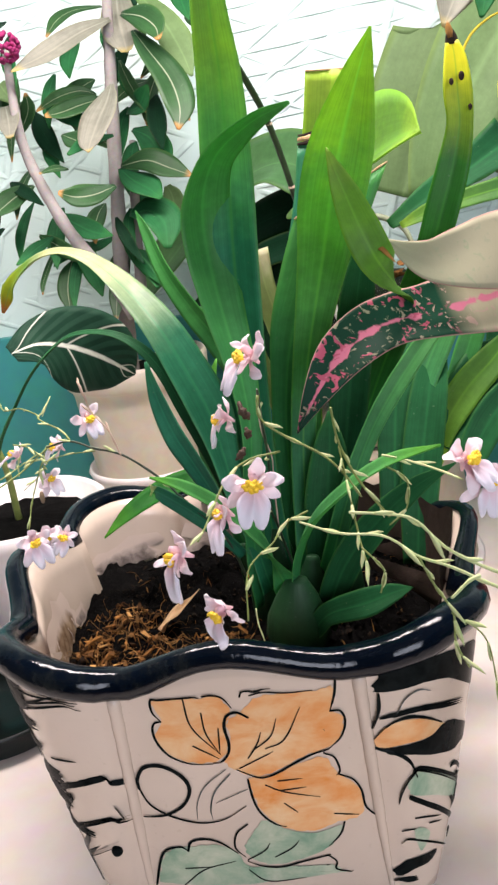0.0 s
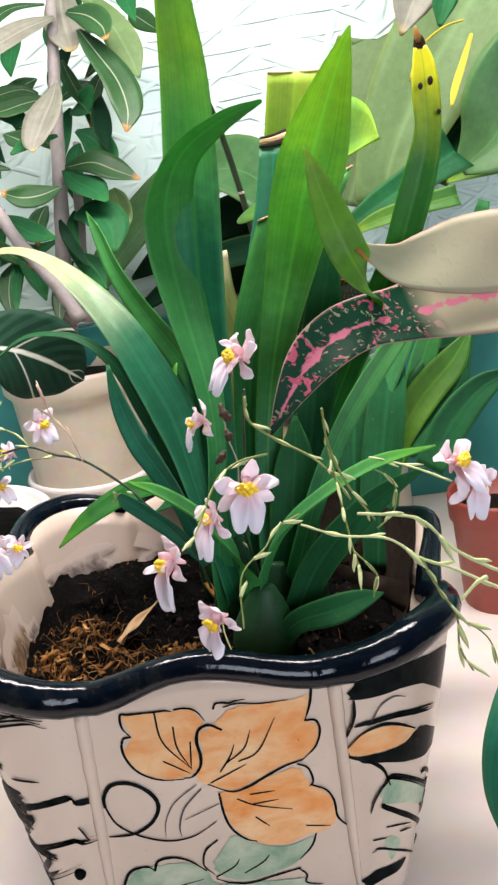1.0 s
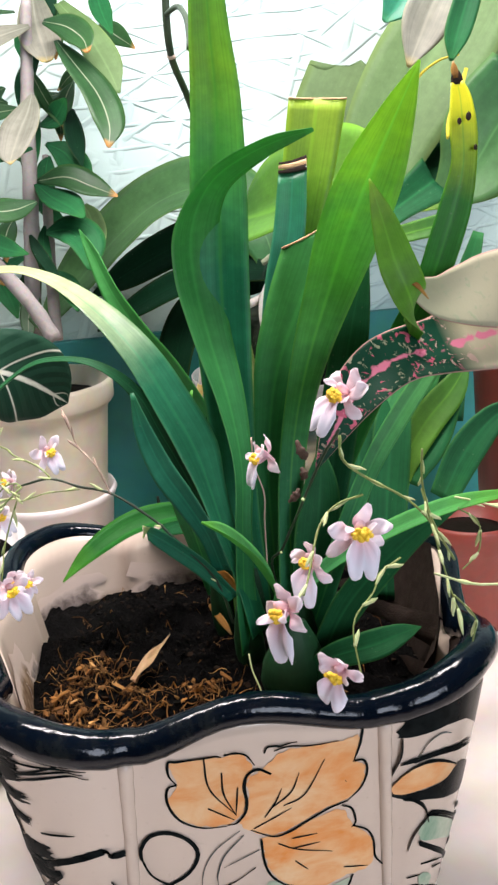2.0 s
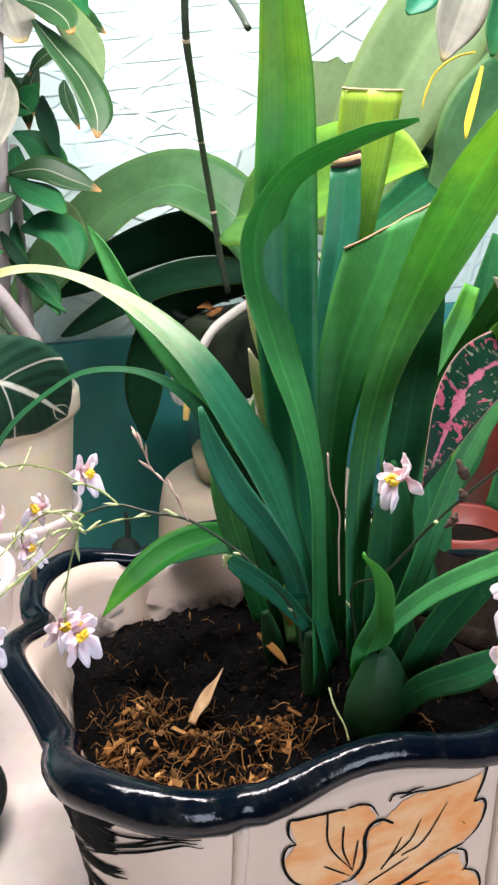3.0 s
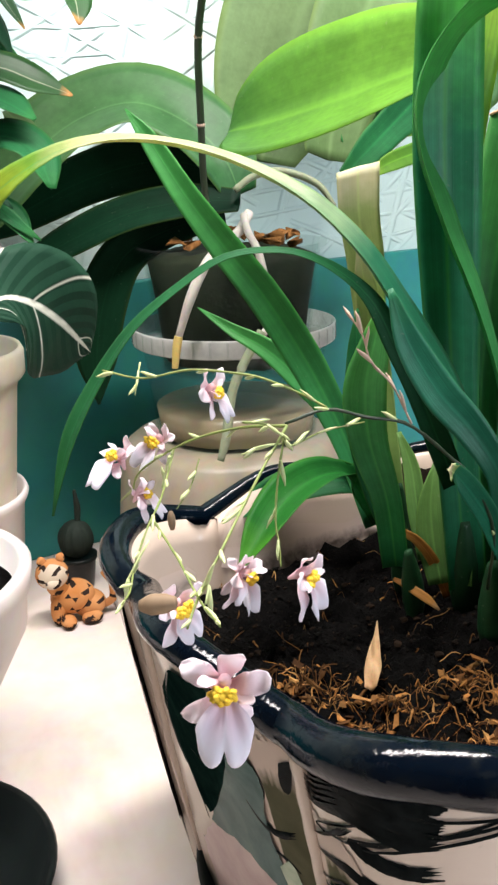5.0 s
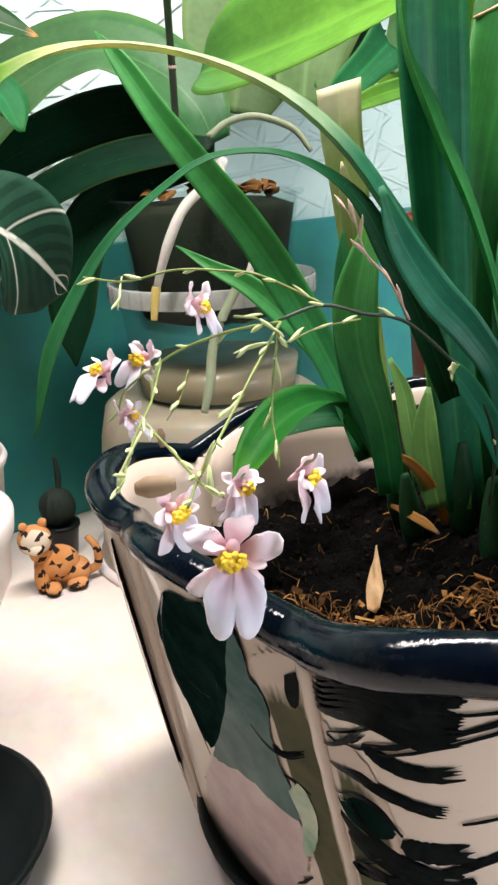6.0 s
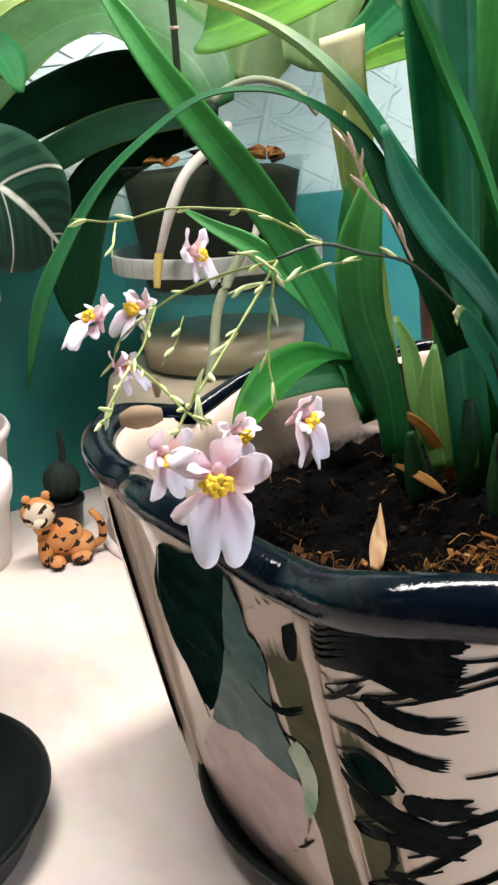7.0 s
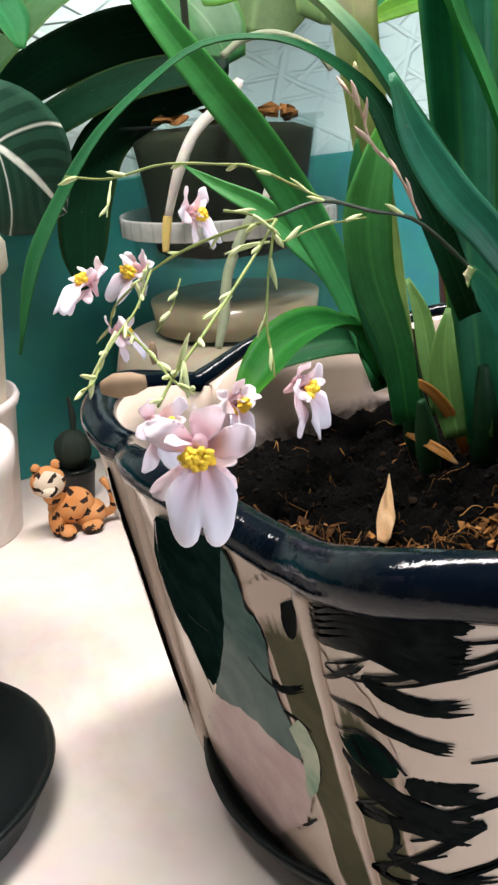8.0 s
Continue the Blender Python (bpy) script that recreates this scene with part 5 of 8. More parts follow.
# the spray that reaches forward
stem([(0.0400, 0.4500, 0.1600), (0.0320, 0.4400, 0.2000), (0.0307, 0.4068, 0.2233), (0.0332, 0.3741, 0.2574), (0.0333, 0.3396, 0.2878), (0.0338, 0.3175, 0.3047)], 0.0011, 0.0008, "stem_dark", every=7, seed=11)
stem([(0.0336, 0.3169, 0.3028), (0.0336, 0.3145, 0.2953), (0.0407, 0.3126, 0.2887), (0.0535, 0.3106, 0.2804), (0.0605, 0.3084, 0.2729), (0.0654, 0.3060, 0.2647)], 0.0008, 0.0005, "stem", every=4, n=26, seed=12)
stem([(0.0579, 0.3060, 0.2983), (0.0598, 0.3105, 0.2838), (0.0658, 0.3159, 0.2673), (0.0764, 0.3224, 0.2489)], 0.0006, 0.0007, "stem", every=4, n=26, seed=13)
stem([(0.0390, 0.3108, 0.2833), (0.0282, 0.3040, 0.2839), (0.0201, 0.2965, 0.2805), (0.0127, 0.2831, 0.2707), (0.0097, 0.2781, 0.2673)], 0.0006, 0.0005, "stem", every=6, n=26, seed=14)
stem([(0.0597, 0.3115, 0.2825), (0.0611, 0.3032, 0.2685), (0.0628, 0.2936, 0.2524), (0.0645, 0.2890, 0.2448)], 0.0005, 0.0005, "stem", every=4, n=26, seed=15)
stem([(0.0427, 0.2589, 0.2783), (0.0539, 0.2579, 0.2737), (0.0670, 0.2577, 0.2712), (0.0762, 0.2559, 0.2644), (0.0857, 0.2549, 0.2600), (0.0966, 0.2534, 0.2538), (0.1060, 0.2521, 0.2485)], 0.0005, 0.0008, "bract", every=4, n=26, seed=16)
stem([(0.0566, 0.2441, 0.2858), (0.0693, 0.2450, 0.2831), (0.0753, 0.2450, 0.2801), (0.0824, 0.2437, 0.2720), (0.0929, 0.2430, 0.2649), (0.1037, 0.2428, 0.2592)], 0.0006, 0.0008, "bract", every=5, n=26, seed=17)
stem([(0.0762, 0.2559, 0.2644), (0.0803, 0.2531, 0.2551), (0.0845, 0.2508, 0.2473), (0.0843, 0.2479, 0.2386), (0.0874, 0.2458, 0.2315)], 0.0006, 0.0004, "stem", every=4, n=26, seed=18)
stem([(0.0840, 0.2508, 0.2474), (0.0923, 0.2452, 0.2411), (0.0932, 0.2366, 0.2295), (0.0931, 0.2300, 0.2210)], 0.0004, 0.0003, "stem", every=6, n=26, seed=19)
stem([(0.0626, 0.2914, 0.2524), (0.0692, 0.2890, 0.2442), (0.0673, 0.2867, 0.2371)], 0.0005, 0.0004, "stem", every=4, n=12, seed=30)
stem([(0.0752, 0.3200, 0.2742), (0.0835, 0.3167, 0.2723), (0.0926, 0.3125, 0.2694), (0.1013, 0.3079, 0.2658)], 0.0006, 0.0006, "bract", every=4, n=16, seed=31)
stem([(0.0760, 0.3188, 0.2704), (0.0830, 0.3173, 0.2646), (0.0818, 0.3141, 0.2550), (0.0750, 0.3122, 0.2500)], 0.0005, 0.0004, "stem", every=4, n=16, seed=32)
stem([(0.0231, 0.2658, 0.2438), (0.0246, 0.2775, 0.2556), (0.0337, 0.2855, 0.2609), (0.0371, 0.2897, 0.2647), (0.0461, 0.2952, 0.2664)], 0.0004, 0.0005, "stem", every=6, n=26, seed=33)
stem([(0.0912, 0.2433, 0.2623), (0.0876, 0.2412, 0.2621), (0.0818, 0.2368, 0.2599)], 0.001, 0.0006, "bract", every=0, n=10, seed=34)

for k, (at, face, size, lean) in enumerate((
        ((-0.156, 0.380, 0.224), (-0.50, -0.80, 0.30), 0.0250, 4), ((-0.094, 0.437, 0.209), (0.50, -0.84, 0.10), 0.0255, -12),
        ((-0.074, 0.521, 0.247), (0.52, -0.72, 0.30), 0.0240, -10), ((-0.116, 0.511, 0.231), (-0.60, 0.05, 0.75), 0.0235, -15),
        ((-0.093, 0.524, 0.230), (-0.80, -0.35, 0.50), 0.0225, 20), ((-0.105, 0.524, 0.211), (0.55, -0.60, 0.50), 0.0220, -12),
        ((-0.129, 0.454, 0.203), (0.15, -0.95, 0.15), 0.0235, -18), ((-0.097, 0.466, 0.198), (0.45, -0.85, 0.15), 0.0230, 10),
        ((-0.089, 0.478, 0.192), (0.1, -0.9, 0.3), 0.0200, 25))):
    flower(at, face, size, lean, k)
for k, (at, face, size, lean) in enumerate((
        ((0.034, 0.309, 0.318), (-0.82, -0.38, 0.42), 0.0255, 12), ((0.019, 0.368, 0.281), (-0.97, -0.12, 0.2), 0.0245, -6),
        ((0.0295, 0.287, 0.281), (0.05, -0.9, 0.40), 0.0245, 8), ((0.019, 0.300, 0.267), (-0.80, -0.50, 0.30), 0.0215, -5),
        ((0.005, 0.277, 0.264), (-0.88, -0.42, 0.10), 0.0250, -22), ((0.017, 0.264, 0.250), (-0.70, -0.60, -0.10), 0.0195, 10),
        ((0.102, 0.309, 0.271), (0.45, -0.55, 0.70), 0.0225, -12), ((0.109, 0.312, 0.263), (0.30, -0.9, 0.20), 0.0225, 14))):
    flower(at, face, size, lean, k + 9)
# withered dark remains on the spray
for pts in ([(0.0255, 0.345, 0.2938), (0.0263, 0.3435, 0.2905), (0.0278, 0.344, 0.2880), (0.0286, 0.345, 0.2862)], [(0.0268, 0.345, 0.2832), (0.0275, 0.344, 0.2808), (0.0268, 0.345, 0.2786)], [(0.0255, 0.345, 0.2752), (0.0238, 0.344, 0.2728), (0.0214, 0.345, 0.2704)]):
    part("withered_bud", tube_mesh(rel(pts), [0.0005] + [0.0016] * (len(pts) - 2) + [0.0004], 12, 8, 0.25), "withered", orchid, "dark brown withered bud")
# closed buds
for at, end, r in (((-0.158, 0.416, 0.2285), (-0.1505, 0.4105, 0.2293), 0.0026), ((-0.1035, 0.500, 0.2125), (-0.1035, 0.4995, 0.2055), 0.0014)):
    a, b = Vector(at) - O, Vector(end) - O
    part("bud", tube_mesh([a, a.lerp(b, 0.3), a.lerp(b, 0.7), b], [r * 0.5, r, r * 0.95, r * 0.55], 12, 10, 0.03), "bud", orchid, "closed brownish pink flower bud")

leaf([(0.0280, 0.5212, 0.1579, 0.0097), (0.0299, 0.5319, 0.1766, 0.0118), (0.0332, 0.5417, 0.1955, 0.0103), (0.0378, 0.5507, 0.2147, 0.0026)], "sheath", "pale leaf sheath round the foot", (-0.75, -0.65, 0.1), fold=26, n=16)
leaf([(0.0239, 0.4884, 0.1488, 0.0105), (0.0275, 0.4977, 0.1659, 0.0140), (0.0323, 0.5047, 0.1811, 0.0107), (0.0396, 0.5101, 0.1963, 0.0020)], "sheath", "pale leaf sheath round the foot", (-0.75, -0.65, 0.1), fold=26, n=16)
leaf([(0.0272, 0.5014, 0.1549, 0.0073), (0.0325, 0.5132, 0.1743, 0.0089), (0.0377, 0.5235, 0.1921, 0.0075), (0.0389, 0.5336, 0.2060, 0.0020)], "sheath", "pale leaf sheath round the foot", (-0.75, -0.65, 0.1), fold=26, n=16)
leaf([(0.0280, 0.4798, 0.1500, 0.0085), (0.0309, 0.4842, 0.1657, 0.0103), (0.0352, 0.4868, 0.1789, 0.0085), (0.0404, 0.4886, 0.1921, 0.0019)], "sheath", "pale leaf sheath round the foot", (-0.75, -0.65, 0.1), fold=26, n=16)
leaf([(0.0509, 0.5465, 0.1639, 0.0055), (0.0357, 0.5577, 0.1735, 0.0136), (0.0190, 0.5671, 0.1758, 0.0189), (-0.0014, 0.5762, 0.1722, 0.0177), (-0.0152, 0.5807, 0.1659, 0.0107), (-0.0237, 0.5830, 0.1612, 0.0011)], "leaf_dark", "broad low green leaf beside the rim", (-0.5, -0.6, 0.7), fold=14, n=20, curl=0.2)


# ---- the pink variegated leaf that reaches in from the side ----
aglaonema = thing("variegated_plant", "leafy plant with pink and cream variegated leaf beside the pot", "plant", (0.26, 0.44, 0.0))
AG = Vector(aglaonema.location)
blade("leaf", rel([(0.235, 0.452, 0.298, 0.030), (0.2050, 0.462, 0.3025, 0.044), (0.1767, 0.460, 0.3030, 0.046), (0.1536, 0.455, 0.3015, 0.042), (0.1353, 0.450, 0.3000, 0.036), (0.1176, 0.444, 0.2990, 0.030), (0.1000, 0.436, 0.2990, 0.0275), (0.0853, 0.428, 0.2960, 0.0265), (0.0702, 0.418, 0.2880, 0.0225), (0.0578, 0.410, 0.2746, 0.0125), (0.0472, 0.405, 0.2590, 0.0006)], AG), "variegated", aglaonema, "pink, cream and dark green variegated leaf", (0.05, -0.85, 0.6), fold=10, n=44, m=15, wave=0.05)
blade("leaf", rel([(0.215, 0.466, 0.318, 0.030), (0.180, 0.459, 0.3225, 0.040), (0.155, 0.453, 0.3230, 0.0390), (0.136, 0.448, 0.3225, 0.0310), (0.120, 0.443, 0.3240, 0.0210), (0.108, 0.440, 0.3300, 0.0105), (0.0990, 0.438, 0.3370, 0.0006)], AG), "variegated_pale", aglaonema, "pale cream-green half of the variegated leaf, folded up", (0.0, -0.95, 0.35), fold=4, n=28, m=11, wave=0.06)
blade("leaf", rel([(0.23, 0.40, 0.11, 0.020), (0.185, 0.355, 0.150, 0.034), (0.150, 0.325, 0.168, 0.040), (0.128, 0.306, 0.158, 0.034), (0.118, 0.300, 0.138, 0.022), (0.114, 0.298, 0.118, 0.001)], AG), "leaf_blue", aglaonema, "broad drooping blue-green leaf", (-0.5, -0.6, 0.5), fold=14, n=24)
for pts in ([(0.0, 0.0, 0.10), (-0.005, -0.01, 0.20), (-0.025, -0.025, 0.300)], [(0.0, 0.0, 0.10), (-0.012, -0.02, 0.12), (-0.03, -0.04, 0.11)]):
    part("stalk", tube_mesh(pts, [0.004, 0.003, 0.0025], 16, 8), "stem", aglaonema, "smooth green leaf stalk")



# ---- the moth orchid in its clear pot ----
moth_orchid = thing("moth_orchid", "moth orchid with broad leaves and aerial roots in clear pot", "plant", (0.118, 0.805, 0.27))
MO = Vector(moth_orchid.location)


def moth_leaf(pts, mat, label, facing=(-0.45, -0.8, 0.4), **kw):
    return blade("leaf", rel(pts, MO), mat, moth_orchid, label, facing, thick=0.0022, **kw)


moth_leaf([(0.1166, 0.7843, 0.3070, 0.0244), (0.1122, 0.7954, 0.3302, 0.0450), (0.0966, 0.8150, 0.3540, 0.0580), (0.0669, 0.8400, 0.3700, 0.0640), (0.0295, 0.8580, 0.3590, 0.0660), (-0.0060, 0.8680, 0.3330, 0.0640), (-0.0420, 0.8740, 0.2990, 0.0560), (-0.0800, 0.8770, 0.2600, 0.0200)], "leaf_phal", "broad arching grey-green leaf", (-0.35, -0.55, 0.75), fold=14, n=34, curl=0.1)
# three leaves under the arch, near-black because shade is in their colour
moth_leaf([(0.1232, 0.8036, 0.3034, 0.0210), (0.1108, 0.8272, 0.3254, 0.0339), (0.0824, 0.8549, 0.3300, 0.0406), (0.0433, 0.8849, 0.3183, 0.0390), (0.0013, 0.9132, 0.2959, 0.0308), (-0.0343, 0.9364, 0.2750, 0.0044)], "leaf_shade", "broad leaf in shade, the shade in its colour", (-0.5, -0.85, 0.3), fold=14, n=28)
moth_leaf([(0.1102, 0.7739, 0.3022, 0.0180), (0.0818, 0.8014, 0.3023, 0.0284), (0.0494, 0.8289, 0.2946, 0.0308), (0.0144, 0.8548, 0.2768, 0.0292), (-0.0188, 0.8779, 0.2564, 0.0169), (-0.0337, 0.8885, 0.2481, 0.0026)], "leaf_shade", "long leaf with shade in its colour", (-0.5, -0.6, 0.6), fold=14, n=28)
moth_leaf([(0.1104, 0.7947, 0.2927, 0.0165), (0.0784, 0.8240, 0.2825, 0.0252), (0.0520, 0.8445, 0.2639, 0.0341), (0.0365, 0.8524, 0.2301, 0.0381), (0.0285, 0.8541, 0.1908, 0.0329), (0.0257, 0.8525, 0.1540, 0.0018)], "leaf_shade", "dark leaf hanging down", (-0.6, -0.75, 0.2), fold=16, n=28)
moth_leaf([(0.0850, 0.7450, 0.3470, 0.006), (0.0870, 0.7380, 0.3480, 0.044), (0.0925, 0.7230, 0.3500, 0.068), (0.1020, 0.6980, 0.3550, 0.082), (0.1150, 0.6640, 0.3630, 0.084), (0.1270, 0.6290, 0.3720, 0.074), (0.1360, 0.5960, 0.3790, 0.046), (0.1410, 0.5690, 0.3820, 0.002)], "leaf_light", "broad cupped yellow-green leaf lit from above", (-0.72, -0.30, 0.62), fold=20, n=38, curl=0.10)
moth_leaf([(0.1706, 0.8343, 0.3287, 0.0534), (0.185, 0.842, 0.360, 0.092), (0.206, 0.850, 0.400, 0.116), (0.230, 0.857, 0.440, 0.124), (0.247, 0.860, 0.466, 0.122)], "leaf_pale", "tall pale green leaf with a torn top", (-0.4, -0.9, 0.2), fold=10, n=30, m=17, cut=0.62)
moth_leaf([(0.245, 0.862, 0.345, 0.050), (0.285, 0.868, 0.410, 0.098), (0.325, 0.872, 0.475, 0.106), (0.355, 0.875, 0.530, 0.080), (0.375, 0.877, 0.570, 0.008)], "leaf_pale", "tall pale green leaf against the wall", (-0.3, -0.9, 0.2), fold=12, n=30)
part("flower_spike", tube_mesh(rel([(0.0850, 0.7750, 0.2900), (0.0780, 0.7680, 0.3180), (0.0700, 0.7550, 0.3550), (0.0575, 0.7330, 0.4020), (0.0420, 0.6920, 0.4360), (0.0290, 0.6550, 0.4570), (0.0270, 0.6450, 0.4850), (0.0300, 0.6450, 0.5050)], MO), [0.0024] * 8, 30, 8), "stem_dark", moth_orchid, "dark upright flower spike with nodes")
part("flower_spike", tube_mesh(rel([(0.0268, 0.6460, 0.4800), (0.0300, 0.6130, 0.4790), (0.0290, 0.5750, 0.4680), (0.0262, 0.5480, 0.4560), (0.0234, 0.5291, 0.4467)], MO), [0.0016] * 5, 16, 8), "stem_dark", moth_orchid, "bent end of the flower spike")
part("spike_node", lathe([(0.0012, -0.002), (0.0027, -0.001), (0.0029, 0.0005), (0.0012, 0.002)], 10), "pinkbract", moth_orchid).location = Vector((0.0575, 0.7330, 0.4020)) - MO
part("spike_node", lathe([(0.0012, -0.002), (0.0027, -0.001), (0.0029, 0.0005), (0.0012, 0.002)], 10), "pinkbract", moth_orchid).location = Vector((0.0290, 0.6550, 0.4570)) - MO
part("spike_node", lathe([(0.0012, -0.002), (0.0027, -0.001), (0.0029, 0.0005), (0.0012, 0.002)], 10), "pinkbract", moth_orchid).location = Vector((0.0705, 0.7560, 0.3530)) - MO
part("aerial_root", tube_mesh(rel([(0.1131, 0.7676, 0.2950), (0.1000, 0.7590, 0.2850), (0.0800, 0.7430, 0.2800), (0.0590, 0.7370, 0.2680), (0.0470, 0.7400, 0.2460), (0.0420, 0.7500, 0.2190)], MO), [0.0034, 0.0034, 0.0034, 0.0034, 0.0034, 0.0023799999999999997], 26, 10, 0.015), "root", moth_orchid, "silvery aerial root")
part("aerial_root", tube_mesh(rel([(0.0421, 0.7500, 0.2200), (0.0401, 0.7500, 0.2117), (0.0375, 0.7490, 0.1988)], MO), [0.003, 0.003, 0.0021], 26, 10, 0.015), "root_tip", moth_orchid, "yellow root tip")
part("aerial_root", tube_mesh(rel([(0.1045, 0.7610, 0.2940), (0.0960, 0.7440, 0.2850), (0.0915, 0.7260, 0.2740), (0.0930, 0.7200, 0.2560), (0.0985, 0.7190, 0.2380), (0.0940, 0.7185, 0.2250), (0.0879, 0.7186, 0.2190)], MO), [0.0026] * 7, 26, 10, 0.015), "root", moth_orchid, "silvery aerial root")
part("aerial_root", tube_mesh(rel([(0.0879, 0.7186, 0.2218), (0.0723, 0.7195, 0.2004), (0.0623, 0.7185, 0.1826), (0.0540, 0.7135, 0.1574), (0.0470, 0.7114, 0.1413)], MO), [0.0033, 0.0033, 0.0033, 0.0033, 0.00231], 26, 10, 0.015), "root_green", moth_orchid, "grey-green aerial root")
part("aerial_root", tube_mesh(rel([(0.1031, 0.7692, 0.3107), (0.1167, 0.7646, 0.3197), (0.1340, 0.7551, 0.3222), (0.1525, 0.7404, 0.3131), (0.1596, 0.7301, 0.2979)], MO), [0.0024, 0.0024, 0.0024, 0.0024, 0.0016799999999999999], 26, 10, 0.015), "root_green", moth_orchid, "grey-green aerial root")

clear_pot = thing("clear_pot", "clear plastic orchid pot filled with dark bark mix", "pot", (0.118, 0.800, 0.150))
part("wall", lathe([(0.052, 0.030), (0.055, 0.031), (0.066, 0.118), (0.0705, 0.120), (0.0710, 0.123), (0.0650, 0.122), (0.0535, 0.033), (0.02, 0.032)], 56), "clear_grey", clear_pot, "clear ribbed plastic wall")
bm = lathe([(0.048, 0.036), (0.0525, 0.039), (0.0575, 0.080), (0.0625, 0.112), (0.05, 0.118), (0.02, 0.120)], 40)
for v in bm.verts:
    v.co += Vector((noise.noise(v.co * 90), noise.noise(v.co * 90 + Vector((5, 0, 0))), noise.noise(v.co * 90 + Vector((0, 5, 0))))) * 0.0022
part("bark_mix", bm, "bark_wet", clear_pot, "dark bark and moss mix")
rnd = random.Random(12)
for k in range(16):
    bm = bmesh.new()
    a, r = rnd.random() * 6.28, 0.055 * math.sqrt(rnd.random())
    for v in box(bm, (-0.008 * rnd.uniform(0.6, 1.4), -0.005, -0.0018), (0.008, 0.005 * rnd.uniform(0.6, 1.3), 0.0018)):
        v.co = Euler((rnd.uniform(-0.7, 0.7), rnd.uniform(-0.7, 0.7), rnd.random() * 6)).to_matrix() @ v.co + Vector((r * math.cos(a), r * math.sin(a), 0.125))
    bmesh.ops.bevel(bm, geom=bm.edges[:], offset=0.0008, segments=1, affect="EDGES")
    part("bark_piece", bm, "chips", clear_pot)
bucket = thing("clear_bucket", "clear plastic bucket with a ribbed rim holding the orchid pot", "bucket", (0.118, 0.800, 0.128))
part("wall", lathe([(0.060, 0.0), (0.0615, 0.001), (0.070, 0.070), (0.0755, 0.072), (0.0765, 0.076), (0.0765, 0.085), (0.0745, 0.086), (0.0735, 0.074), (0.0690, 0.070), (0.0600, 0.002), (0.02, 0.0015)], 64), "clear_grey", bucket, "thin clear bucket wall")
part("rim_band", lathe([(0.0768, 0.073), (0.0774, 0.074), (0.0774, 0.085), (0.0768, 0.0862), (0.0760, 0.0862), (0.0760, 0.073)], 64), "band", bucket, "cloudy ribbed rim band")
for k in range(40):
    a = 2 * math.pi * k / 40
    bm = bmesh.new()
    box(bm, (0.0762, -0.0008, 0.0735), (0.0778, 0.0008, 0.085))
    ob = part("rib", bm, "clear", bucket, smooth=False)
    ob.rotation_euler = (0, 0, a)
part("water", lathe([(0.02, 0.0025), (0.0590, 0.003), (0.0618, 0.024), (0.02, 0.0243)], 40), "tan_water", bucket, "settled tan water")
stand = thing("upturned_tub", "cloudy cream plastic tub standing upside down", "tub", (0.112, 0.800, 0.0))
part("wall", lathe([(0.098, 0.0), (0.100, 0.003), (0.096, 0.008), (0.088, 0.10), (0.083, 0.122), (0.076, 0.1275), (0.02, 0.1278)], 56), "tub", stand)
part("flange", lathe([(0.0995, 0.0), (0.104, 0.001), (0.1045, 0.004), (0.1005, 0.0055), (0.0985, 0.0052)], 56), "white_pot", stand, "pale flat lip of the tub")

# ---- cream pot with the tree-like plant ----
cream_pot = thing("cream_pot", "large cream plastic flower pot with a rolled rim", "pot", (-0.097, 0.874, 0.0))
part("body", lathe([(0.044, 0.012), (0.047, 0.014), (0.054, 0.090), (0.064, 0.180), (0.0655, 0.186), (0.0690, 0.188), (0.0710, 0.191), (0.0715, 0.206), (0.0695, 0.210), (0.067, 0.209), (0.064, 0.19), (0.02, 0.188)], 64), "cream_pot", cream_pot)
part("soil", lathe([(0.02, 0.188), (0.0655, 0.1905), (0.04, 0.194), (0.01, 0.196)], 32), "dark_soil", cream_pot, "dry brown potting soil")
cream_saucer = thing("cream_saucer", "deep pinkish white plastic dish under the large pot", "saucer", (-0.097, 0.874, 0.0))
part("dish", lathe([(0.049, 0.0), (0.051, 0.001), (0.060, 0.092), (0.0625, 0.096), (0.0640, 0.100), (0.0625, 0.104), (0.060, 0.103), (0.048, 0.008), (0.03, 0.011)], 64), "white_pot", cream_saucer)
tree = thing("tree_plant", "tree-like houseplant with grey trunk and green drooping leaves", "plant", (-0.09, 0.82, 0.185))
TR = Vector(tree.location)


def tree_leaf(pts, mat="leaf_tree", facing=(0.1, -0.8, 0.6), label="", **kw):
    kw.setdefault("fold", 14)
    return blade("leaf", rel(pts, TR), mat, tree, label, facing, n=18, m=7, thick=0.0008, **kw)


part("trunk", tube_mesh(rel([(-0.094, 0.826, 0.190), (-0.085, 0.808, 0.291), (-0.077, 0.808, 0.361), (-0.071, 0.815, 0.425), (-0.066, 0.82, 0.47), (-0.06, 0.82, 0.52)], TR), [0.0075, 0.0068, 0.0062, 0.0058, 0.005, 0.004], 40, 12, 0.05), "bark", tree, "knobbly grey trunk")
part("trunk", tube_mesh(rel([(-0.0689, 0.7430, 0.2687), (-0.0836, 0.7502, 0.2975), (-0.1109, 0.7596, 0.3367), (-0.1289, 0.7691, 0.3745), (-0.1419, 0.7793, 0.4137), (-0.1453, 0.7909, 0.4559), (-0.1456, 0.7993, 0.4865)], TR), [0.006, 0.0058, 0.0052, 0.0048, 0.0042, 0.0035, 0.003], 36, 12, 0.06), "bark", tree, "leaning grey side trunk")
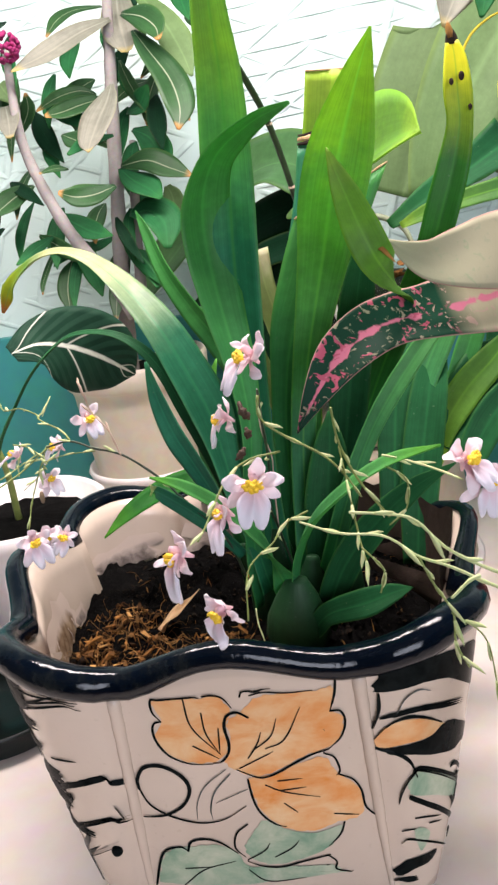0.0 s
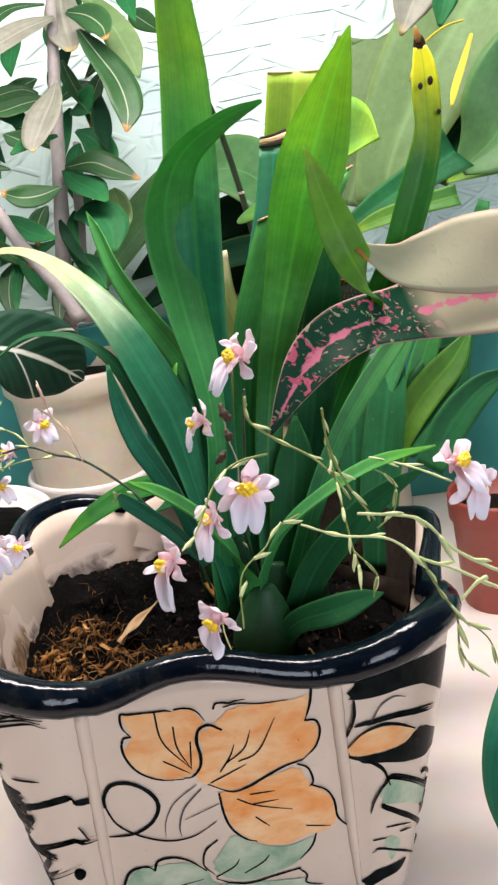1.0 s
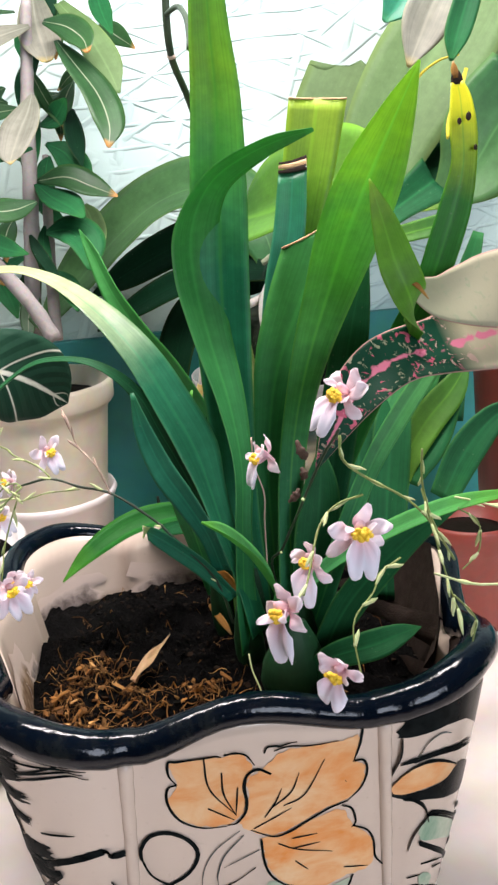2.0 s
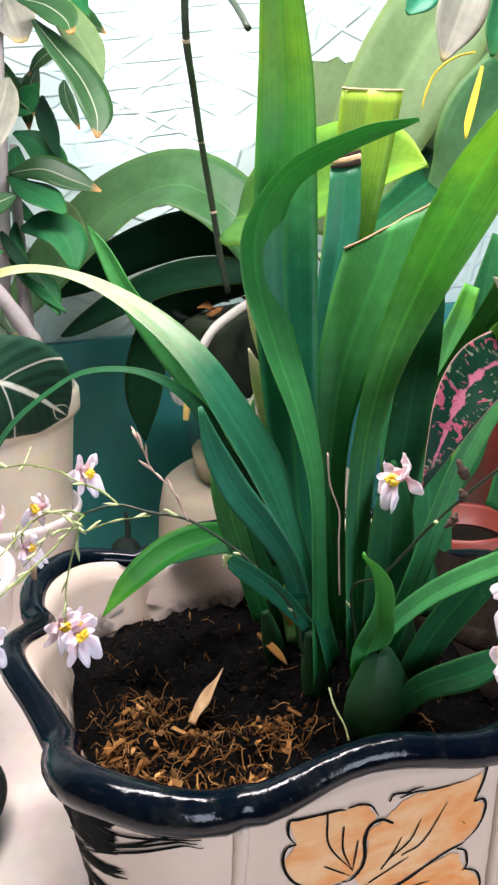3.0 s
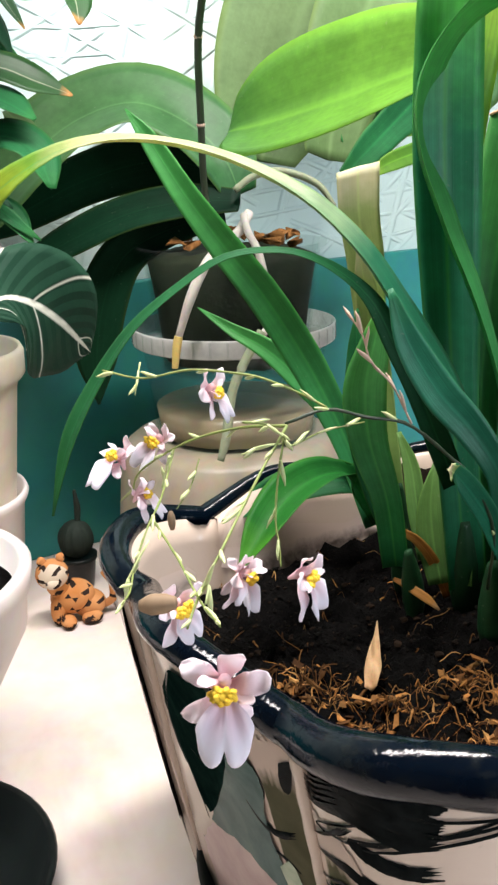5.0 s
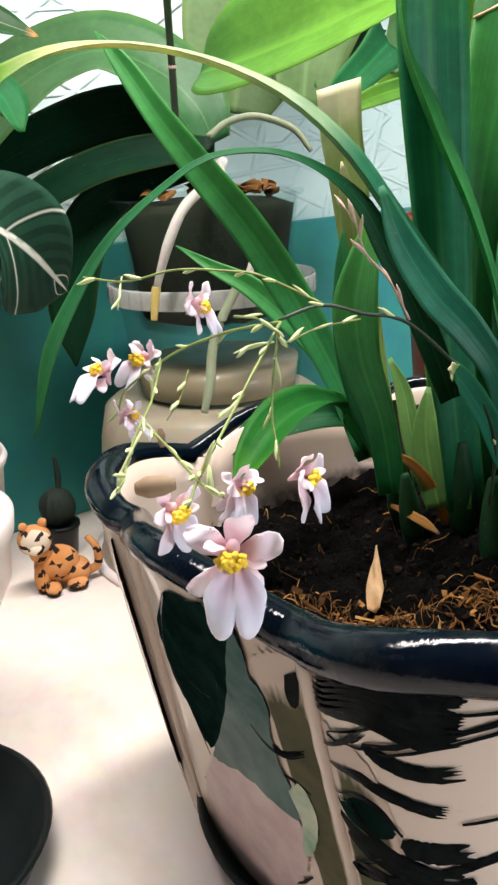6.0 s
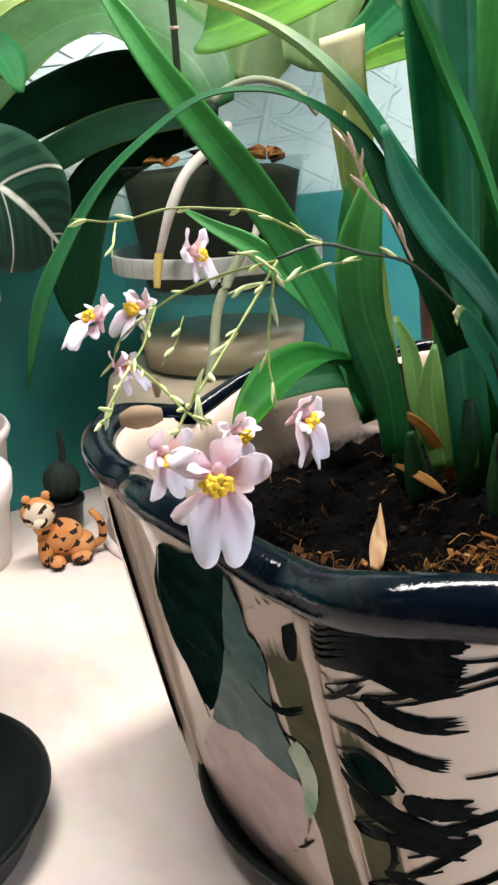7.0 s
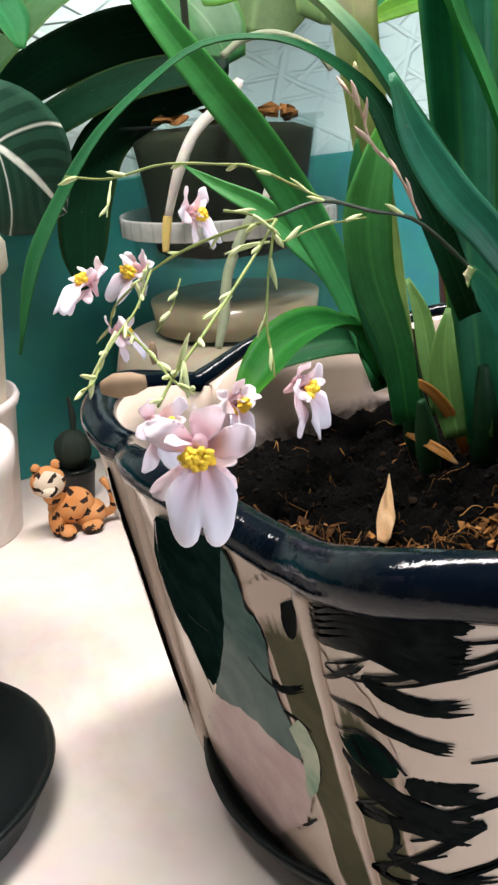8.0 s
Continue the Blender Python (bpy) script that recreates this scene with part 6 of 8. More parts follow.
part("trunk", tube_mesh(rel([(-0.0691, 0.7928, 0.2599), (-0.0674, 0.8096, 0.3120), (-0.0636, 0.8280, 0.3685), (-0.0603, 0.8403, 0.4061)], TR), [0.005, 0.0048, 0.004, 0.003], 24, 10, 0.06), "bark", tree, "thin back trunk")
tree_leaf([(-0.0410, 0.7991, 0.4877, 0.0045), (-0.0302, 0.7882, 0.4704, 0.0203), (-0.0153, 0.7729, 0.4462, 0.0276), (-0.0096, 0.7589, 0.4238, 0.0243), (-0.0122, 0.7481, 0.4071, 0.0026)], "leaf_tree", (0.27, -0.8, 0.77))
tree_leaf([(-0.0635, 0.7900, 0.4495, 0.0037), (-0.0678, 0.7792, 0.4366, 0.0204), (-0.0753, 0.7663, 0.4221, 0.0296), (-0.0826, 0.7519, 0.4058, 0.0199), (-0.0842, 0.7467, 0.3996, 0.0018)], "leaf_grey", (-0.25, -0.8, 0.72))
tree_leaf([(-0.0851, 0.8383, 0.4474, 0.0029), (-0.0980, 0.8320, 0.4514, 0.0106), (-0.1159, 0.8202, 0.4472, 0.0124), (-0.1317, 0.8070, 0.4383, 0.0019)], "leaf_tree", (0.10, -0.8, 0.45))
tree_leaf([(-0.0744, 0.8276, 0.4422, 0.0038), (-0.0925, 0.8164, 0.4395, 0.0171), (-0.1103, 0.8043, 0.4345, 0.0178), (-0.1231, 0.7961, 0.4328, 0.0037)], "leaf_tree", (0.06, -0.8, 0.59))
tree_leaf([(-0.0595, 0.8141, 0.5004, 0.0046), (-0.0847, 0.8021, 0.4916, 0.0183), (-0.1120, 0.7869, 0.4776, 0.0198), (-0.1383, 0.7736, 0.4673, 0.0018)], "leaf_grey", (-0.04, -0.8, 0.50))
tree_leaf([(-0.0709, 0.8609, 0.5182, 0.0029), (-0.0936, 0.8479, 0.5158, 0.0086), (-0.1074, 0.8371, 0.5083, 0.0114), (-0.1160, 0.8253, 0.4958, 0.0019)], "leaf_tree", (0.30, -0.8, 0.77))
tree_leaf([(-0.0553, 0.8519, 0.5289, 0.0144), (-0.0544, 0.8324, 0.5043, 0.0292), (-0.0517, 0.8187, 0.4871, 0.0308), (-0.0492, 0.8081, 0.4740, 0.0093)], "leaf_grey", (-0.03, -0.8, 0.43))
tree_leaf([(-0.0487, 0.8061, 0.5021, 0.0046), (-0.0321, 0.7945, 0.4963, 0.0207), (-0.0212, 0.7826, 0.4860, 0.0204), (-0.0187, 0.7725, 0.4755, 0.0044)], "leaf_tree", (-0.28, -0.8, 0.53))
tree_leaf([(-0.0353, 0.8329, 0.5190, 0.0094), (-0.0164, 0.8152, 0.4928, 0.0231), (-0.0049, 0.7990, 0.4682, 0.0256), (0.0020, 0.7851, 0.4470, 0.0027)], "leaf_pale", (-0.07, -0.8, 0.75))
tree_leaf([(-0.0687, 0.8039, 0.3862, 0.0038), (-0.0457, 0.7963, 0.3879, 0.0208), (-0.0270, 0.7861, 0.3797, 0.0205), (-0.0078, 0.7754, 0.3711, 0.0018)], "leaf_tree", (0.04, -0.8, 0.42))
tree_leaf([(-0.0699, 0.7621, 0.3716, 0.0036), (-0.0850, 0.7507, 0.3674, 0.0180), (-0.0992, 0.7414, 0.3675, 0.0187), (-0.1111, 0.7344, 0.3728, 0.0035)], "leaf_tree", (-0.10, -0.8, 0.37))
tree_leaf([(-0.0702, 0.8020, 0.3841, 0.0038), (-0.0593, 0.7902, 0.3738, 0.0217), (-0.0465, 0.7792, 0.3657, 0.0261), (-0.0360, 0.7685, 0.3571, 0.0046)], "leaf_dark", (0.30, -0.8, 0.64))
tree_leaf([(-0.1089, 0.7778, 0.3895, 0.0028), (-0.1160, 0.7676, 0.3906, 0.0082), (-0.1263, 0.7505, 0.3888, 0.0018)], "leaf_tree", (0.24, -0.8, 0.70))
tree_leaf([(-0.1477, 0.8136, 0.3799, 0.0029), (-0.1586, 0.8034, 0.3746, 0.0174), (-0.1694, 0.7917, 0.3673, 0.0210), (-0.1799, 0.7791, 0.3588, 0.0028)], "leaf_tree", (0.24, -0.8, 0.68))
tree_leaf([(-0.1298, 0.8102, 0.3540, 0.0029), (-0.1171, 0.8007, 0.3458, 0.0165), (-0.0995, 0.7886, 0.3364, 0.0192), (-0.0818, 0.7790, 0.3322, 0.0019)], "leaf_dark", (-0.09, -0.8, 0.79))
tree_leaf([(-0.1330, 0.8149, 0.3298, 0.0030), (-0.1416, 0.8013, 0.3176, 0.0059), (-0.1482, 0.7845, 0.3011, 0.0058), (-0.1490, 0.7756, 0.2918, 0.0014)], "leaf_tree", (-0.20, -0.8, 0.68))
tree_leaf([(-0.1195, 0.7973, 0.3297, 0.0029), (-0.1098, 0.7878, 0.3198, 0.0164), (-0.1006, 0.7716, 0.3015, 0.0171), (-0.0954, 0.7580, 0.2862, 0.0019)], "leaf_dark", (-0.02, -0.8, 0.57))
tree_leaf([(-0.0661, 0.7887, 0.3471, 0.0048), (-0.0484, 0.7814, 0.3476, 0.0283), (-0.0371, 0.7713, 0.3376, 0.0327), (-0.0353, 0.7545, 0.3183, 0.0064)], "leaf_dark", (0.25, -0.8, 0.55))
tree_leaf([(-0.0344, 0.8210, 0.3650, 0.0059), (-0.0301, 0.8113, 0.3553, 0.0175), (-0.0284, 0.7954, 0.3394, 0.0192), (-0.0329, 0.7830, 0.3283, 0.0048)], "leaf_pale", (-0.09, -0.8, 0.74))
tree_leaf([(-0.0588, 0.8412, 0.4153, 0.0040), (-0.0441, 0.8300, 0.4062, 0.0225), (-0.0352, 0.8159, 0.3910, 0.0242), (-0.0288, 0.8045, 0.3787, 0.0029)], "leaf_dark", (-0.02, -0.8, 0.58))
tree_leaf([(-0.0621, 0.8473, 0.4300, 0.0040), (-0.0507, 0.8399, 0.4329, 0.0176), (-0.0437, 0.8338, 0.4408, 0.0174), (-0.0383, 0.8282, 0.4488, 0.0029)], "leaf_dark", (0.13, -0.8, 0.54))
tree_leaf([(-0.1108, 0.7894, 0.4164, 0.0028), (-0.0974, 0.7749, 0.4101, 0.0182), (-0.0845, 0.7599, 0.4031, 0.0036)], "leaf_tree", (-0.11, -0.8, 0.65))
tree_leaf([(-0.0687, 0.7853, 0.4109, 0.0028), (-0.0897, 0.7675, 0.4068, 0.0109), (-0.1022, 0.7540, 0.3998, 0.0027)], "leaf_dark", (0.24, -0.8, 0.43))
tree_leaf([(-0.0850, 0.8129, 0.3286, 0.0030), (-0.1029, 0.7939, 0.3231, 0.0145), (-0.1124, 0.7858, 0.3298, 0.0029)], "leaf_dark", (-0.11, -0.8, 0.78))
tree_leaf([(-0.0718, 0.7953, 0.3189, 0.0029), (-0.0551, 0.7777, 0.3043, 0.0191), (-0.0488, 0.7597, 0.2870, 0.0028)], "leaf_dark", (0.00, -0.8, 0.56))
tree_leaf([(-0.1560, 0.8195, 0.4182, 0.0029), (-0.1398, 0.8110, 0.4386, 0.0142), (-0.1377, 0.8055, 0.4536, 0.0028)], "leaf_tree", (0.05, -0.8, 0.46))
tree_leaf([(-0.1537, 0.7954, 0.4442, 0.0093), (-0.1497, 0.7796, 0.4322, 0.0192), (-0.1464, 0.7611, 0.4184, 0.0063)], "leaf_grey", (0.01, -0.8, 0.77))
tree_leaf([(-0.1639, 0.8323, 0.4654, 0.0096), (-0.1574, 0.8197, 0.4570, 0.0171), (-0.1453, 0.8005, 0.4455, 0.0037)], "leaf_pale", (-0.25, -0.8, 0.71))
tree_leaf([(-0.1360, 0.7995, 0.3364, 0.0029), (-0.1510, 0.7824, 0.3281, 0.0115), (-0.1634, 0.7666, 0.3197, 0.0019)], "leaf_dark", (0.24, -0.8, 0.40))
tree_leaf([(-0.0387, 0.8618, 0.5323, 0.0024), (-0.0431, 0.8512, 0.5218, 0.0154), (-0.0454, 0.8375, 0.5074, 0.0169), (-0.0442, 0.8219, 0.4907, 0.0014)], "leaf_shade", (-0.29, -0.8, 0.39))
tree_leaf([(-0.1131, 0.8057, 0.3231, 0.0025), (-0.1186, 0.7943, 0.3109, 0.0092), (-0.1220, 0.7799, 0.2948, 0.0101), (-0.1218, 0.7641, 0.2767, 0.0014)], "leaf_dark", (0.14, -0.8, 0.26))
tree_leaf([(-0.0026, 0.8677, 0.5363, 0.0024), (-0.0033, 0.8578, 0.5256, 0.0150), (-0.0013, 0.8442, 0.5109, 0.0165), (0.0040, 0.8280, 0.4937, 0.0014)], "leaf_dark", (0.02, -0.8, 0.20))
tree_leaf([(-0.0925, 0.8331, 0.3570, 0.0025), (-0.0977, 0.8232, 0.3497, 0.0165), (-0.1008, 0.8108, 0.3391, 0.0181), (-0.1003, 0.7965, 0.3263, 0.0015)], "leaf_tree", (-0.17, -0.8, 0.54))
tree_leaf([(-0.1335, 0.8525, 0.4242, 0.0025), (-0.1336, 0.8428, 0.4139, 0.0122), (-0.1306, 0.8294, 0.3999, 0.0134), (-0.1239, 0.8136, 0.3836, 0.0015)], "leaf_dark", (-0.02, -0.8, 0.36))
tree_leaf([(-0.0643, 0.8699, 0.4749, 0.0025), (-0.0598, 0.8592, 0.4614, 0.0100), (-0.0517, 0.8448, 0.4435, 0.0109), (-0.0402, 0.8280, 0.4234, 0.0015)], "leaf_tree", (-0.01, -0.8, 0.43))
tree_leaf([(-0.0299, 0.8902, 0.4661, 0.0026), (-0.0377, 0.8783, 0.4533, 0.0149), (-0.0439, 0.8635, 0.4364, 0.0164), (-0.0463, 0.8474, 0.4172, 0.0015)], "leaf_tree", (-0.20, -0.8, 0.29))
tree_leaf([(-0.1492, 0.8385, 0.4501, 0.0024), (-0.1545, 0.8268, 0.4373, 0.0090), (-0.1578, 0.8122, 0.4204, 0.0098), (-0.1575, 0.7961, 0.4014, 0.0014)], "leaf_tree", (-0.34, -0.8, 0.26))
tree_leaf([(-0.1570, 0.8401, 0.3657, 0.0025), (-0.1632, 0.8285, 0.3536, 0.0113), (-0.1674, 0.8141, 0.3375, 0.0124), (-0.1679, 0.7983, 0.3193, 0.0015)], "leaf_dark", (-0.37, -0.8, 0.49))
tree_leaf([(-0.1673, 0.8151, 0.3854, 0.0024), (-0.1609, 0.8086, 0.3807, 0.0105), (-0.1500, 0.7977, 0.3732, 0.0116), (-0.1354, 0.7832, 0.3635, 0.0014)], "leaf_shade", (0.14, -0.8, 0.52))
tree_leaf([(-0.0867, 0.8552, 0.4610, 0.0025), (-0.0968, 0.8445, 0.4553, 0.0152), (-0.1057, 0.8322, 0.4467, 0.0167), (-0.1112, 0.8196, 0.4357, 0.0014)], "leaf_tree", (0.06, -0.8, 0.24))
tree_leaf([(-0.1125, 0.8488, 0.4280, 0.0025), (-0.1020, 0.8409, 0.4210, 0.0118), (-0.0869, 0.8292, 0.4105, 0.0130), (-0.0685, 0.8147, 0.3977, 0.0014)], "leaf_tree", (0.09, -0.8, 0.40))
tree_leaf([(-0.0111, 0.8806, 0.4550, 0.0025), (-0.0131, 0.8710, 0.4454, 0.0116), (-0.0126, 0.8578, 0.4320, 0.0127), (-0.0085, 0.8420, 0.4163, 0.0015)], "leaf_tree", (0.25, -0.8, 0.24))
tree_leaf([(-0.0709, 0.8414, 0.4376, 0.0025), (-0.0786, 0.8311, 0.4315, 0.0089), (-0.0848, 0.8189, 0.4222, 0.0098), (-0.0875, 0.8057, 0.4106, 0.0014)], "leaf_tree", (-0.22, -0.8, 0.54))
tree_leaf([(-0.1561, 0.8453, 0.4709, 0.0024), (-0.1574, 0.8350, 0.4598, 0.0157), (-0.1560, 0.8212, 0.4448, 0.0172), (-0.1508, 0.8053, 0.4275, 0.0014)], "leaf_tree", (-0.34, -0.8, 0.80))
tree_leaf([(-0.0897, 0.8248, 0.3139, 0.0025), (-0.0892, 0.8143, 0.3018, 0.0153), (-0.0856, 0.8002, 0.2857, 0.0168), (-0.0784, 0.7841, 0.2677, 0.0015)], "leaf_tree", (-0.17, -0.8, 0.87))
tree_leaf([(-0.1541, 0.8550, 0.4709, 0.0025), (-0.1584, 0.8432, 0.4574, 0.0146), (-0.1605, 0.8284, 0.4397, 0.0160), (-0.1590, 0.8120, 0.4198, 0.0014)], "leaf_tree", (0.27, -0.8, 0.41))
tree_leaf([(-0.1444, 0.8556, 0.4415, 0.0025), (-0.1396, 0.8456, 0.4297, 0.0163), (-0.1309, 0.8319, 0.4138, 0.0179), (-0.1186, 0.8156, 0.3957, 0.0015)], "leaf_shade", (-0.32, -0.8, 0.45))
tree_leaf([(-0.0016, 0.9084, 0.5134, 0.0026), (0.0036, 0.9020, 0.5085, 0.0166), (0.0126, 0.8908, 0.5001, 0.0183), (0.0249, 0.8754, 0.4888, 0.0015)], "leaf_tree", (-0.30, -0.8, 0.41))
tree_leaf([(-0.1496, 0.8380, 0.3960, 0.0025), (-0.1568, 0.8268, 0.3855, 0.0098), (-0.1621, 0.8129, 0.3713, 0.0108), (-0.1638, 0.7979, 0.3549, 0.0014)], "leaf_tree", (-0.32, -0.8, 0.56))
tree_leaf([(-0.0557, 0.8993, 0.4915, 0.0026), (-0.0651, 0.8873, 0.4790, 0.0125), (-0.0730, 0.8724, 0.4622, 0.0138), (-0.0772, 0.8565, 0.4433, 0.0015)], "leaf_shade", (0.18, -0.8, 0.53))
tree_leaf([(-0.0677, 0.8118, 0.3510, 0.0024), (-0.0699, 0.8015, 0.3406, 0.0092), (-0.0696, 0.7880, 0.3265, 0.0101), (-0.0658, 0.7725, 0.3105, 0.0014)], "leaf_dark", (0.17, -0.8, 0.86))
tree_leaf([(-0.0629, 0.8675, 0.4356, 0.0025), (-0.0695, 0.8555, 0.4222, 0.0144), (-0.0741, 0.8406, 0.4046, 0.0158), (-0.0752, 0.8243, 0.3849, 0.0015)], "leaf_dark", (0.03, -0.8, 0.33))
tree_leaf([(-0.0413, 0.8836, 0.4565, 0.0026), (-0.0540, 0.8730, 0.4528, 0.0134), (-0.0659, 0.8612, 0.4464, 0.0147), (-0.0741, 0.8497, 0.4376, 0.0015)], "leaf_tree", (0.12, -0.8, 0.77))
tree_leaf([(-0.1882, 0.7910, 0.3344, 0.0024), (-0.1991, 0.7795, 0.3250, 0.0155), (-0.2089, 0.7657, 0.3120, 0.0170), (-0.2151, 0.7514, 0.2969, 0.0014)], "leaf_shade", (0.21, -0.8, 0.34))
tree_leaf([(-0.0575, 0.8390, 0.4054, 0.0025), (-0.0609, 0.8291, 0.3962, 0.0137), (-0.0619, 0.8160, 0.3835, 0.0151), (-0.0594, 0.8008, 0.3686, 0.0014)], "leaf_dark", (0.01, -0.8, 0.32))
tree_leaf([(-0.0771, 0.8208, 0.3094, 0.0025), (-0.0843, 0.8088, 0.2963, 0.0133), (-0.0898, 0.7940, 0.2791, 0.0146), (-0.0915, 0.7779, 0.2600, 0.0015)], "leaf_tree", (0.20, -0.8, 0.54))
tree_leaf([(-0.0637, 0.8784, 0.4710, 0.0025), (-0.0630, 0.8698, 0.4625, 0.0097), (-0.0590, 0.8571, 0.4503, 0.0107), (-0.0514, 0.8412, 0.4356, 0.0015)], "leaf_dark", (0.21, -0.8, 0.86))
tree_leaf([(-0.0036, 0.8699, 0.4820, 0.0025), (-0.0186, 0.8587, 0.4758, 0.0093), (-0.0331, 0.8459, 0.4665, 0.0102), (-0.0440, 0.8331, 0.4549, 0.0014)], "leaf_tree", (0.14, -0.8, 0.31))
tree_leaf([(-0.1301, 0.8349, 0.4440, 0.0024), (-0.1188, 0.8274, 0.4380, 0.0131), (-0.1028, 0.8162, 0.4289, 0.0144), (-0.0835, 0.8021, 0.4173, 0.0014)], "leaf_dark", (-0.00, -0.8, 0.29))
tree_leaf([(-0.0749, 0.8583, 0.3754, 0.0026), (-0.0696, 0.8504, 0.3679, 0.0119), (-0.0603, 0.8384, 0.3570, 0.0131), (-0.0475, 0.8231, 0.3439, 0.0015)], "leaf_dark", (0.12, -0.8, 0.48))
tree_leaf([(-0.0269, 0.9013, 0.5289, 0.0025), (-0.0345, 0.8896, 0.5166, 0.0160), (-0.0404, 0.8749, 0.5001, 0.0176), (-0.0426, 0.8589, 0.4813, 0.0015)], "leaf_tree", (-0.15, -0.8, 0.36))
tree_leaf([(-0.0949, 0.8643, 0.4989, 0.0025), (-0.1001, 0.8539, 0.4897, 0.0153), (-0.1032, 0.8407, 0.4768, 0.0168), (-0.1028, 0.8257, 0.4617, 0.0014)], "leaf_dark", (-0.23, -0.8, 0.45))
tree_leaf([(-0.1240, 0.8738, 0.4715, 0.0025), (-0.1284, 0.8627, 0.4596, 0.0101), (-0.1306, 0.8484, 0.4435, 0.0111), (-0.1290, 0.8324, 0.4252, 0.0015)], "leaf_dark", (0.34, -0.8, 0.43))
tree_leaf([(-0.1622, 0.8887, 0.5090, 0.0025), (-0.1627, 0.8782, 0.4971, 0.0120), (-0.1603, 0.8641, 0.4809, 0.0132), (-0.1540, 0.8477, 0.4624, 0.0015)], "leaf_dark", (-0.19, -0.8, 0.59))
tree_leaf([(-0.1292, 0.8291, 0.3583, 0.0025), (-0.1339, 0.8176, 0.3457, 0.0137), (-0.1365, 0.8031, 0.3289, 0.0151), (-0.1353, 0.7870, 0.3102, 0.0015)], "leaf_dark", (0.19, -0.8, 0.73))
tree_leaf([(-0.1085, 0.8238, 0.3228, 0.0025), (-0.1203, 0.8138, 0.3217, 0.0140), (-0.1312, 0.8030, 0.3181, 0.0154), (-0.1388, 0.7926, 0.3120, 0.0015)], "leaf_dark", (-0.15, -0.8, 0.54))
tree_leaf([(-0.1503, 0.8101, 0.3384, 0.0025), (-0.1387, 0.8023, 0.3318, 0.0113), (-0.1224, 0.7909, 0.3221, 0.0124), (-0.1027, 0.7769, 0.3104, 0.0014)], "leaf_tree", (-0.32, -0.8, 0.32))
tree_leaf([(-0.1875, 0.8370, 0.3470, 0.0025), (-0.1949, 0.8269, 0.3419, 0.0117), (-0.2006, 0.8151, 0.3336, 0.0128), (-0.2026, 0.8023, 0.3231, 0.0015)], "leaf_shade", (-0.09, -0.8, 0.40))
tree_leaf([(-0.0602, 0.8604, 0.5133, 0.0024), (-0.0652, 0.8501, 0.5041, 0.0098), (-0.0681, 0.8369, 0.4911, 0.0108), (-0.0674, 0.8217, 0.4759, 0.0014)], "leaf_dark", (-0.29, -0.8, 0.45))
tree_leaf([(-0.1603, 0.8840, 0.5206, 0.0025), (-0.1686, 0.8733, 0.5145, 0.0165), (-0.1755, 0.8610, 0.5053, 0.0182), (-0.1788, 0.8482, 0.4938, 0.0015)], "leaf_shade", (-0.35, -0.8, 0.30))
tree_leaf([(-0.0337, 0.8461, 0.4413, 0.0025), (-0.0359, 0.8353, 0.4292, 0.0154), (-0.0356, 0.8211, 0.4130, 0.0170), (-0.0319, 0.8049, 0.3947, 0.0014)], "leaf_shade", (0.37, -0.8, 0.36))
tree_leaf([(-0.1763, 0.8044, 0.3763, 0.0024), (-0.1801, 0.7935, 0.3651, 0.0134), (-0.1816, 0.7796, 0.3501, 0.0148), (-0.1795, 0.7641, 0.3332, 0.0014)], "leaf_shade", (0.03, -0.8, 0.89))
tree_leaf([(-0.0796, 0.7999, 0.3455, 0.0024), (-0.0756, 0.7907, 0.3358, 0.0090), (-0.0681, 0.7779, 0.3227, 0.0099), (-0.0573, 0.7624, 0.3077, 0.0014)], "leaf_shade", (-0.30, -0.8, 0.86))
tree_leaf([(-0.0762, 0.7938, 0.3268, 0.0024), (-0.0693, 0.7848, 0.3171, 0.0087), (-0.0584, 0.7720, 0.3039, 0.0096), (-0.0443, 0.7568, 0.2889, 0.0014)], "leaf_dark", (-0.22, -0.8, 0.22))
tree_leaf([(-0.1250, 0.8089, 0.3140, 0.0025), (-0.1284, 0.7983, 0.3034, 0.0157), (-0.1294, 0.7846, 0.2891, 0.0172), (-0.1267, 0.7692, 0.2728, 0.0014)], "leaf_tree", (-0.01, -0.8, 0.59))
rnd = random.Random(9)
bm = bmesh.new()
for k in range(70):
    d = Vector((rnd.gauss(0, 1), rnd.gauss(0, 1), rnd.gauss(0, 1))).normalized()
    blob(bm, Vector((-0.1410, 0.7783, 0.4858)) - TR + d * 0.011, (0.0022, 0.0022, 0.0022), 1, 0.3, rnd)
bm.loops.layers.uv.new("UVMap")
part("flower_head", bm, "magenta", tree, "round magenta flower head")


# ---- plants behind, to the side ----
back_plant = thing("broad_leaf_plant", "broad-leaved green plant behind the painted pot", "plant", (0.27, 0.74, 0.10))
BP = Vector(back_plant.location)


def back_leaf(pts, mat, label, facing=(-0.2, -0.9, 0.3), **kw):
    return blade("leaf", rel(pts, BP), mat, back_plant, label, facing, thick=0.0012, **kw)


back_leaf([(0.1849, 0.7683, 0.3285, 0.0412), (0.1990, 0.7775, 0.3672, 0.0595), (0.2224, 0.7857, 0.4097, 0.0778), (0.2553, 0.7930, 0.4560, 0.0869), (0.2926, 0.7990, 0.5022, 0.0778), (0.3244, 0.8037, 0.5398, 0.0274)], "leaf_pale", "tall grey-green leaf with a torn edge", (-0.2, -0.9, 0.3), fold=12, n=28, wave=0.05)
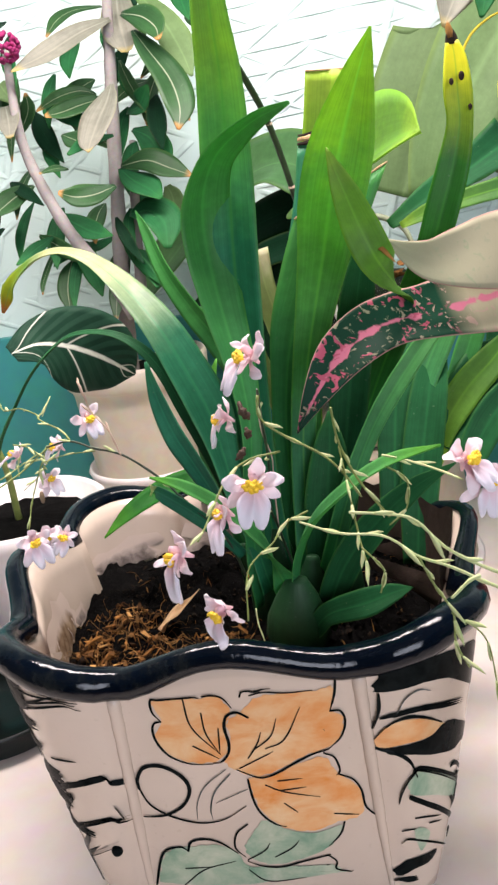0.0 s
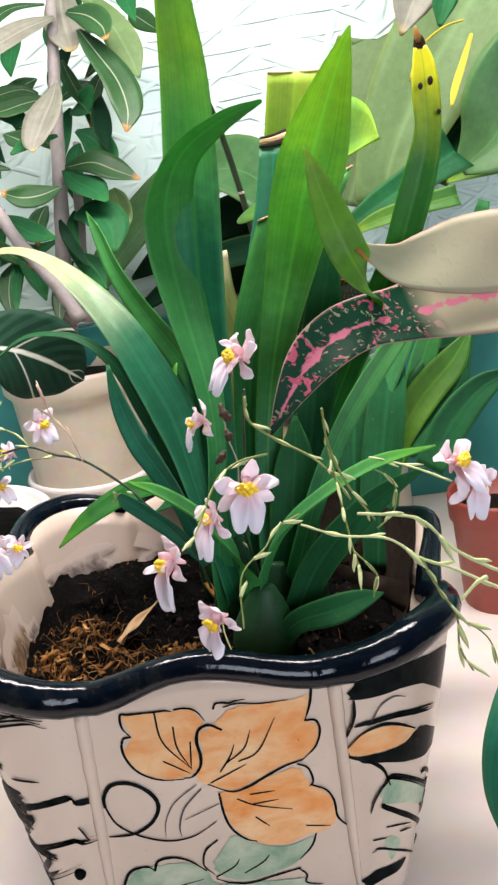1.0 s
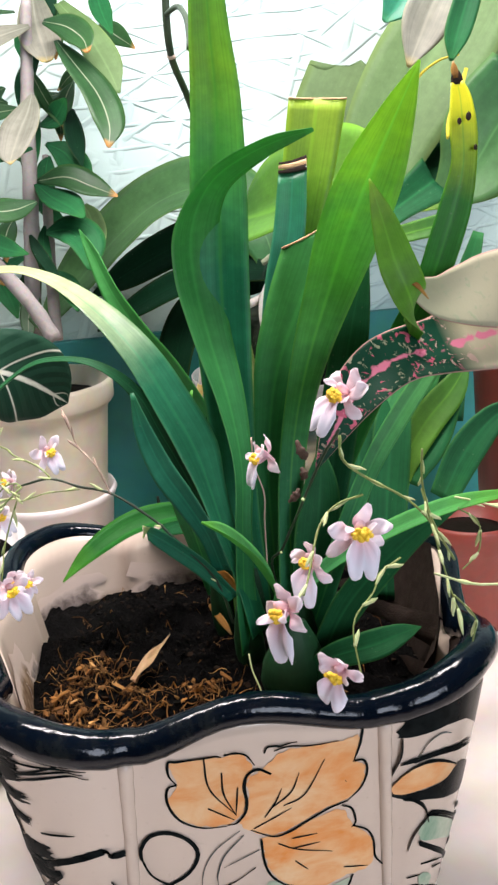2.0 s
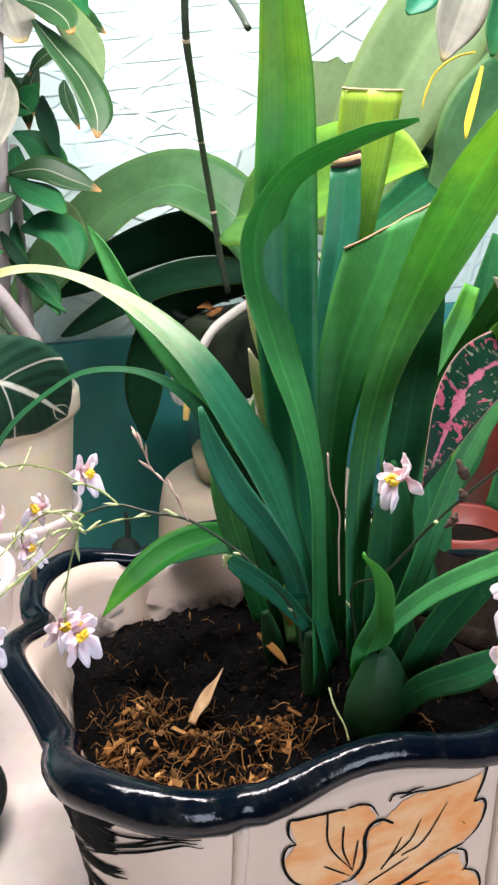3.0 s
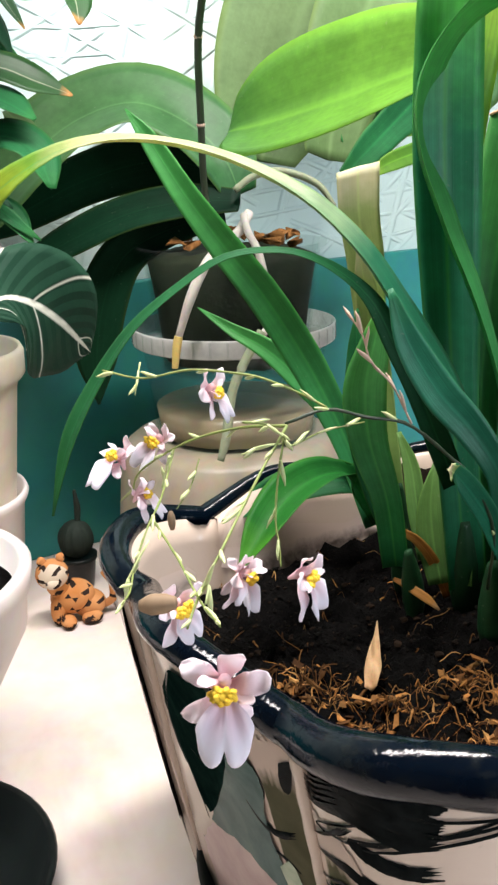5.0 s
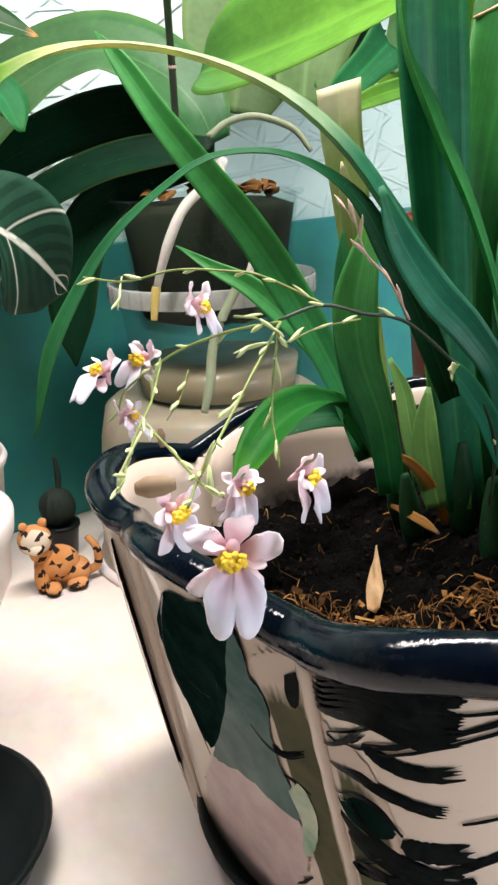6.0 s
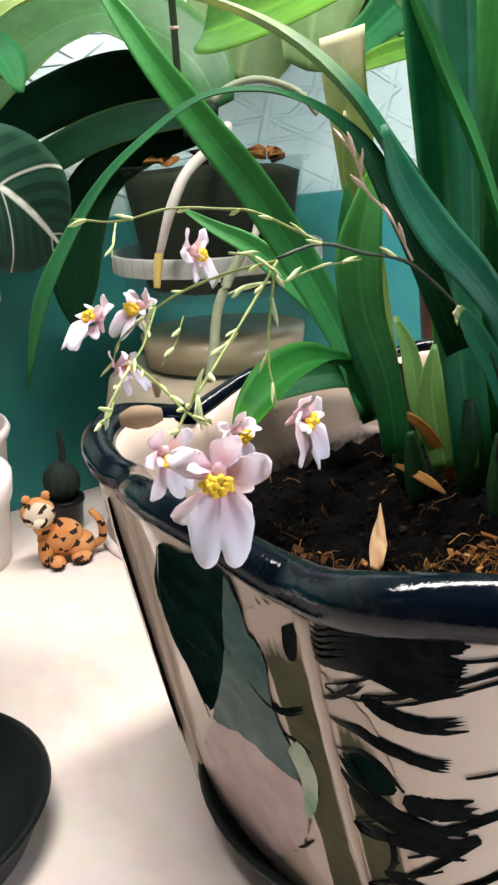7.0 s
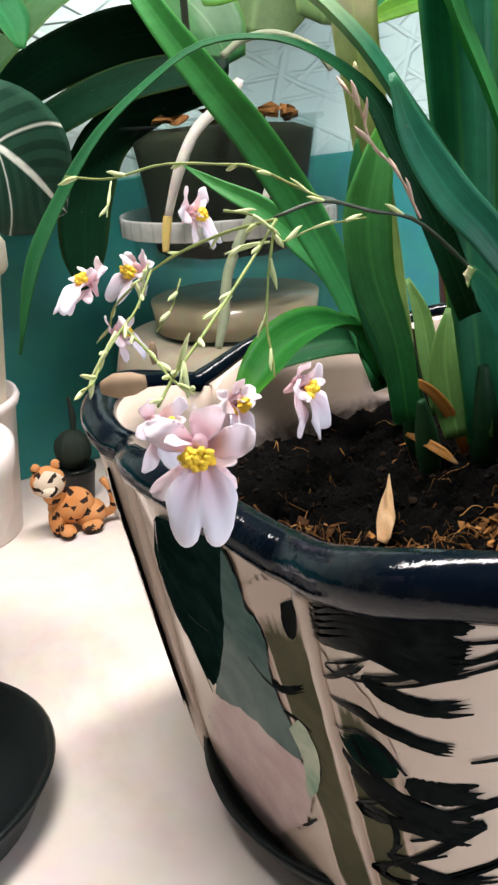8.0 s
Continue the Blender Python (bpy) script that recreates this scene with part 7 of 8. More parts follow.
back_leaf([(0.2377, 0.7356, 0.3662, 0.0389), (0.2035, 0.7218, 0.3500, 0.0257), (0.1699, 0.7082, 0.3342, 0.0212), (0.1370, 0.6947, 0.3187, 0.0084)], "leaf_dark", "leaf with the shade in its dark colour", (-0.2, -0.9, 0.3))
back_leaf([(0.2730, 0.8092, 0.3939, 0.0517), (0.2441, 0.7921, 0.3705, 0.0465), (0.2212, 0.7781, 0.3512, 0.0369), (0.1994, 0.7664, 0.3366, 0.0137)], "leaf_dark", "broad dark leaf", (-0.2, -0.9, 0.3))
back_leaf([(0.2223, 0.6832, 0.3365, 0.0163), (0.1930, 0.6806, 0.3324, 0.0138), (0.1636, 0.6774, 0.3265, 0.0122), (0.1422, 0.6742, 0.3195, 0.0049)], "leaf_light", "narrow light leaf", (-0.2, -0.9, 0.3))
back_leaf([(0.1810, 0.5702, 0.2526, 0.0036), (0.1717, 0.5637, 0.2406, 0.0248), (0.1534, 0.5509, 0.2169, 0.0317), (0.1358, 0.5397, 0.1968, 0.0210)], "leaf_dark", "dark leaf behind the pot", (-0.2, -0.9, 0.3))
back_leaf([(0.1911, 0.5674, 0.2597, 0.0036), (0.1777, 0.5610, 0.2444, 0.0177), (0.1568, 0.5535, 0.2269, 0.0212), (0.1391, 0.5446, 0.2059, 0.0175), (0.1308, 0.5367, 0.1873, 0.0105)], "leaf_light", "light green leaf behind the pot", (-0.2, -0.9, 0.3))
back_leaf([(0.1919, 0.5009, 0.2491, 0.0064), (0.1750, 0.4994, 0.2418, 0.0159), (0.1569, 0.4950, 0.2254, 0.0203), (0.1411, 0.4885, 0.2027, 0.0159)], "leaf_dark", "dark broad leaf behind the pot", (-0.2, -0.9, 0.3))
back_leaf([(0.3121, 0.7262, 0.4345, 0.0713), (0.2891, 0.7334, 0.4036, 0.0805), (0.2690, 0.7385, 0.3719, 0.0600), (0.2458, 0.7479, 0.3520, 0.0130)], "leaf_phal", "broad dull green leaf", (-0.2, -0.9, 0.3))
back_leaf([(0.3142, 0.7485, 0.3706, 0.0311), (0.2877, 0.7554, 0.3587, 0.0267), (0.2619, 0.7636, 0.3510, 0.0178), (0.2402, 0.7700, 0.3432, 0.0044)], "leaf_light", "light green leaf end", (-0.2, -0.9, 0.3))
back_leaf([(0.1852, 0.6377, 0.4907, 0.0140), (0.1776, 0.6375, 0.4845, 0.0210), (0.1714, 0.6363, 0.4764, 0.0196), (0.1636, 0.6358, 0.4692, 0.0035)], "leaf_blue", "dark bluish leaf hanging down", (-0.2, -0.9, 0.3))
back_leaf([(0.1973, 0.6033, 0.4933, 0.0132), (0.1837, 0.6006, 0.4751, 0.0277), (0.1732, 0.5971, 0.4567, 0.0264), (0.1636, 0.5934, 0.4382, 0.0026)], "leaf_grey", "greyish leaf hanging down", (-0.2, -0.9, 0.3))
back_leaf([(0.1980, 0.5781, 0.4827, 0.0127), (0.1901, 0.5742, 0.4649, 0.0159), (0.1837, 0.5708, 0.4500, 0.0140), (0.1797, 0.5679, 0.4381, 0.0025)], "leaf_dark", "dark leaf hanging down", (-0.2, -0.9, 0.3))
back_leaf([(0.2185, 0.6452, 0.4486, 0.0014), (0.2069, 0.6493, 0.4463, 0.0014), (0.1944, 0.6517, 0.4383, 0.0017), (0.1868, 0.6509, 0.4269, 0.0017), (0.1821, 0.6488, 0.4154, 0.0010)], "yellow", "yellow leaf stalk", (-0.2, -0.9, 0.3), fold=30, n=16, m=5)
back_leaf([(0.2234, 0.6446, 0.4400, 0.0022), (0.2156, 0.6396, 0.4232, 0.0044), (0.2078, 0.6346, 0.4063, 0.0048), (0.2046, 0.6315, 0.3960, 0.0015)], "yellow", "small yellow leaf", (-0.2, -0.9, 0.3), n=14)
# three back leaves whose shade is put into the dark tone
back_leaf([(0.1105, 0.4987, 0.1386, 0.0168), (0.1194, 0.5214, 0.1832, 0.0239), (0.1319, 0.5445, 0.2288, 0.0228), (0.1422, 0.5602, 0.2596, 0.0105)], "leaf_dark", "upright leaf with the shade in its dark colour", (-0.2, -0.9, 0.3))
back_leaf([(0.1023, 0.5184, 0.1681, 0.0172), (0.1092, 0.5411, 0.2108, 0.0209), (0.1164, 0.5593, 0.2451, 0.0197), (0.1235, 0.5744, 0.2737, 0.0071)], "leaf_dark", "upright leaf with the shade in its dark colour", (-0.2, -0.9, 0.3))
back_leaf([(0.1844, 0.5813, 0.2178, 0.0184), (0.1918, 0.5932, 0.2598, 0.0206), (0.2018, 0.6022, 0.2946, 0.0184), (0.2181, 0.6118, 0.3360, 0.0074)], "leaf_dark", "upright leaf with the shade in its dark colour", (-0.2, -0.9, 0.3))
back_leaf([(0.1102, 0.5414, 0.1875, 0.0159), (0.1255, 0.5498, 0.2295, 0.0191), (0.1467, 0.5557, 0.2713, 0.0191), (0.1678, 0.5615, 0.3131, 0.0095)], "leaf", "upright green leaf beside the clump", (-0.2, -0.9, 0.3))
back_leaf([(0.1373, 0.5521, 0.1856, 0.0132), (0.1508, 0.5597, 0.2230, 0.0145), (0.1632, 0.5654, 0.2542, 0.0152), (0.1787, 0.5699, 0.2852, 0.0066)], "leaf_mid", "green leaf beside the clump", (-0.2, -0.9, 0.3))

for at, r, h, label in (((0.330, 0.735), 0.058, 0.245, "tall terracotta-red plastic pot"), ((0.250, 0.690), 0.040, 0.10, "small terracotta-red plastic pot")):
    red = thing("terracotta_pot", label + " behind the orchid", "pot", (at[0], at[1], 0.0), group="terracotta pots")
    part("body", lathe([(r * 0.7, 0.0), (r * 0.72, 0.002), (r * 0.92, h - 0.024), (r * 0.99, h - 0.022), (r * 1.02, h - 0.004), (r, h), (r * 0.94, h - 0.002), (r * 0.88, h - 0.02), (0.01, h - 0.022)], 48), "terracotta", red)
    part("soil", lathe([(0.01, h - 0.021), (r * 0.9, h - 0.018), (r * 0.5, h - 0.014), (0.008, h - 0.013)], 24), "dark_soil", red, "dark soil")

# ---- pots at the other side ----
bowl = thing("white_pot", "round white plastic pot with dark soil", "pot", (-0.176, 0.668, 0.0))
part("body", lathe([(0.026, 0.0), (0.028, 0.002), (0.036, 0.045), (0.050, 0.078), (0.0655, 0.108), (0.067, 0.125), (0.070, 0.132), (0.071, 0.141), (0.068, 0.1435), (0.064, 0.141), (0.061, 0.125), (0.01, 0.122)], 56), "white_pot", bowl)
bm = lathe([(0.01, 0.122), (0.0615, 0.126), (0.05, 0.131), (0.03, 0.132), (0.006, 0.133)], 40)
for v in bm.verts:
    v.co.z += 0.0025 * noise.noise(v.co * 150)
part("soil", bm, "soil", bowl, "dark crumbly soil")

veined = thing("veined_plant", "small plant with dark white-veined leaf in white pot", "plant", (-0.176, 0.668, 0.130))
VP = Vector(veined.location)
blade("leaf", rel([(-0.1321, 0.5960, 0.2772, 0.0143), (-0.1178, 0.6119, 0.2785, 0.0376), (-0.1014, 0.6252, 0.2726, 0.0567), (-0.0842, 0.6386, 0.2607, 0.0599), (-0.0703, 0.6496, 0.2475, 0.0379), (-0.0629, 0.6552, 0.2400, 0.0018)], VP), "feathered", veined, "dark green leaf with white veins", (-0.25, -0.9, 0.35), fold=6, n=26, m=13, curl=-0.12, thick=0.001)

part("stalk", tube_mesh([(0.0, 0.0, 0.0), (0.0, -0.01, 0.06), (-0.02, -0.02, 0.115)], [0.003, 0.0025, 0.002], 14, 8), "stem", veined, "thin leaf stalk")
black_saucer = thing("black_saucer", "round black plastic saucer on the sill", "saucer", (-0.203, 0.603, 0.0))
part("dish", lathe([(0.058, 0.0), (0.062, 0.001), (0.0715, 0.020), (0.073, 0.022), (0.0715, 0.0235), (0.069, 0.022), (0.060, 0.005), (0.02, 0.004)], 56), "black_plastic", black_saucer)
part("foot_ring", lathe([(0.054, 0.0), (0.056, 0.0004), (0.0575, 0.0022), (0.0555, 0.003), (0.0535, 0.002)], 48), "black_plastic", black_saucer, "raised ring under the dish")
side_pot = thing("bluish_pot", "pale bluish white plastic pot in a black saucer", "pot", (-0.235, 0.585, 0.0055))
part("body", lathe([(0.034, 0.0), (0.036, 0.001), (0.046, 0.105), (0.050, 0.107), (0.0505, 0.116), (0.047, 0.117), (0.044, 0.10), (0.01, 0.098)], 48), "white_pot", side_pot)

# ---- the figurine and the little cactus behind it ----
rnd = random.Random(3)


bm = bmesh.new()
for at, r in (((0, 0, 0.020), (0.017, 0.012, 0.014)), ((0.012, 0.002, 0.011), (0.013, 0.013, 0.0105)), ((-0.012, -0.004, 0.012), (0.006, 0.007, 0.013)), ((-0.006, -0.011, 0.005), (0.006, 0.008, 0.005)), ((0.012, -0.010, 0.005), (0.008, 0.006, 0.005)), ((-0.014, -0.004, 0.043), (0.0125, 0.0115, 0.0115)), ((-0.021, -0.004, 0.054), (0.0034, 0.0024, 0.0038)), ((-0.007, -0.004, 0.055), (0.0034, 0.0024, 0.0038)), ((-0.015, -0.014, 0.039), (0.0055, 0.004, 0.004)), ((-0.010, -0.001, 0.031), (0.009, 0.009, 0.008))):
    blob(bm, at, r, 3)
tube_mesh([(0.022, 0.004, 0.006), (0.030, 0.0, 0.012), (0.030, -0.002, 0.026), (0.024, 0.0, 0.036)], [0.003, 0.0032, 0.003, 0.0024], 16, 8, 0, bm)
figurine = part("animal_figurine", bm, "tiger")
figurine.data.materials.append(M["tiger_dark"])
figurine.data.materials.append(M["tiger_cream"])
for p in figurine.data.polygons:
    c = p.center
    s = math.sin(c.z * 620 + 1.5 * math.sin(c.x * 240)) * math.sin(c.x * 300 + 2)
    p.material_index = 1 if s > 0.5 or (c.z < 0.0045 and c.y < -0.004) else (2 if c.y < -0.010 and c.z > 0.03 else 0)
figurine.location, figurine.rotation_euler = (-0.024, 0.818, 0.0), (0, 0, radians(-14))
tagged(figurine, "small glazed orange striped animal figurine on the sill", "figurine")
cactus_pot = thing("cactus_pot", "small dark pot with a round cactus", "plant", (0.002, 0.868, 0.0))
part("pot", lathe([(0.018, 0.0), (0.019, 0.001), (0.024, 0.040), (0.026, 0.041), (0.026, 0.046), (0.023, 0.046), (0.01, 0.042)], 32), "black_plastic", cactus_pot)
bm = bmesh.new()
for v in blob(bm, (0, 0, 0.068), (0.022, 0.022, 0.026), 4):
    a = math.atan2(v.co.y, v.co.x)
    k = 1 + 0.08 * math.cos(12 * a)
    v.co.x, v.co.y = v.co.x * k, v.co.y * k
part("cactus", bm, "cactus", cactus_pot, "ribbed round dark green cactus")
part("shoot", tube_mesh([(0.004, 0, 0.088), (0.006, 0, 0.11), (0.004, 0, 0.135)], [0.004, 0.0042, 0.002], 14, 8), "cactus", cactus_pot, "thin dark shoot")
cactus_pot.scale = (0.62, 0.62, 0.62)


# ---- the painting on the pot ----
def brush_line(bm, k, pts, width, seed):
    """A brush stroke that lies on side k of the pot; a broad one ends in dry, ragged strands."""
    rnd = random.Random(seed)
    m = 3 if width < 2.5 else 11
    c = spline(pts, max(8, 5 * len(pts)))
    n = len(c)
    ends = [rnd.uniform(0.80, 1.04) if m > 3 else 1.0 for j in range(m)]
    wob = [rnd.uniform(0.9, 1.1) for i in range(n)]
    rows = []
    for i in range(n):
        row = []
        for j in range(m):
            f = min(i / (n - 1) * ends[j], 1.0) * (n - 1)
            a = min(int(f), n - 2)
            s, z = c[a] + (c[a + 1] - c[a]) * (f - a)
            ds, dz = c[a + 1] - c[a]
            p = pot_point(k, s, z, 0.0007)
            t = (pot_point(k, s + ds, z + dz, 0.0007) - p).normalized()
            out = (pot_point(k, s, z, 0.01) - pot_point(k, s, z, 0.0)).normalized()
            side = t.cross(out).normalized()
            g = i / (n - 1)
            taper = 0.45 + 0.55 * math.sin(math.pi * min(1, 0.12 + g)) ** 0.5 if m == 3 else min(1.0, 0.35 + 3.2 * g)
            u = -1 + 2 * j / (m - 1)
            row.append(bm.verts.new(p + side * u * width * 0.0005 * taper * wob[i] + out * 0.0001 * (1 - u * u)))
        rows.append(row)
    grid_faces(bm, rows)


def brush_patch(k, pts, mat, label, layer):
    """A brushed patch of colour with an uneven edge, laid on side k of the pot."""
    c = spline(list(pts) + [pts[0]], 6 * len(pts))[:-1]
    mid = c.mean(axis=0)
    bm = bmesh.new()
    uvs = {}
    rows = []
    for r in range(9):
        f = 1 - r / 8.5
        row = []
        for j, (s, z) in enumerate(c):
            wob = 1 + 0.014 * math.sin(j * 1.7) + 0.012 * math.sin(j * 4.1)
            q = (mid[0] + (s - mid[0]) * f * wob, mid[1] + (z - mid[1]) * f * wob)
            vert = bm.verts.new(pot_point(k, q[0], q[1], layer))
            uvs[vert] = (j / len(c), f)
            row.append(vert)
        rows.append(row)
    grid_faces(bm, rows, True)
    bm.faces.new(rows[-1])
    lay = bm.loops.layers.uv.new("UVMap")
    for face in bm.faces:
        for l in face.loops:
            l[lay].uv = uvs[l.vert]
    bmesh.ops.recalc_face_normals(bm, faces=bm.faces)
    return part("painted_patch", bm, mat, pot, label)


brush_patch(0, [(-0.521, 0.159), (-0.383, 0.159), (-0.298, 0.1576), (-0.168, 0.1587), (-0.066, 0.1495), (-0.138, 0.1393), (-0.141, 0.1273), (-0.246, 0.1198), (-0.453, 0.1202), (-0.622, 0.1264), (-0.706, 0.1371), (-0.633, 0.1461), (-0.686, 0.1572), (-0.619, 0.1589)], "orange", "orange painted leaf", 0.00030)
brush_patch(0, [(0.006, 0.1477), (0.161, 0.1555), (0.365, 0.1562), (0.633, 0.1557), (0.761, 0.1566), (0.763, 0.1501), (0.73, 0.1428), (0.81, 0.1386), (0.778, 0.128), (0.664, 0.1216), (0.457, 0.118), (0.26, 0.1118), (0.069, 0.1082), (-0.123, 0.1139), (-0.176, 0.1204), (-0.101, 0.1322), (-0.111, 0.1425)], "orange", "orange painted leaf", 0.00034)
brush_patch(0, [(-0.024, 0.1073), (0.16, 0.1082), (0.401, 0.1135), (0.61, 0.1158), (0.7, 0.1046), (0.843, 0.0938), (0.87, 0.0795), (0.802, 0.0733), (0.633, 0.0718), (0.44, 0.0678), (0.218, 0.0715), (0.058, 0.0831), (0.002, 0.0952)], "orange", "orange painted leaf", 0.00038)
brush_patch(0, [(-0.085, 0.0681), (0.048, 0.0785), (0.216, 0.0707), (0.438, 0.0662), (0.665, 0.0694), (0.632, 0.0624), (0.524, 0.0545), (0.332, 0.0488), (0.072, 0.0458), (-0.102, 0.0515), (-0.149, 0.0603)], "greenwash", "green painted leaf", 0.00042)
brush_patch(0, [(-0.917, 0.0363), (-0.85, 0.0549), (-0.737, 0.062), (-0.567, 0.0635), (-0.357, 0.0633), (-0.21, 0.0557), (-0.166, 0.0477), (0.013, 0.0396), (0.28, 0.0361), (0.527, 0.0415), (0.599, 0.0347), (0.59, 0.0347), (-0.151, 0.0323), (-0.611, 0.0341)], "greenwash", "green painted leaf", 0.00046)
# dark and grey-green leaves here have the side's shade in their colour
brush_patch(6, [(-0.041, 0.1641), (0.332, 0.1655), (0.481, 0.1621), (0.523, 0.15), (0.501, 0.1421), (0.579, 0.1382), (0.587, 0.1294), (0.493, 0.1217), (0.306, 0.117), (-0.045, 0.0972), (-0.308, 0.082), (-0.434, 0.085), (-0.491, 0.0944), (-0.643, 0.1025), (-0.696, 0.1158), (-0.649, 0.1335)], "shaded_darkwash", "dark green painted leaf, deepened for the pot side's shade", 0.00080)
brush_patch(6, [(0.481, 0.1621), (0.523, 0.15), (0.513, 0.1417), (0.579, 0.1382), (0.605, 0.1299), (0.559, 0.1194), (0.568, 0.1071), (0.642, 0.0969), (0.633, 0.0859), (0.477, 0.0812), (0.178, 0.0805), (-0.126, 0.0786), (-0.313, 0.078), (-0.115, 0.0965), (0.176, 0.1237), (0.335, 0.1442)], "shaded_midwash", "grey-green painted leaf, deepened for the pot side's shade", 0.00084)
brush_patch(6, [(-0.331, 0.0753), (0.077, 0.0837), (0.417, 0.0831), (0.652, 0.0833), (0.641, 0.0735), (0.564, 0.0594), (0.428, 0.0463), (0.175, 0.0303), (-0.058, 0.0143), (-0.301, 0.012), (-0.493, 0.0168), (-0.586, 0.0327), (-0.606, 0.0516)], "pinkwash", "pale pink painted flower", 0.00088)
brush_patch(6, [(0.592, 0.0967), (0.729, 0.1048), (0.808, 0.0967), (0.789, 0.0864), (0.702, 0.0744), (0.59, 0.0678), (0.648, 0.0857)], "greenwash", "green painted leaf", 0.00092)
brush_patch(6, [(0.829, 0.1508), (0.925, 0.1537), (0.913, 0.1463), (0.877, 0.1401), (0.824, 0.1392), (0.804, 0.1436)], "ink", "black brush stroke", 0.00096)
# shade beside the seam, laid on as thin olive patches
brush_patch(6, [(0.56, 0.150), (0.68, 0.156), (0.80, 0.158), (0.97, 0.158), (0.97, 0.110), (0.97, 0.060), (0.97, 0.012), (0.80, 0.010), (0.66, 0.020), (0.66, 0.050), (0.64, 0.075), (0.62, 0.110)], "olive_shade", "thin olive tone painted in for shade by the seam", 0.00050)
brush_patch(7, [(-0.97, 0.140), (-0.80, 0.141), (-0.58, 0.134), (-0.42, 0.110), (-0.40, 0.070), (-0.46, 0.030), (-0.74, 0.012), (-0.97, 0.012)], "olive_shade", "thin olive tone painted in for shade by the seam", 0.00027)
brush_patch(7, [(-0.985, 0.1106), (-0.714, 0.12), (-0.575, 0.1192), (-0.449, 0.1137), (-0.482, 0.1095), (-0.665, 0.1064), (-0.879, 0.1063)], "shaded_darkwash", "dark green painted leaf, deepened for the pot side's shade", 0.00030)
brush_patch(1, [(-0.845, 0.1653), (-0.929, 0.1519), (-0.846, 0.1496), (-0.538, 0.1515), (-0.094, 0.146), (0.575, 0.1275), (0.494, 0.1523), (-0.13, 0.1621), (-0.607, 0.1655)], "ink", "black brush stroke", 0.00030)
brush_patch(1, [(-0.979, 0.1202), (-0.862, 0.1287), (-0.7, 0.1322), (-0.475, 0.1298), (-0.235, 0.1236), (-0.177, 0.1193), (-0.397, 0.1183), (-0.711, 0.1176), (-0.922, 0.1161)], "orange", "orange painted leaf", 0.00034)
brush_patch(1, [(-0.922, 0.1161), (-0.711, 0.1169), (-0.397, 0.1183), (-0.183, 0.1217), (0.118, 0.1169), (0.791, 0.0967), (0.287, 0.0992), (0.072, 0.0995), (-0.632, 0.1099), (-0.863, 0.1118)], "ink", "black brush stroke", 0.00038)
brush_patch(1, [(-0.702, 0.0913), (-0.603, 0.0975), (-0.416, 0.097), (0.985, 0.0573), (0.916, 0.0594), (0.893, 0.0523), (-0.226, 0.0769), (-0.641, 0.0837)], "greenwash", "green painted leaf", 0.00042)
brush_patch(1, [(-0.628, 0.059), (-0.517, 0.0595), (-0.314, 0.0535), (-0.36, 0.0468), (-0.502, 0.0422), (-0.607, 0.0531)], "greenwash", "green painted leaf", 0.00046)
brush_patch(1, [(-0.985, 0.0291), (-0.702, 0.038), (-0.025, 0.0357), (-0.182, 0.0304), (-0.604, 0.0295), (-0.894, 0.025)], "ink", "black brush stroke", 0.00050)


def painted_line(side, pts, width, seed, ink="ink"):
    bm = bmesh.new()
    brush_line(bm, side, pts, width, seed)
    bmesh.ops.recalc_face_normals(bm, faces=bm.faces)
    return part("brush_line", bm, ink, pot)


painted_line(0, [(-0.519, 0.159), (-0.422, 0.159), (-0.341, 0.1591), (-0.297, 0.1583)], 1.0, 0)
painted_line(0, [(-0.277, 0.1591), (-0.189, 0.1592), (-0.11, 0.1571), (-0.049, 0.151)], 1.0, 1)
painted_line(0, [(-0.519, 0.159), (-0.627, 0.1589), (-0.689, 0.1589), (-0.691, 0.1519), (-0.633, 0.1461)], 1.2, 2)
painted_line(0, [(-0.633, 0.1464), (-0.697, 0.1452), (-0.718, 0.1396), (-0.687, 0.1318), (-0.604, 0.1245), (-0.455, 0.1196), (-0.277, 0.1186)], 1.2, 3)
painted_line(0, [(0.071, 0.1446), (-0.02, 0.1483), (-0.105, 0.1465), (-0.136, 0.1399), (-0.122, 0.1313), (-0.138, 0.1247), (-0.206, 0.1195), (-0.276, 0.1192)], 1.5, 4)
painted_line(0, [(-0.427, 0.159), (-0.396, 0.1416), (-0.204, 0.1242)], 0.8, 5)
painted_line(0, [(-0.301, 0.15), (-0.292, 0.1376), (-0.214, 0.1253)], 0.8, 6)
painted_line(0, [(-0.185, 0.1403), (-0.208, 0.1242)], 0.8, 7)
painted_line(0, [(-0.417, 0.1307), (-0.223, 0.1218)], 0.8, 8)
painted_line(0, [(0.01, 0.1201), (0.099, 0.1283), (0.148, 0.1356)], 0.8, 9)
painted_line(0, [(0.068, 0.1251), (0.217, 0.1323), (0.287, 0.1426)], 0.8, 10)
painted_line(0, [(0.159, 0.1251), (0.324, 0.1297), (0.488, 0.1476)], 0.8, 11)
painted_line(0, [(-0.076, 0.1143), (0.218, 0.1229)], 0.8, 12)
painted_line(0, [(0.107, 0.1024), (0.249, 0.0967), (0.529, 0.0907)], 0.8, 13)
painted_line(0, [(0.211, 0.1041), (0.412, 0.1042)], 0.8, 14)
painted_line(0, [(0.233, 0.0892), (0.332, 0.082)], 0.8, 15)
painted_line(0, [(0.22, 0.0977), (0.431, 0.0984)], 0.8, 16)
painted_line(0, [(0.618, 0.0783), (0.814, 0.0751)], 0.8, 17)
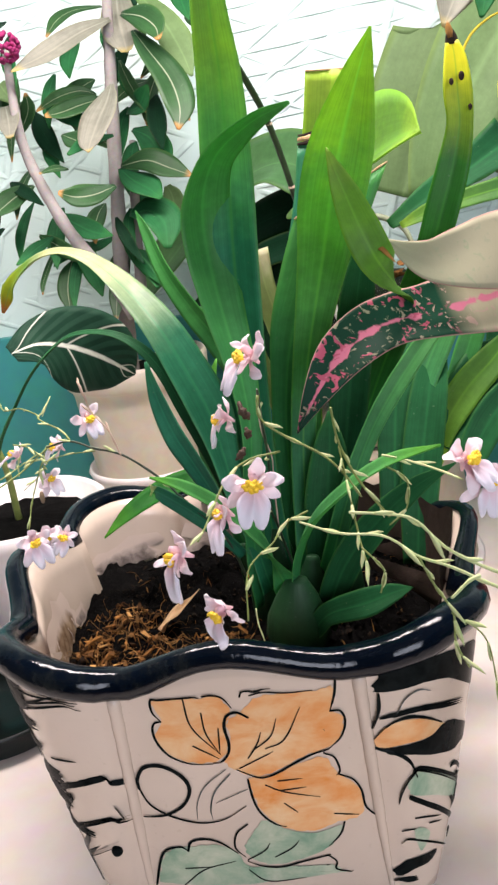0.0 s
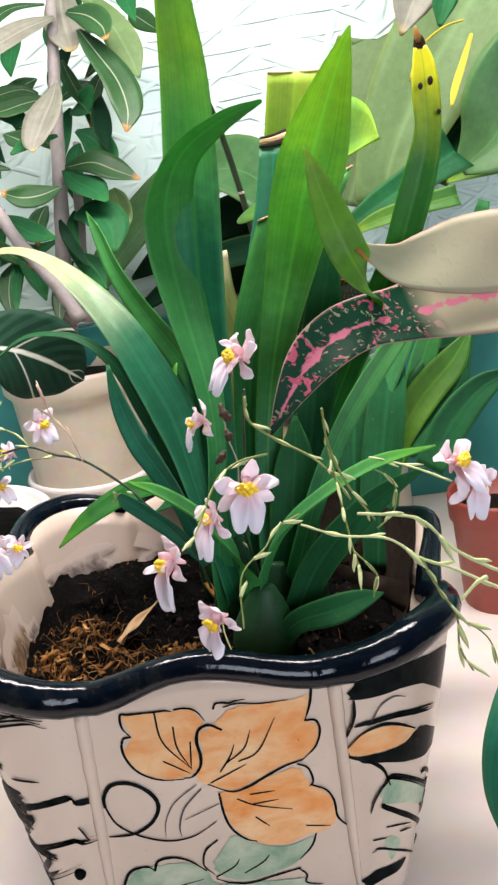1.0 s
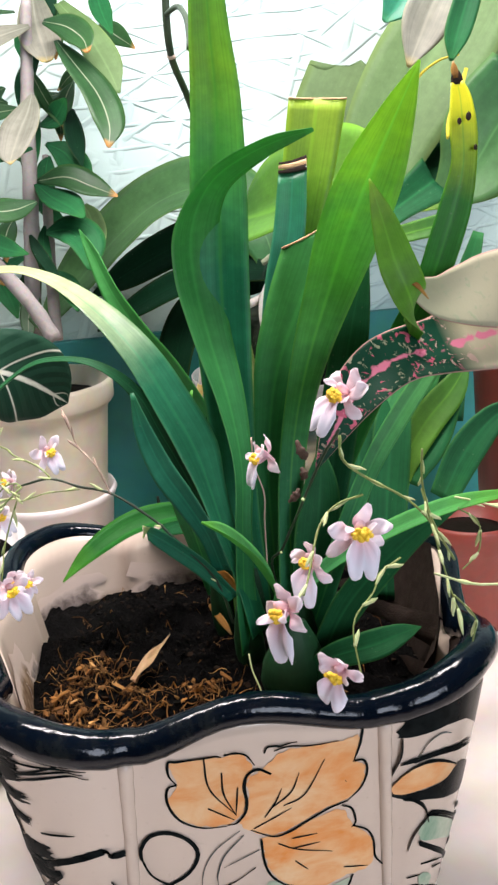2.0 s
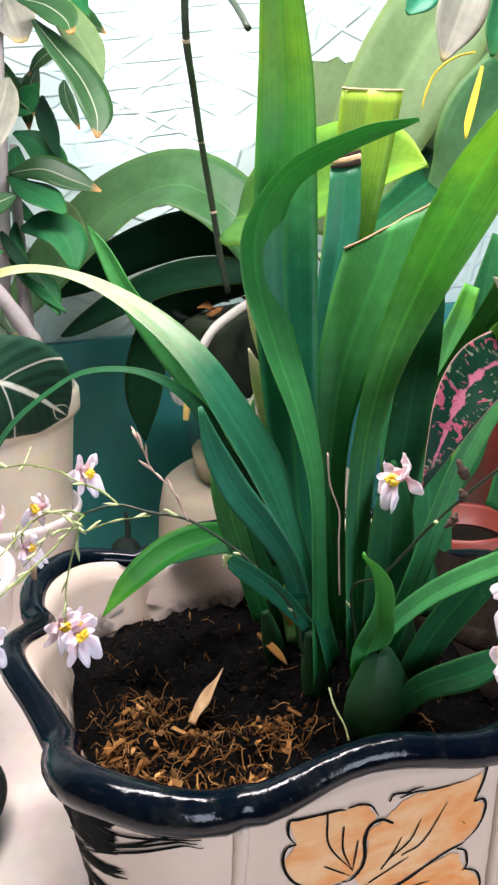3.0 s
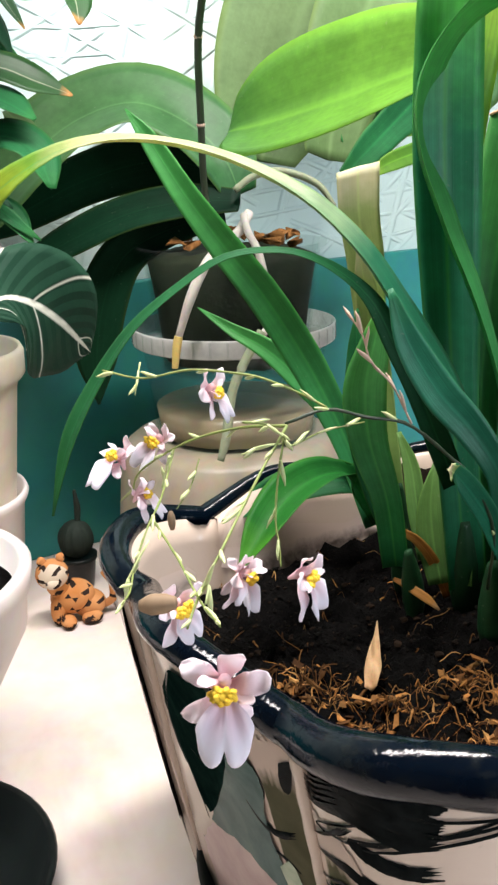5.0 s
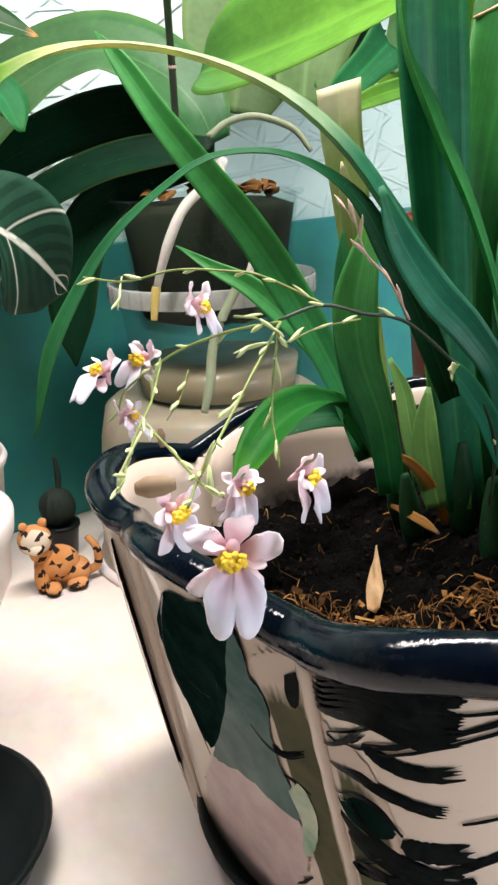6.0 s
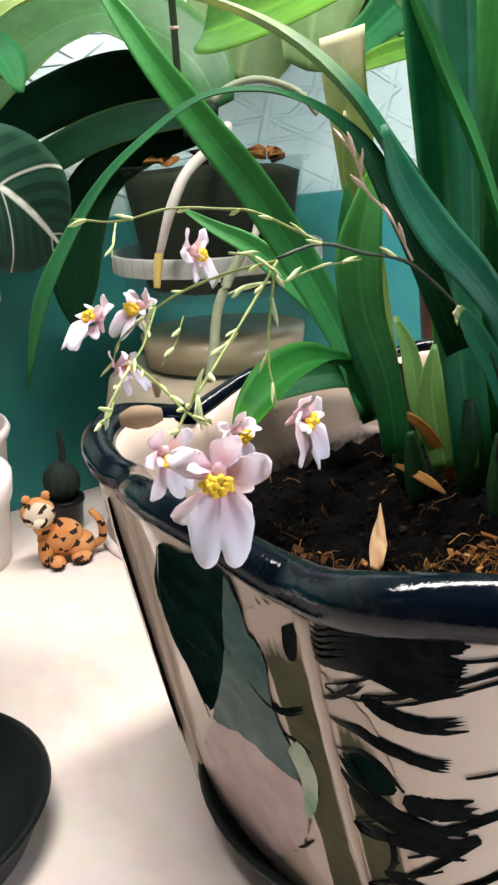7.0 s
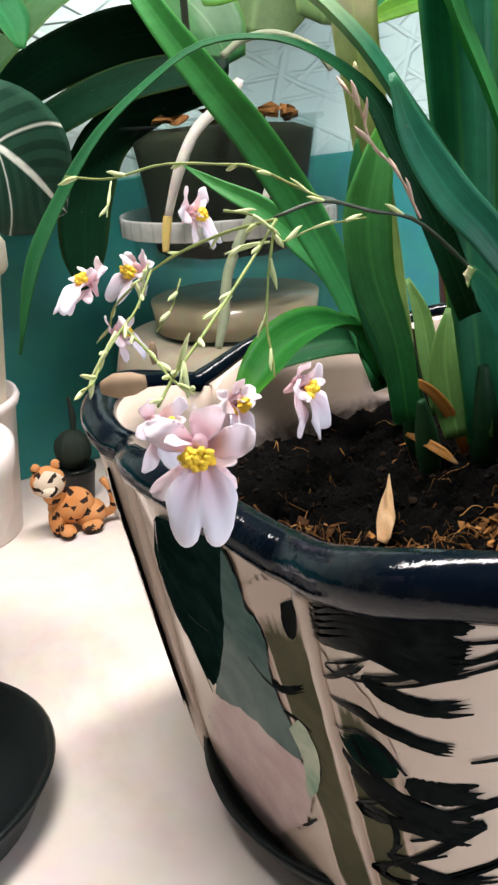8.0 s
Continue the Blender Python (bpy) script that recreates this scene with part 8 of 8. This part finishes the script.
painted_line(0, [(0.025, 0.1567), (0.05, 0.1596), (0.109, 0.1597), (0.152, 0.1591), (0.211, 0.1599), (0.28, 0.16)], 1.1, 18)
painted_line(0, [(0.102, 0.1572), (0.217, 0.1583), (0.389, 0.1566), (0.607, 0.1562)], 0.9, 19)
painted_line(0, [(0.8, 0.1607), (0.772, 0.152), (0.722, 0.1436)], 1.2, 20)
painted_line(0, [(0.712, 0.1431), (0.8, 0.1421), (0.826, 0.1357), (0.776, 0.127), (0.662, 0.1205)], 1.2, 21)
painted_line(0, [(0.662, 0.1205), (0.52, 0.1185), (0.357, 0.1139), (0.208, 0.1089), (0.072, 0.1074), (-0.1, 0.1138)], 1.2, 22)
painted_line(0, [(0.612, 0.1186), (0.695, 0.1149), (0.723, 0.1065), (0.688, 0.1033)], 1.1, 23)
painted_line(0, [(0.704, 0.1041), (0.817, 0.099), (0.869, 0.0908), (0.88, 0.0801), (0.947, 0.0723), (0.985, 0.0691), (0.985, 0.0731)], 1.1, 24)
painted_line(0, [(-0.024, 0.1073), (-0.007, 0.0929), (0.039, 0.0829), (0.133, 0.0754), (0.22, 0.0727)], 1.2, 25)
painted_line(0, [(-0.931, 0.1039), (-0.927, 0.111), (-0.852, 0.1184), (-0.707, 0.1191), (-0.565, 0.1128), (-0.509, 0.1037), (-0.576, 0.0937), (-0.724, 0.0871), (-0.891, 0.0854), (-0.939, 0.0851)], 2.0, 26)
painted_line(0, [(-0.93, 0.1046), (-0.867, 0.0944), (-0.742, 0.0872), (-0.572, 0.0819), (-0.416, 0.08), (-0.249, 0.0822), (-0.075, 0.0896)], 1.1, 27)
painted_line(0, [(-0.186, 0.1144), (-0.376, 0.1049), (-0.467, 0.0939), (-0.49, 0.0828)], 0.6, 28, "ink_thin")
painted_line(0, [(-0.156, 0.1116), (-0.307, 0.1007), (-0.366, 0.0896), (-0.365, 0.0821)], 0.8, 29, "ink_thin")
painted_line(0, [(-0.035, 0.1008), (-0.316, 0.0931)], 0.6, 30, "ink_thin")
painted_line(0, [(-0.947, 0.0336), (-0.873, 0.0531), (-0.806, 0.0612), (-0.686, 0.0636), (-0.621, 0.0608)], 1.5, 31)
painted_line(0, [(-0.623, 0.06), (-0.583, 0.0669), (-0.462, 0.0685), (-0.334, 0.0649), (-0.213, 0.0565)], 1.4, 32)
painted_line(0, [(-0.089, 0.0771), (-0.195, 0.071), (-0.227, 0.0608), (-0.154, 0.0532)], 1.0, 33)
painted_line(0, [(-0.706, 0.0344), (-0.513, 0.0458), (-0.249, 0.0508)], 0.8, 34)
painted_line(0, [(-0.675, 0.0473), (-0.443, 0.0477)], 0.8, 35)
painted_line(0, [(-0.145, 0.051), (0.007, 0.057), (0.059, 0.0621)], 0.8, 36)
painted_line(0, [(0.083, 0.0514), (0.235, 0.0573), (0.299, 0.0622)], 0.8, 37)
painted_line(0, [(-0.152, 0.0436), (-0.005, 0.0336), (0.305, 0.0338)], 0.8, 38)
painted_line(0, [(0.693, 0.0719), (0.643, 0.0635), (0.535, 0.0556)], 1.1, 39)
painted_line(0, [(0.533, 0.0493), (0.305, 0.0464), (0.114, 0.0437), (-0.04, 0.0458), (-0.148, 0.0501)], 1.2, 40)
painted_line(0, [(0.513, 0.0491), (0.573, 0.0436), (0.56, 0.0381), (0.659, 0.0348), (0.693, 0.0349)], 1.0, 41)
painted_line(6, [(0.51, 0.1626), (0.523, 0.15), (0.501, 0.1421), (0.579, 0.1382), (0.605, 0.1299), (0.521, 0.1237), (0.337, 0.1188)], 1.4, 101)
painted_line(6, [(0.345, 0.1199), (0.495, 0.1142), (0.658, 0.1148), (0.873, 0.1228)], 3.2, 102)
painted_line(6, [(-0.125, 0.1605), (-0.475, 0.1404), (-0.684, 0.1199), (-0.617, 0.1053), (-0.522, 0.0971), (-0.434, 0.085), (-0.379, 0.0754)], 2.0, 103)
painted_line(6, [(-0.622, 0.053), (-0.387, 0.0465), (-0.214, 0.0377), (0.063, 0.0348), (0.358, 0.0399)], 1.0, 104, "ink_thin")
painted_line(6, [(-0.423, 0.0449), (-0.236, 0.0482), (0.114, 0.0634)], 1.0, 105, "ink_thin")
painted_line(6, [(-0.412, 0.0464), (-0.222, 0.0641), (-0.195, 0.0749)], 0.9, 106, "ink_thin")
painted_line(6, [(-0.295, 0.0497), (-0.063, 0.0649), (0.023, 0.0752)], 0.9, 107, "ink_thin")
painted_line(6, [(0.077, 0.0837), (0.349, 0.0839), (0.633, 0.0859)], 1.0, 108, "ink_thin")
painted_line(6, [(-0.409, 0.0434), (-0.053, 0.0495), (0.368, 0.0613)], 0.8, 109, "ink_thin")
painted_line(6, [(0.766, 0.0927), (0.778, 0.0859), (0.602, 0.0683)], 1.8, 110)
painted_line(6, [(0.259, 0.0417), (0.428, 0.0463), (0.605, 0.0574)], 1.8, 111)
painted_line(6, [(0.084, 0.141), (0.103, 0.1282), (-0.024, 0.1103)], 1.2, 112)
painted_line(6, [(-0.37, 0.1133), (-0.119, 0.1143), (0.156, 0.1214)], 1.0, 113)
painted_line(6, [(0.528, 0.103), (0.685, 0.1043), (0.808, 0.1032)], 1.4, 114)
painted_line(7, [(-0.928, 0.1588), (-0.558, 0.1655), (-0.208, 0.1655), (0.064, 0.1655)], 5, 115)
painted_line(7, [(-0.939, 0.1564), (-0.559, 0.1654), (-0.208, 0.1655), (0.066, 0.1641)], 5.5, 116)
painted_line(7, [(-0.951, 0.1539), (-0.563, 0.1631), (-0.208, 0.1632), (0.068, 0.1622)], 6, 117)
painted_line(7, [(-0.963, 0.1515), (-0.569, 0.1606), (-0.21, 0.16), (0.07, 0.1603)], 6, 118)
painted_line(7, [(-0.976, 0.1489), (-0.575, 0.1582), (-0.212, 0.1568), (0.072, 0.1581)], 6, 119)
painted_line(7, [(-0.985, 0.1463), (-0.581, 0.1557), (-0.214, 0.1536), (0.074, 0.1558)], 6, 120)
painted_line(7, [(-0.985, 0.1437), (-0.588, 0.1532), (-0.216, 0.1503), (0.076, 0.1535)], 5.5, 121)
painted_line(7, [(-0.123, 0.1655), (-0.023, 0.1655), (0.074, 0.1655)], 2.0, 122)
painted_line(7, [(-0.985, 0.1299), (-0.78, 0.1392), (-0.601, 0.1481)], 3.4, 123)
painted_line(7, [(-0.626, 0.1429), (-0.458, 0.1405), (-0.321, 0.1391), (-0.125, 0.1388), (0.078, 0.1404)], 5.2, 124)
painted_line(7, [(-0.958, 0.1247), (-0.704, 0.1292), (-0.506, 0.1282), (-0.295, 0.1263), (-0.128, 0.1251), (-0.01, 0.125)], 4.2, 125)
painted_line(7, [(-0.985, 0.1122), (-0.736, 0.1205), (-0.571, 0.1204), (-0.467, 0.1162), (-0.382, 0.1124)], 2.0, 126)
painted_line(7, [(-0.399, 0.1095), (-0.224, 0.1081), (-0.015, 0.1086), (0.203, 0.1104)], 7.5, 127)
painted_line(7, [(-0.967, 0.1047), (-0.78, 0.104), (-0.55, 0.1027), (-0.329, 0.1005), (-0.083, 0.0973), (0.225, 0.0982)], 6.5, 128)
painted_line(7, [(-0.92, 0.0987), (-0.697, 0.0982), (-0.438, 0.0967), (-0.134, 0.0939), (0.12, 0.0943)], 4.6, 129)
painted_line(7, [(-0.925, 0.0875), (-0.674, 0.0902), (-0.343, 0.0919), (-0.031, 0.0909), (0.126, 0.0905)], 4.6, 130)
painted_line(7, [(-0.807, 0.1152), (-0.641, 0.1074), (-0.315, 0.1014), (0.059, 0.0998), (0.124, 0.1005)], 3.0, 131)
painted_line(7, [(-0.692, 0.073), (-0.372, 0.0731), (-0.066, 0.0716), (0.405, 0.073)], 4.5, 132)
painted_line(7, [(-0.568, 0.0927), (-0.538, 0.0848), (-0.622, 0.0738)], 2.2, 133)
painted_line(7, [(-0.085, 0.1652), (-0.917, 0.1367), (0.586, 0.1647), (0.745, 0.1616)], 1.2, 134)
painted_line(7, [(-0.12, 0.1597), (0.466, 0.1626), (0.758, 0.1601)], 1.2, 135)
painted_line(7, [(-0.614, 0.1434), (0.446, 0.1601), (0.732, 0.1586)], 1.2, 136)
painted_line(7, [(-0.604, 0.1401), (0.489, 0.158), (0.77, 0.1559)], 1.2, 137)
painted_line(7, [(0.079, 0.121), (0.354, 0.1235), (0.552, 0.1243)], 1.2, 138)
painted_line(7, [(-0.45, 0.104), (-0.859, 0.0855), (0.632, 0.1122), (0.848, 0.11), (0.985, 0.1098)], 3.6, 139)
painted_line(7, [(-0.412, 0.0855), (0.208, 0.097), (-0.952, 0.0576), (0.558, 0.084), (0.811, 0.0841), (0.969, 0.0854)], 2.8, 140)
painted_line(7, [(0.822, 0.0941), (0.849, 0.0897), (0.885, 0.0844)], 4.6, 141)
painted_line(7, [(-0.375, 0.0691), (0.167, 0.0685), (-0.985, 0.0342), (0.768, 0.0701)], 3.8, 142)
painted_line(7, [(-0.523, 0.0819), (-0.598, 0.0749), (-0.086, 0.0829)], 2.0, 143)
painted_line(7, [(-0.375, 0.0525), (-0.338, 0.0275), (-0.3, 0.0394)], 2.4, 144)
painted_line(1, [(-0.902, 0.1496), (-0.907, 0.139), (-0.974, 0.1266), (-0.985, 0.1241)], 3.6, 145)
painted_line(1, [(-0.914, 0.1341), (-0.789, 0.1361), (-0.477, 0.1367), (0.237, 0.1265)], 3.0, 146)
painted_line(1, [(-0.778, 0.1367), (-0.692, 0.145), (-0.565, 0.1483), (-0.433, 0.1459)], 1.1, 147, "ink_thin")
painted_line(1, [(-0.979, 0.1202), (-0.861, 0.1295), (-0.699, 0.1337), (-0.508, 0.1314), (-0.235, 0.1236)], 1.8, 148)
painted_line(1, [(-0.985, 0.118), (-0.981, 0.117), (-0.792, 0.1122), (-0.663, 0.1053), (-0.587, 0.0951)], 2.2, 149)
painted_line(1, [(-0.818, 0.0789), (-0.765, 0.0875), (-0.636, 0.0966), (-0.417, 0.0975), (0.985, 0.0573), (0.871, 0.0608)], 3.0, 150)
painted_line(1, [(-0.674, 0.084), (-0.527, 0.0778), (0.985, 0.0356), (0.208, 0.0685)], 2.8, 151)
painted_line(1, [(0.052, 0.0899), (0.236, 0.0881), (0.612, 0.0753)], 2.2, 152)
painted_line(1, [(0.938, 0.0615), (0.338, 0.0798), (0.575, 0.0675)], 2.2, 153)
painted_line(1, [(0.837, 0.0584), (0.55, 0.0678), (0.537, 0.0607)], 2.2, 154)
painted_line(1, [(0.269, 0.0651), (0.575, 0.0578), (0.612, 0.0685)], 2.2, 155)
painted_line(1, [(0.612, 0.0375), (0.537, 0.0389), (0.537, 0.033)], 2.2, 156)
painted_line(1, [(-0.627, 0.0674), (-0.398, 0.0655), (-0.049, 0.0601)], 1.1, 157)
painted_line(1, [(-0.361, 0.0604), (-0.205, 0.0586), (-0.006, 0.0557)], 1.0, 158)
painted_line(1, [(-0.813, 0.0595), (-0.716, 0.0599), (-0.607, 0.0597)], 1.1, 159)
painted_line(1, [(-0.826, 0.0506), (-0.548, 0.0508), (0.985, 0.0185)], 1.3, 160)
painted_line(1, [(-0.985, 0.0205), (-0.834, 0.0222), (-0.54, 0.0217)], 3.5, 161)
painted_line(5, [(0.80, 0.156), (0.82, 0.140), (0.85, 0.115), (0.86, 0.085), (0.86, 0.050), (0.86, 0.018)], 6.0, 99)
bm = bmesh.new()
blob(bm, pot_point(7, 0.678, 0.0629, 0.0002), (0.0030, 0.0030, 0.0034), 2)
part("painted_dot", bm, "ink", pot, "black painted dot")
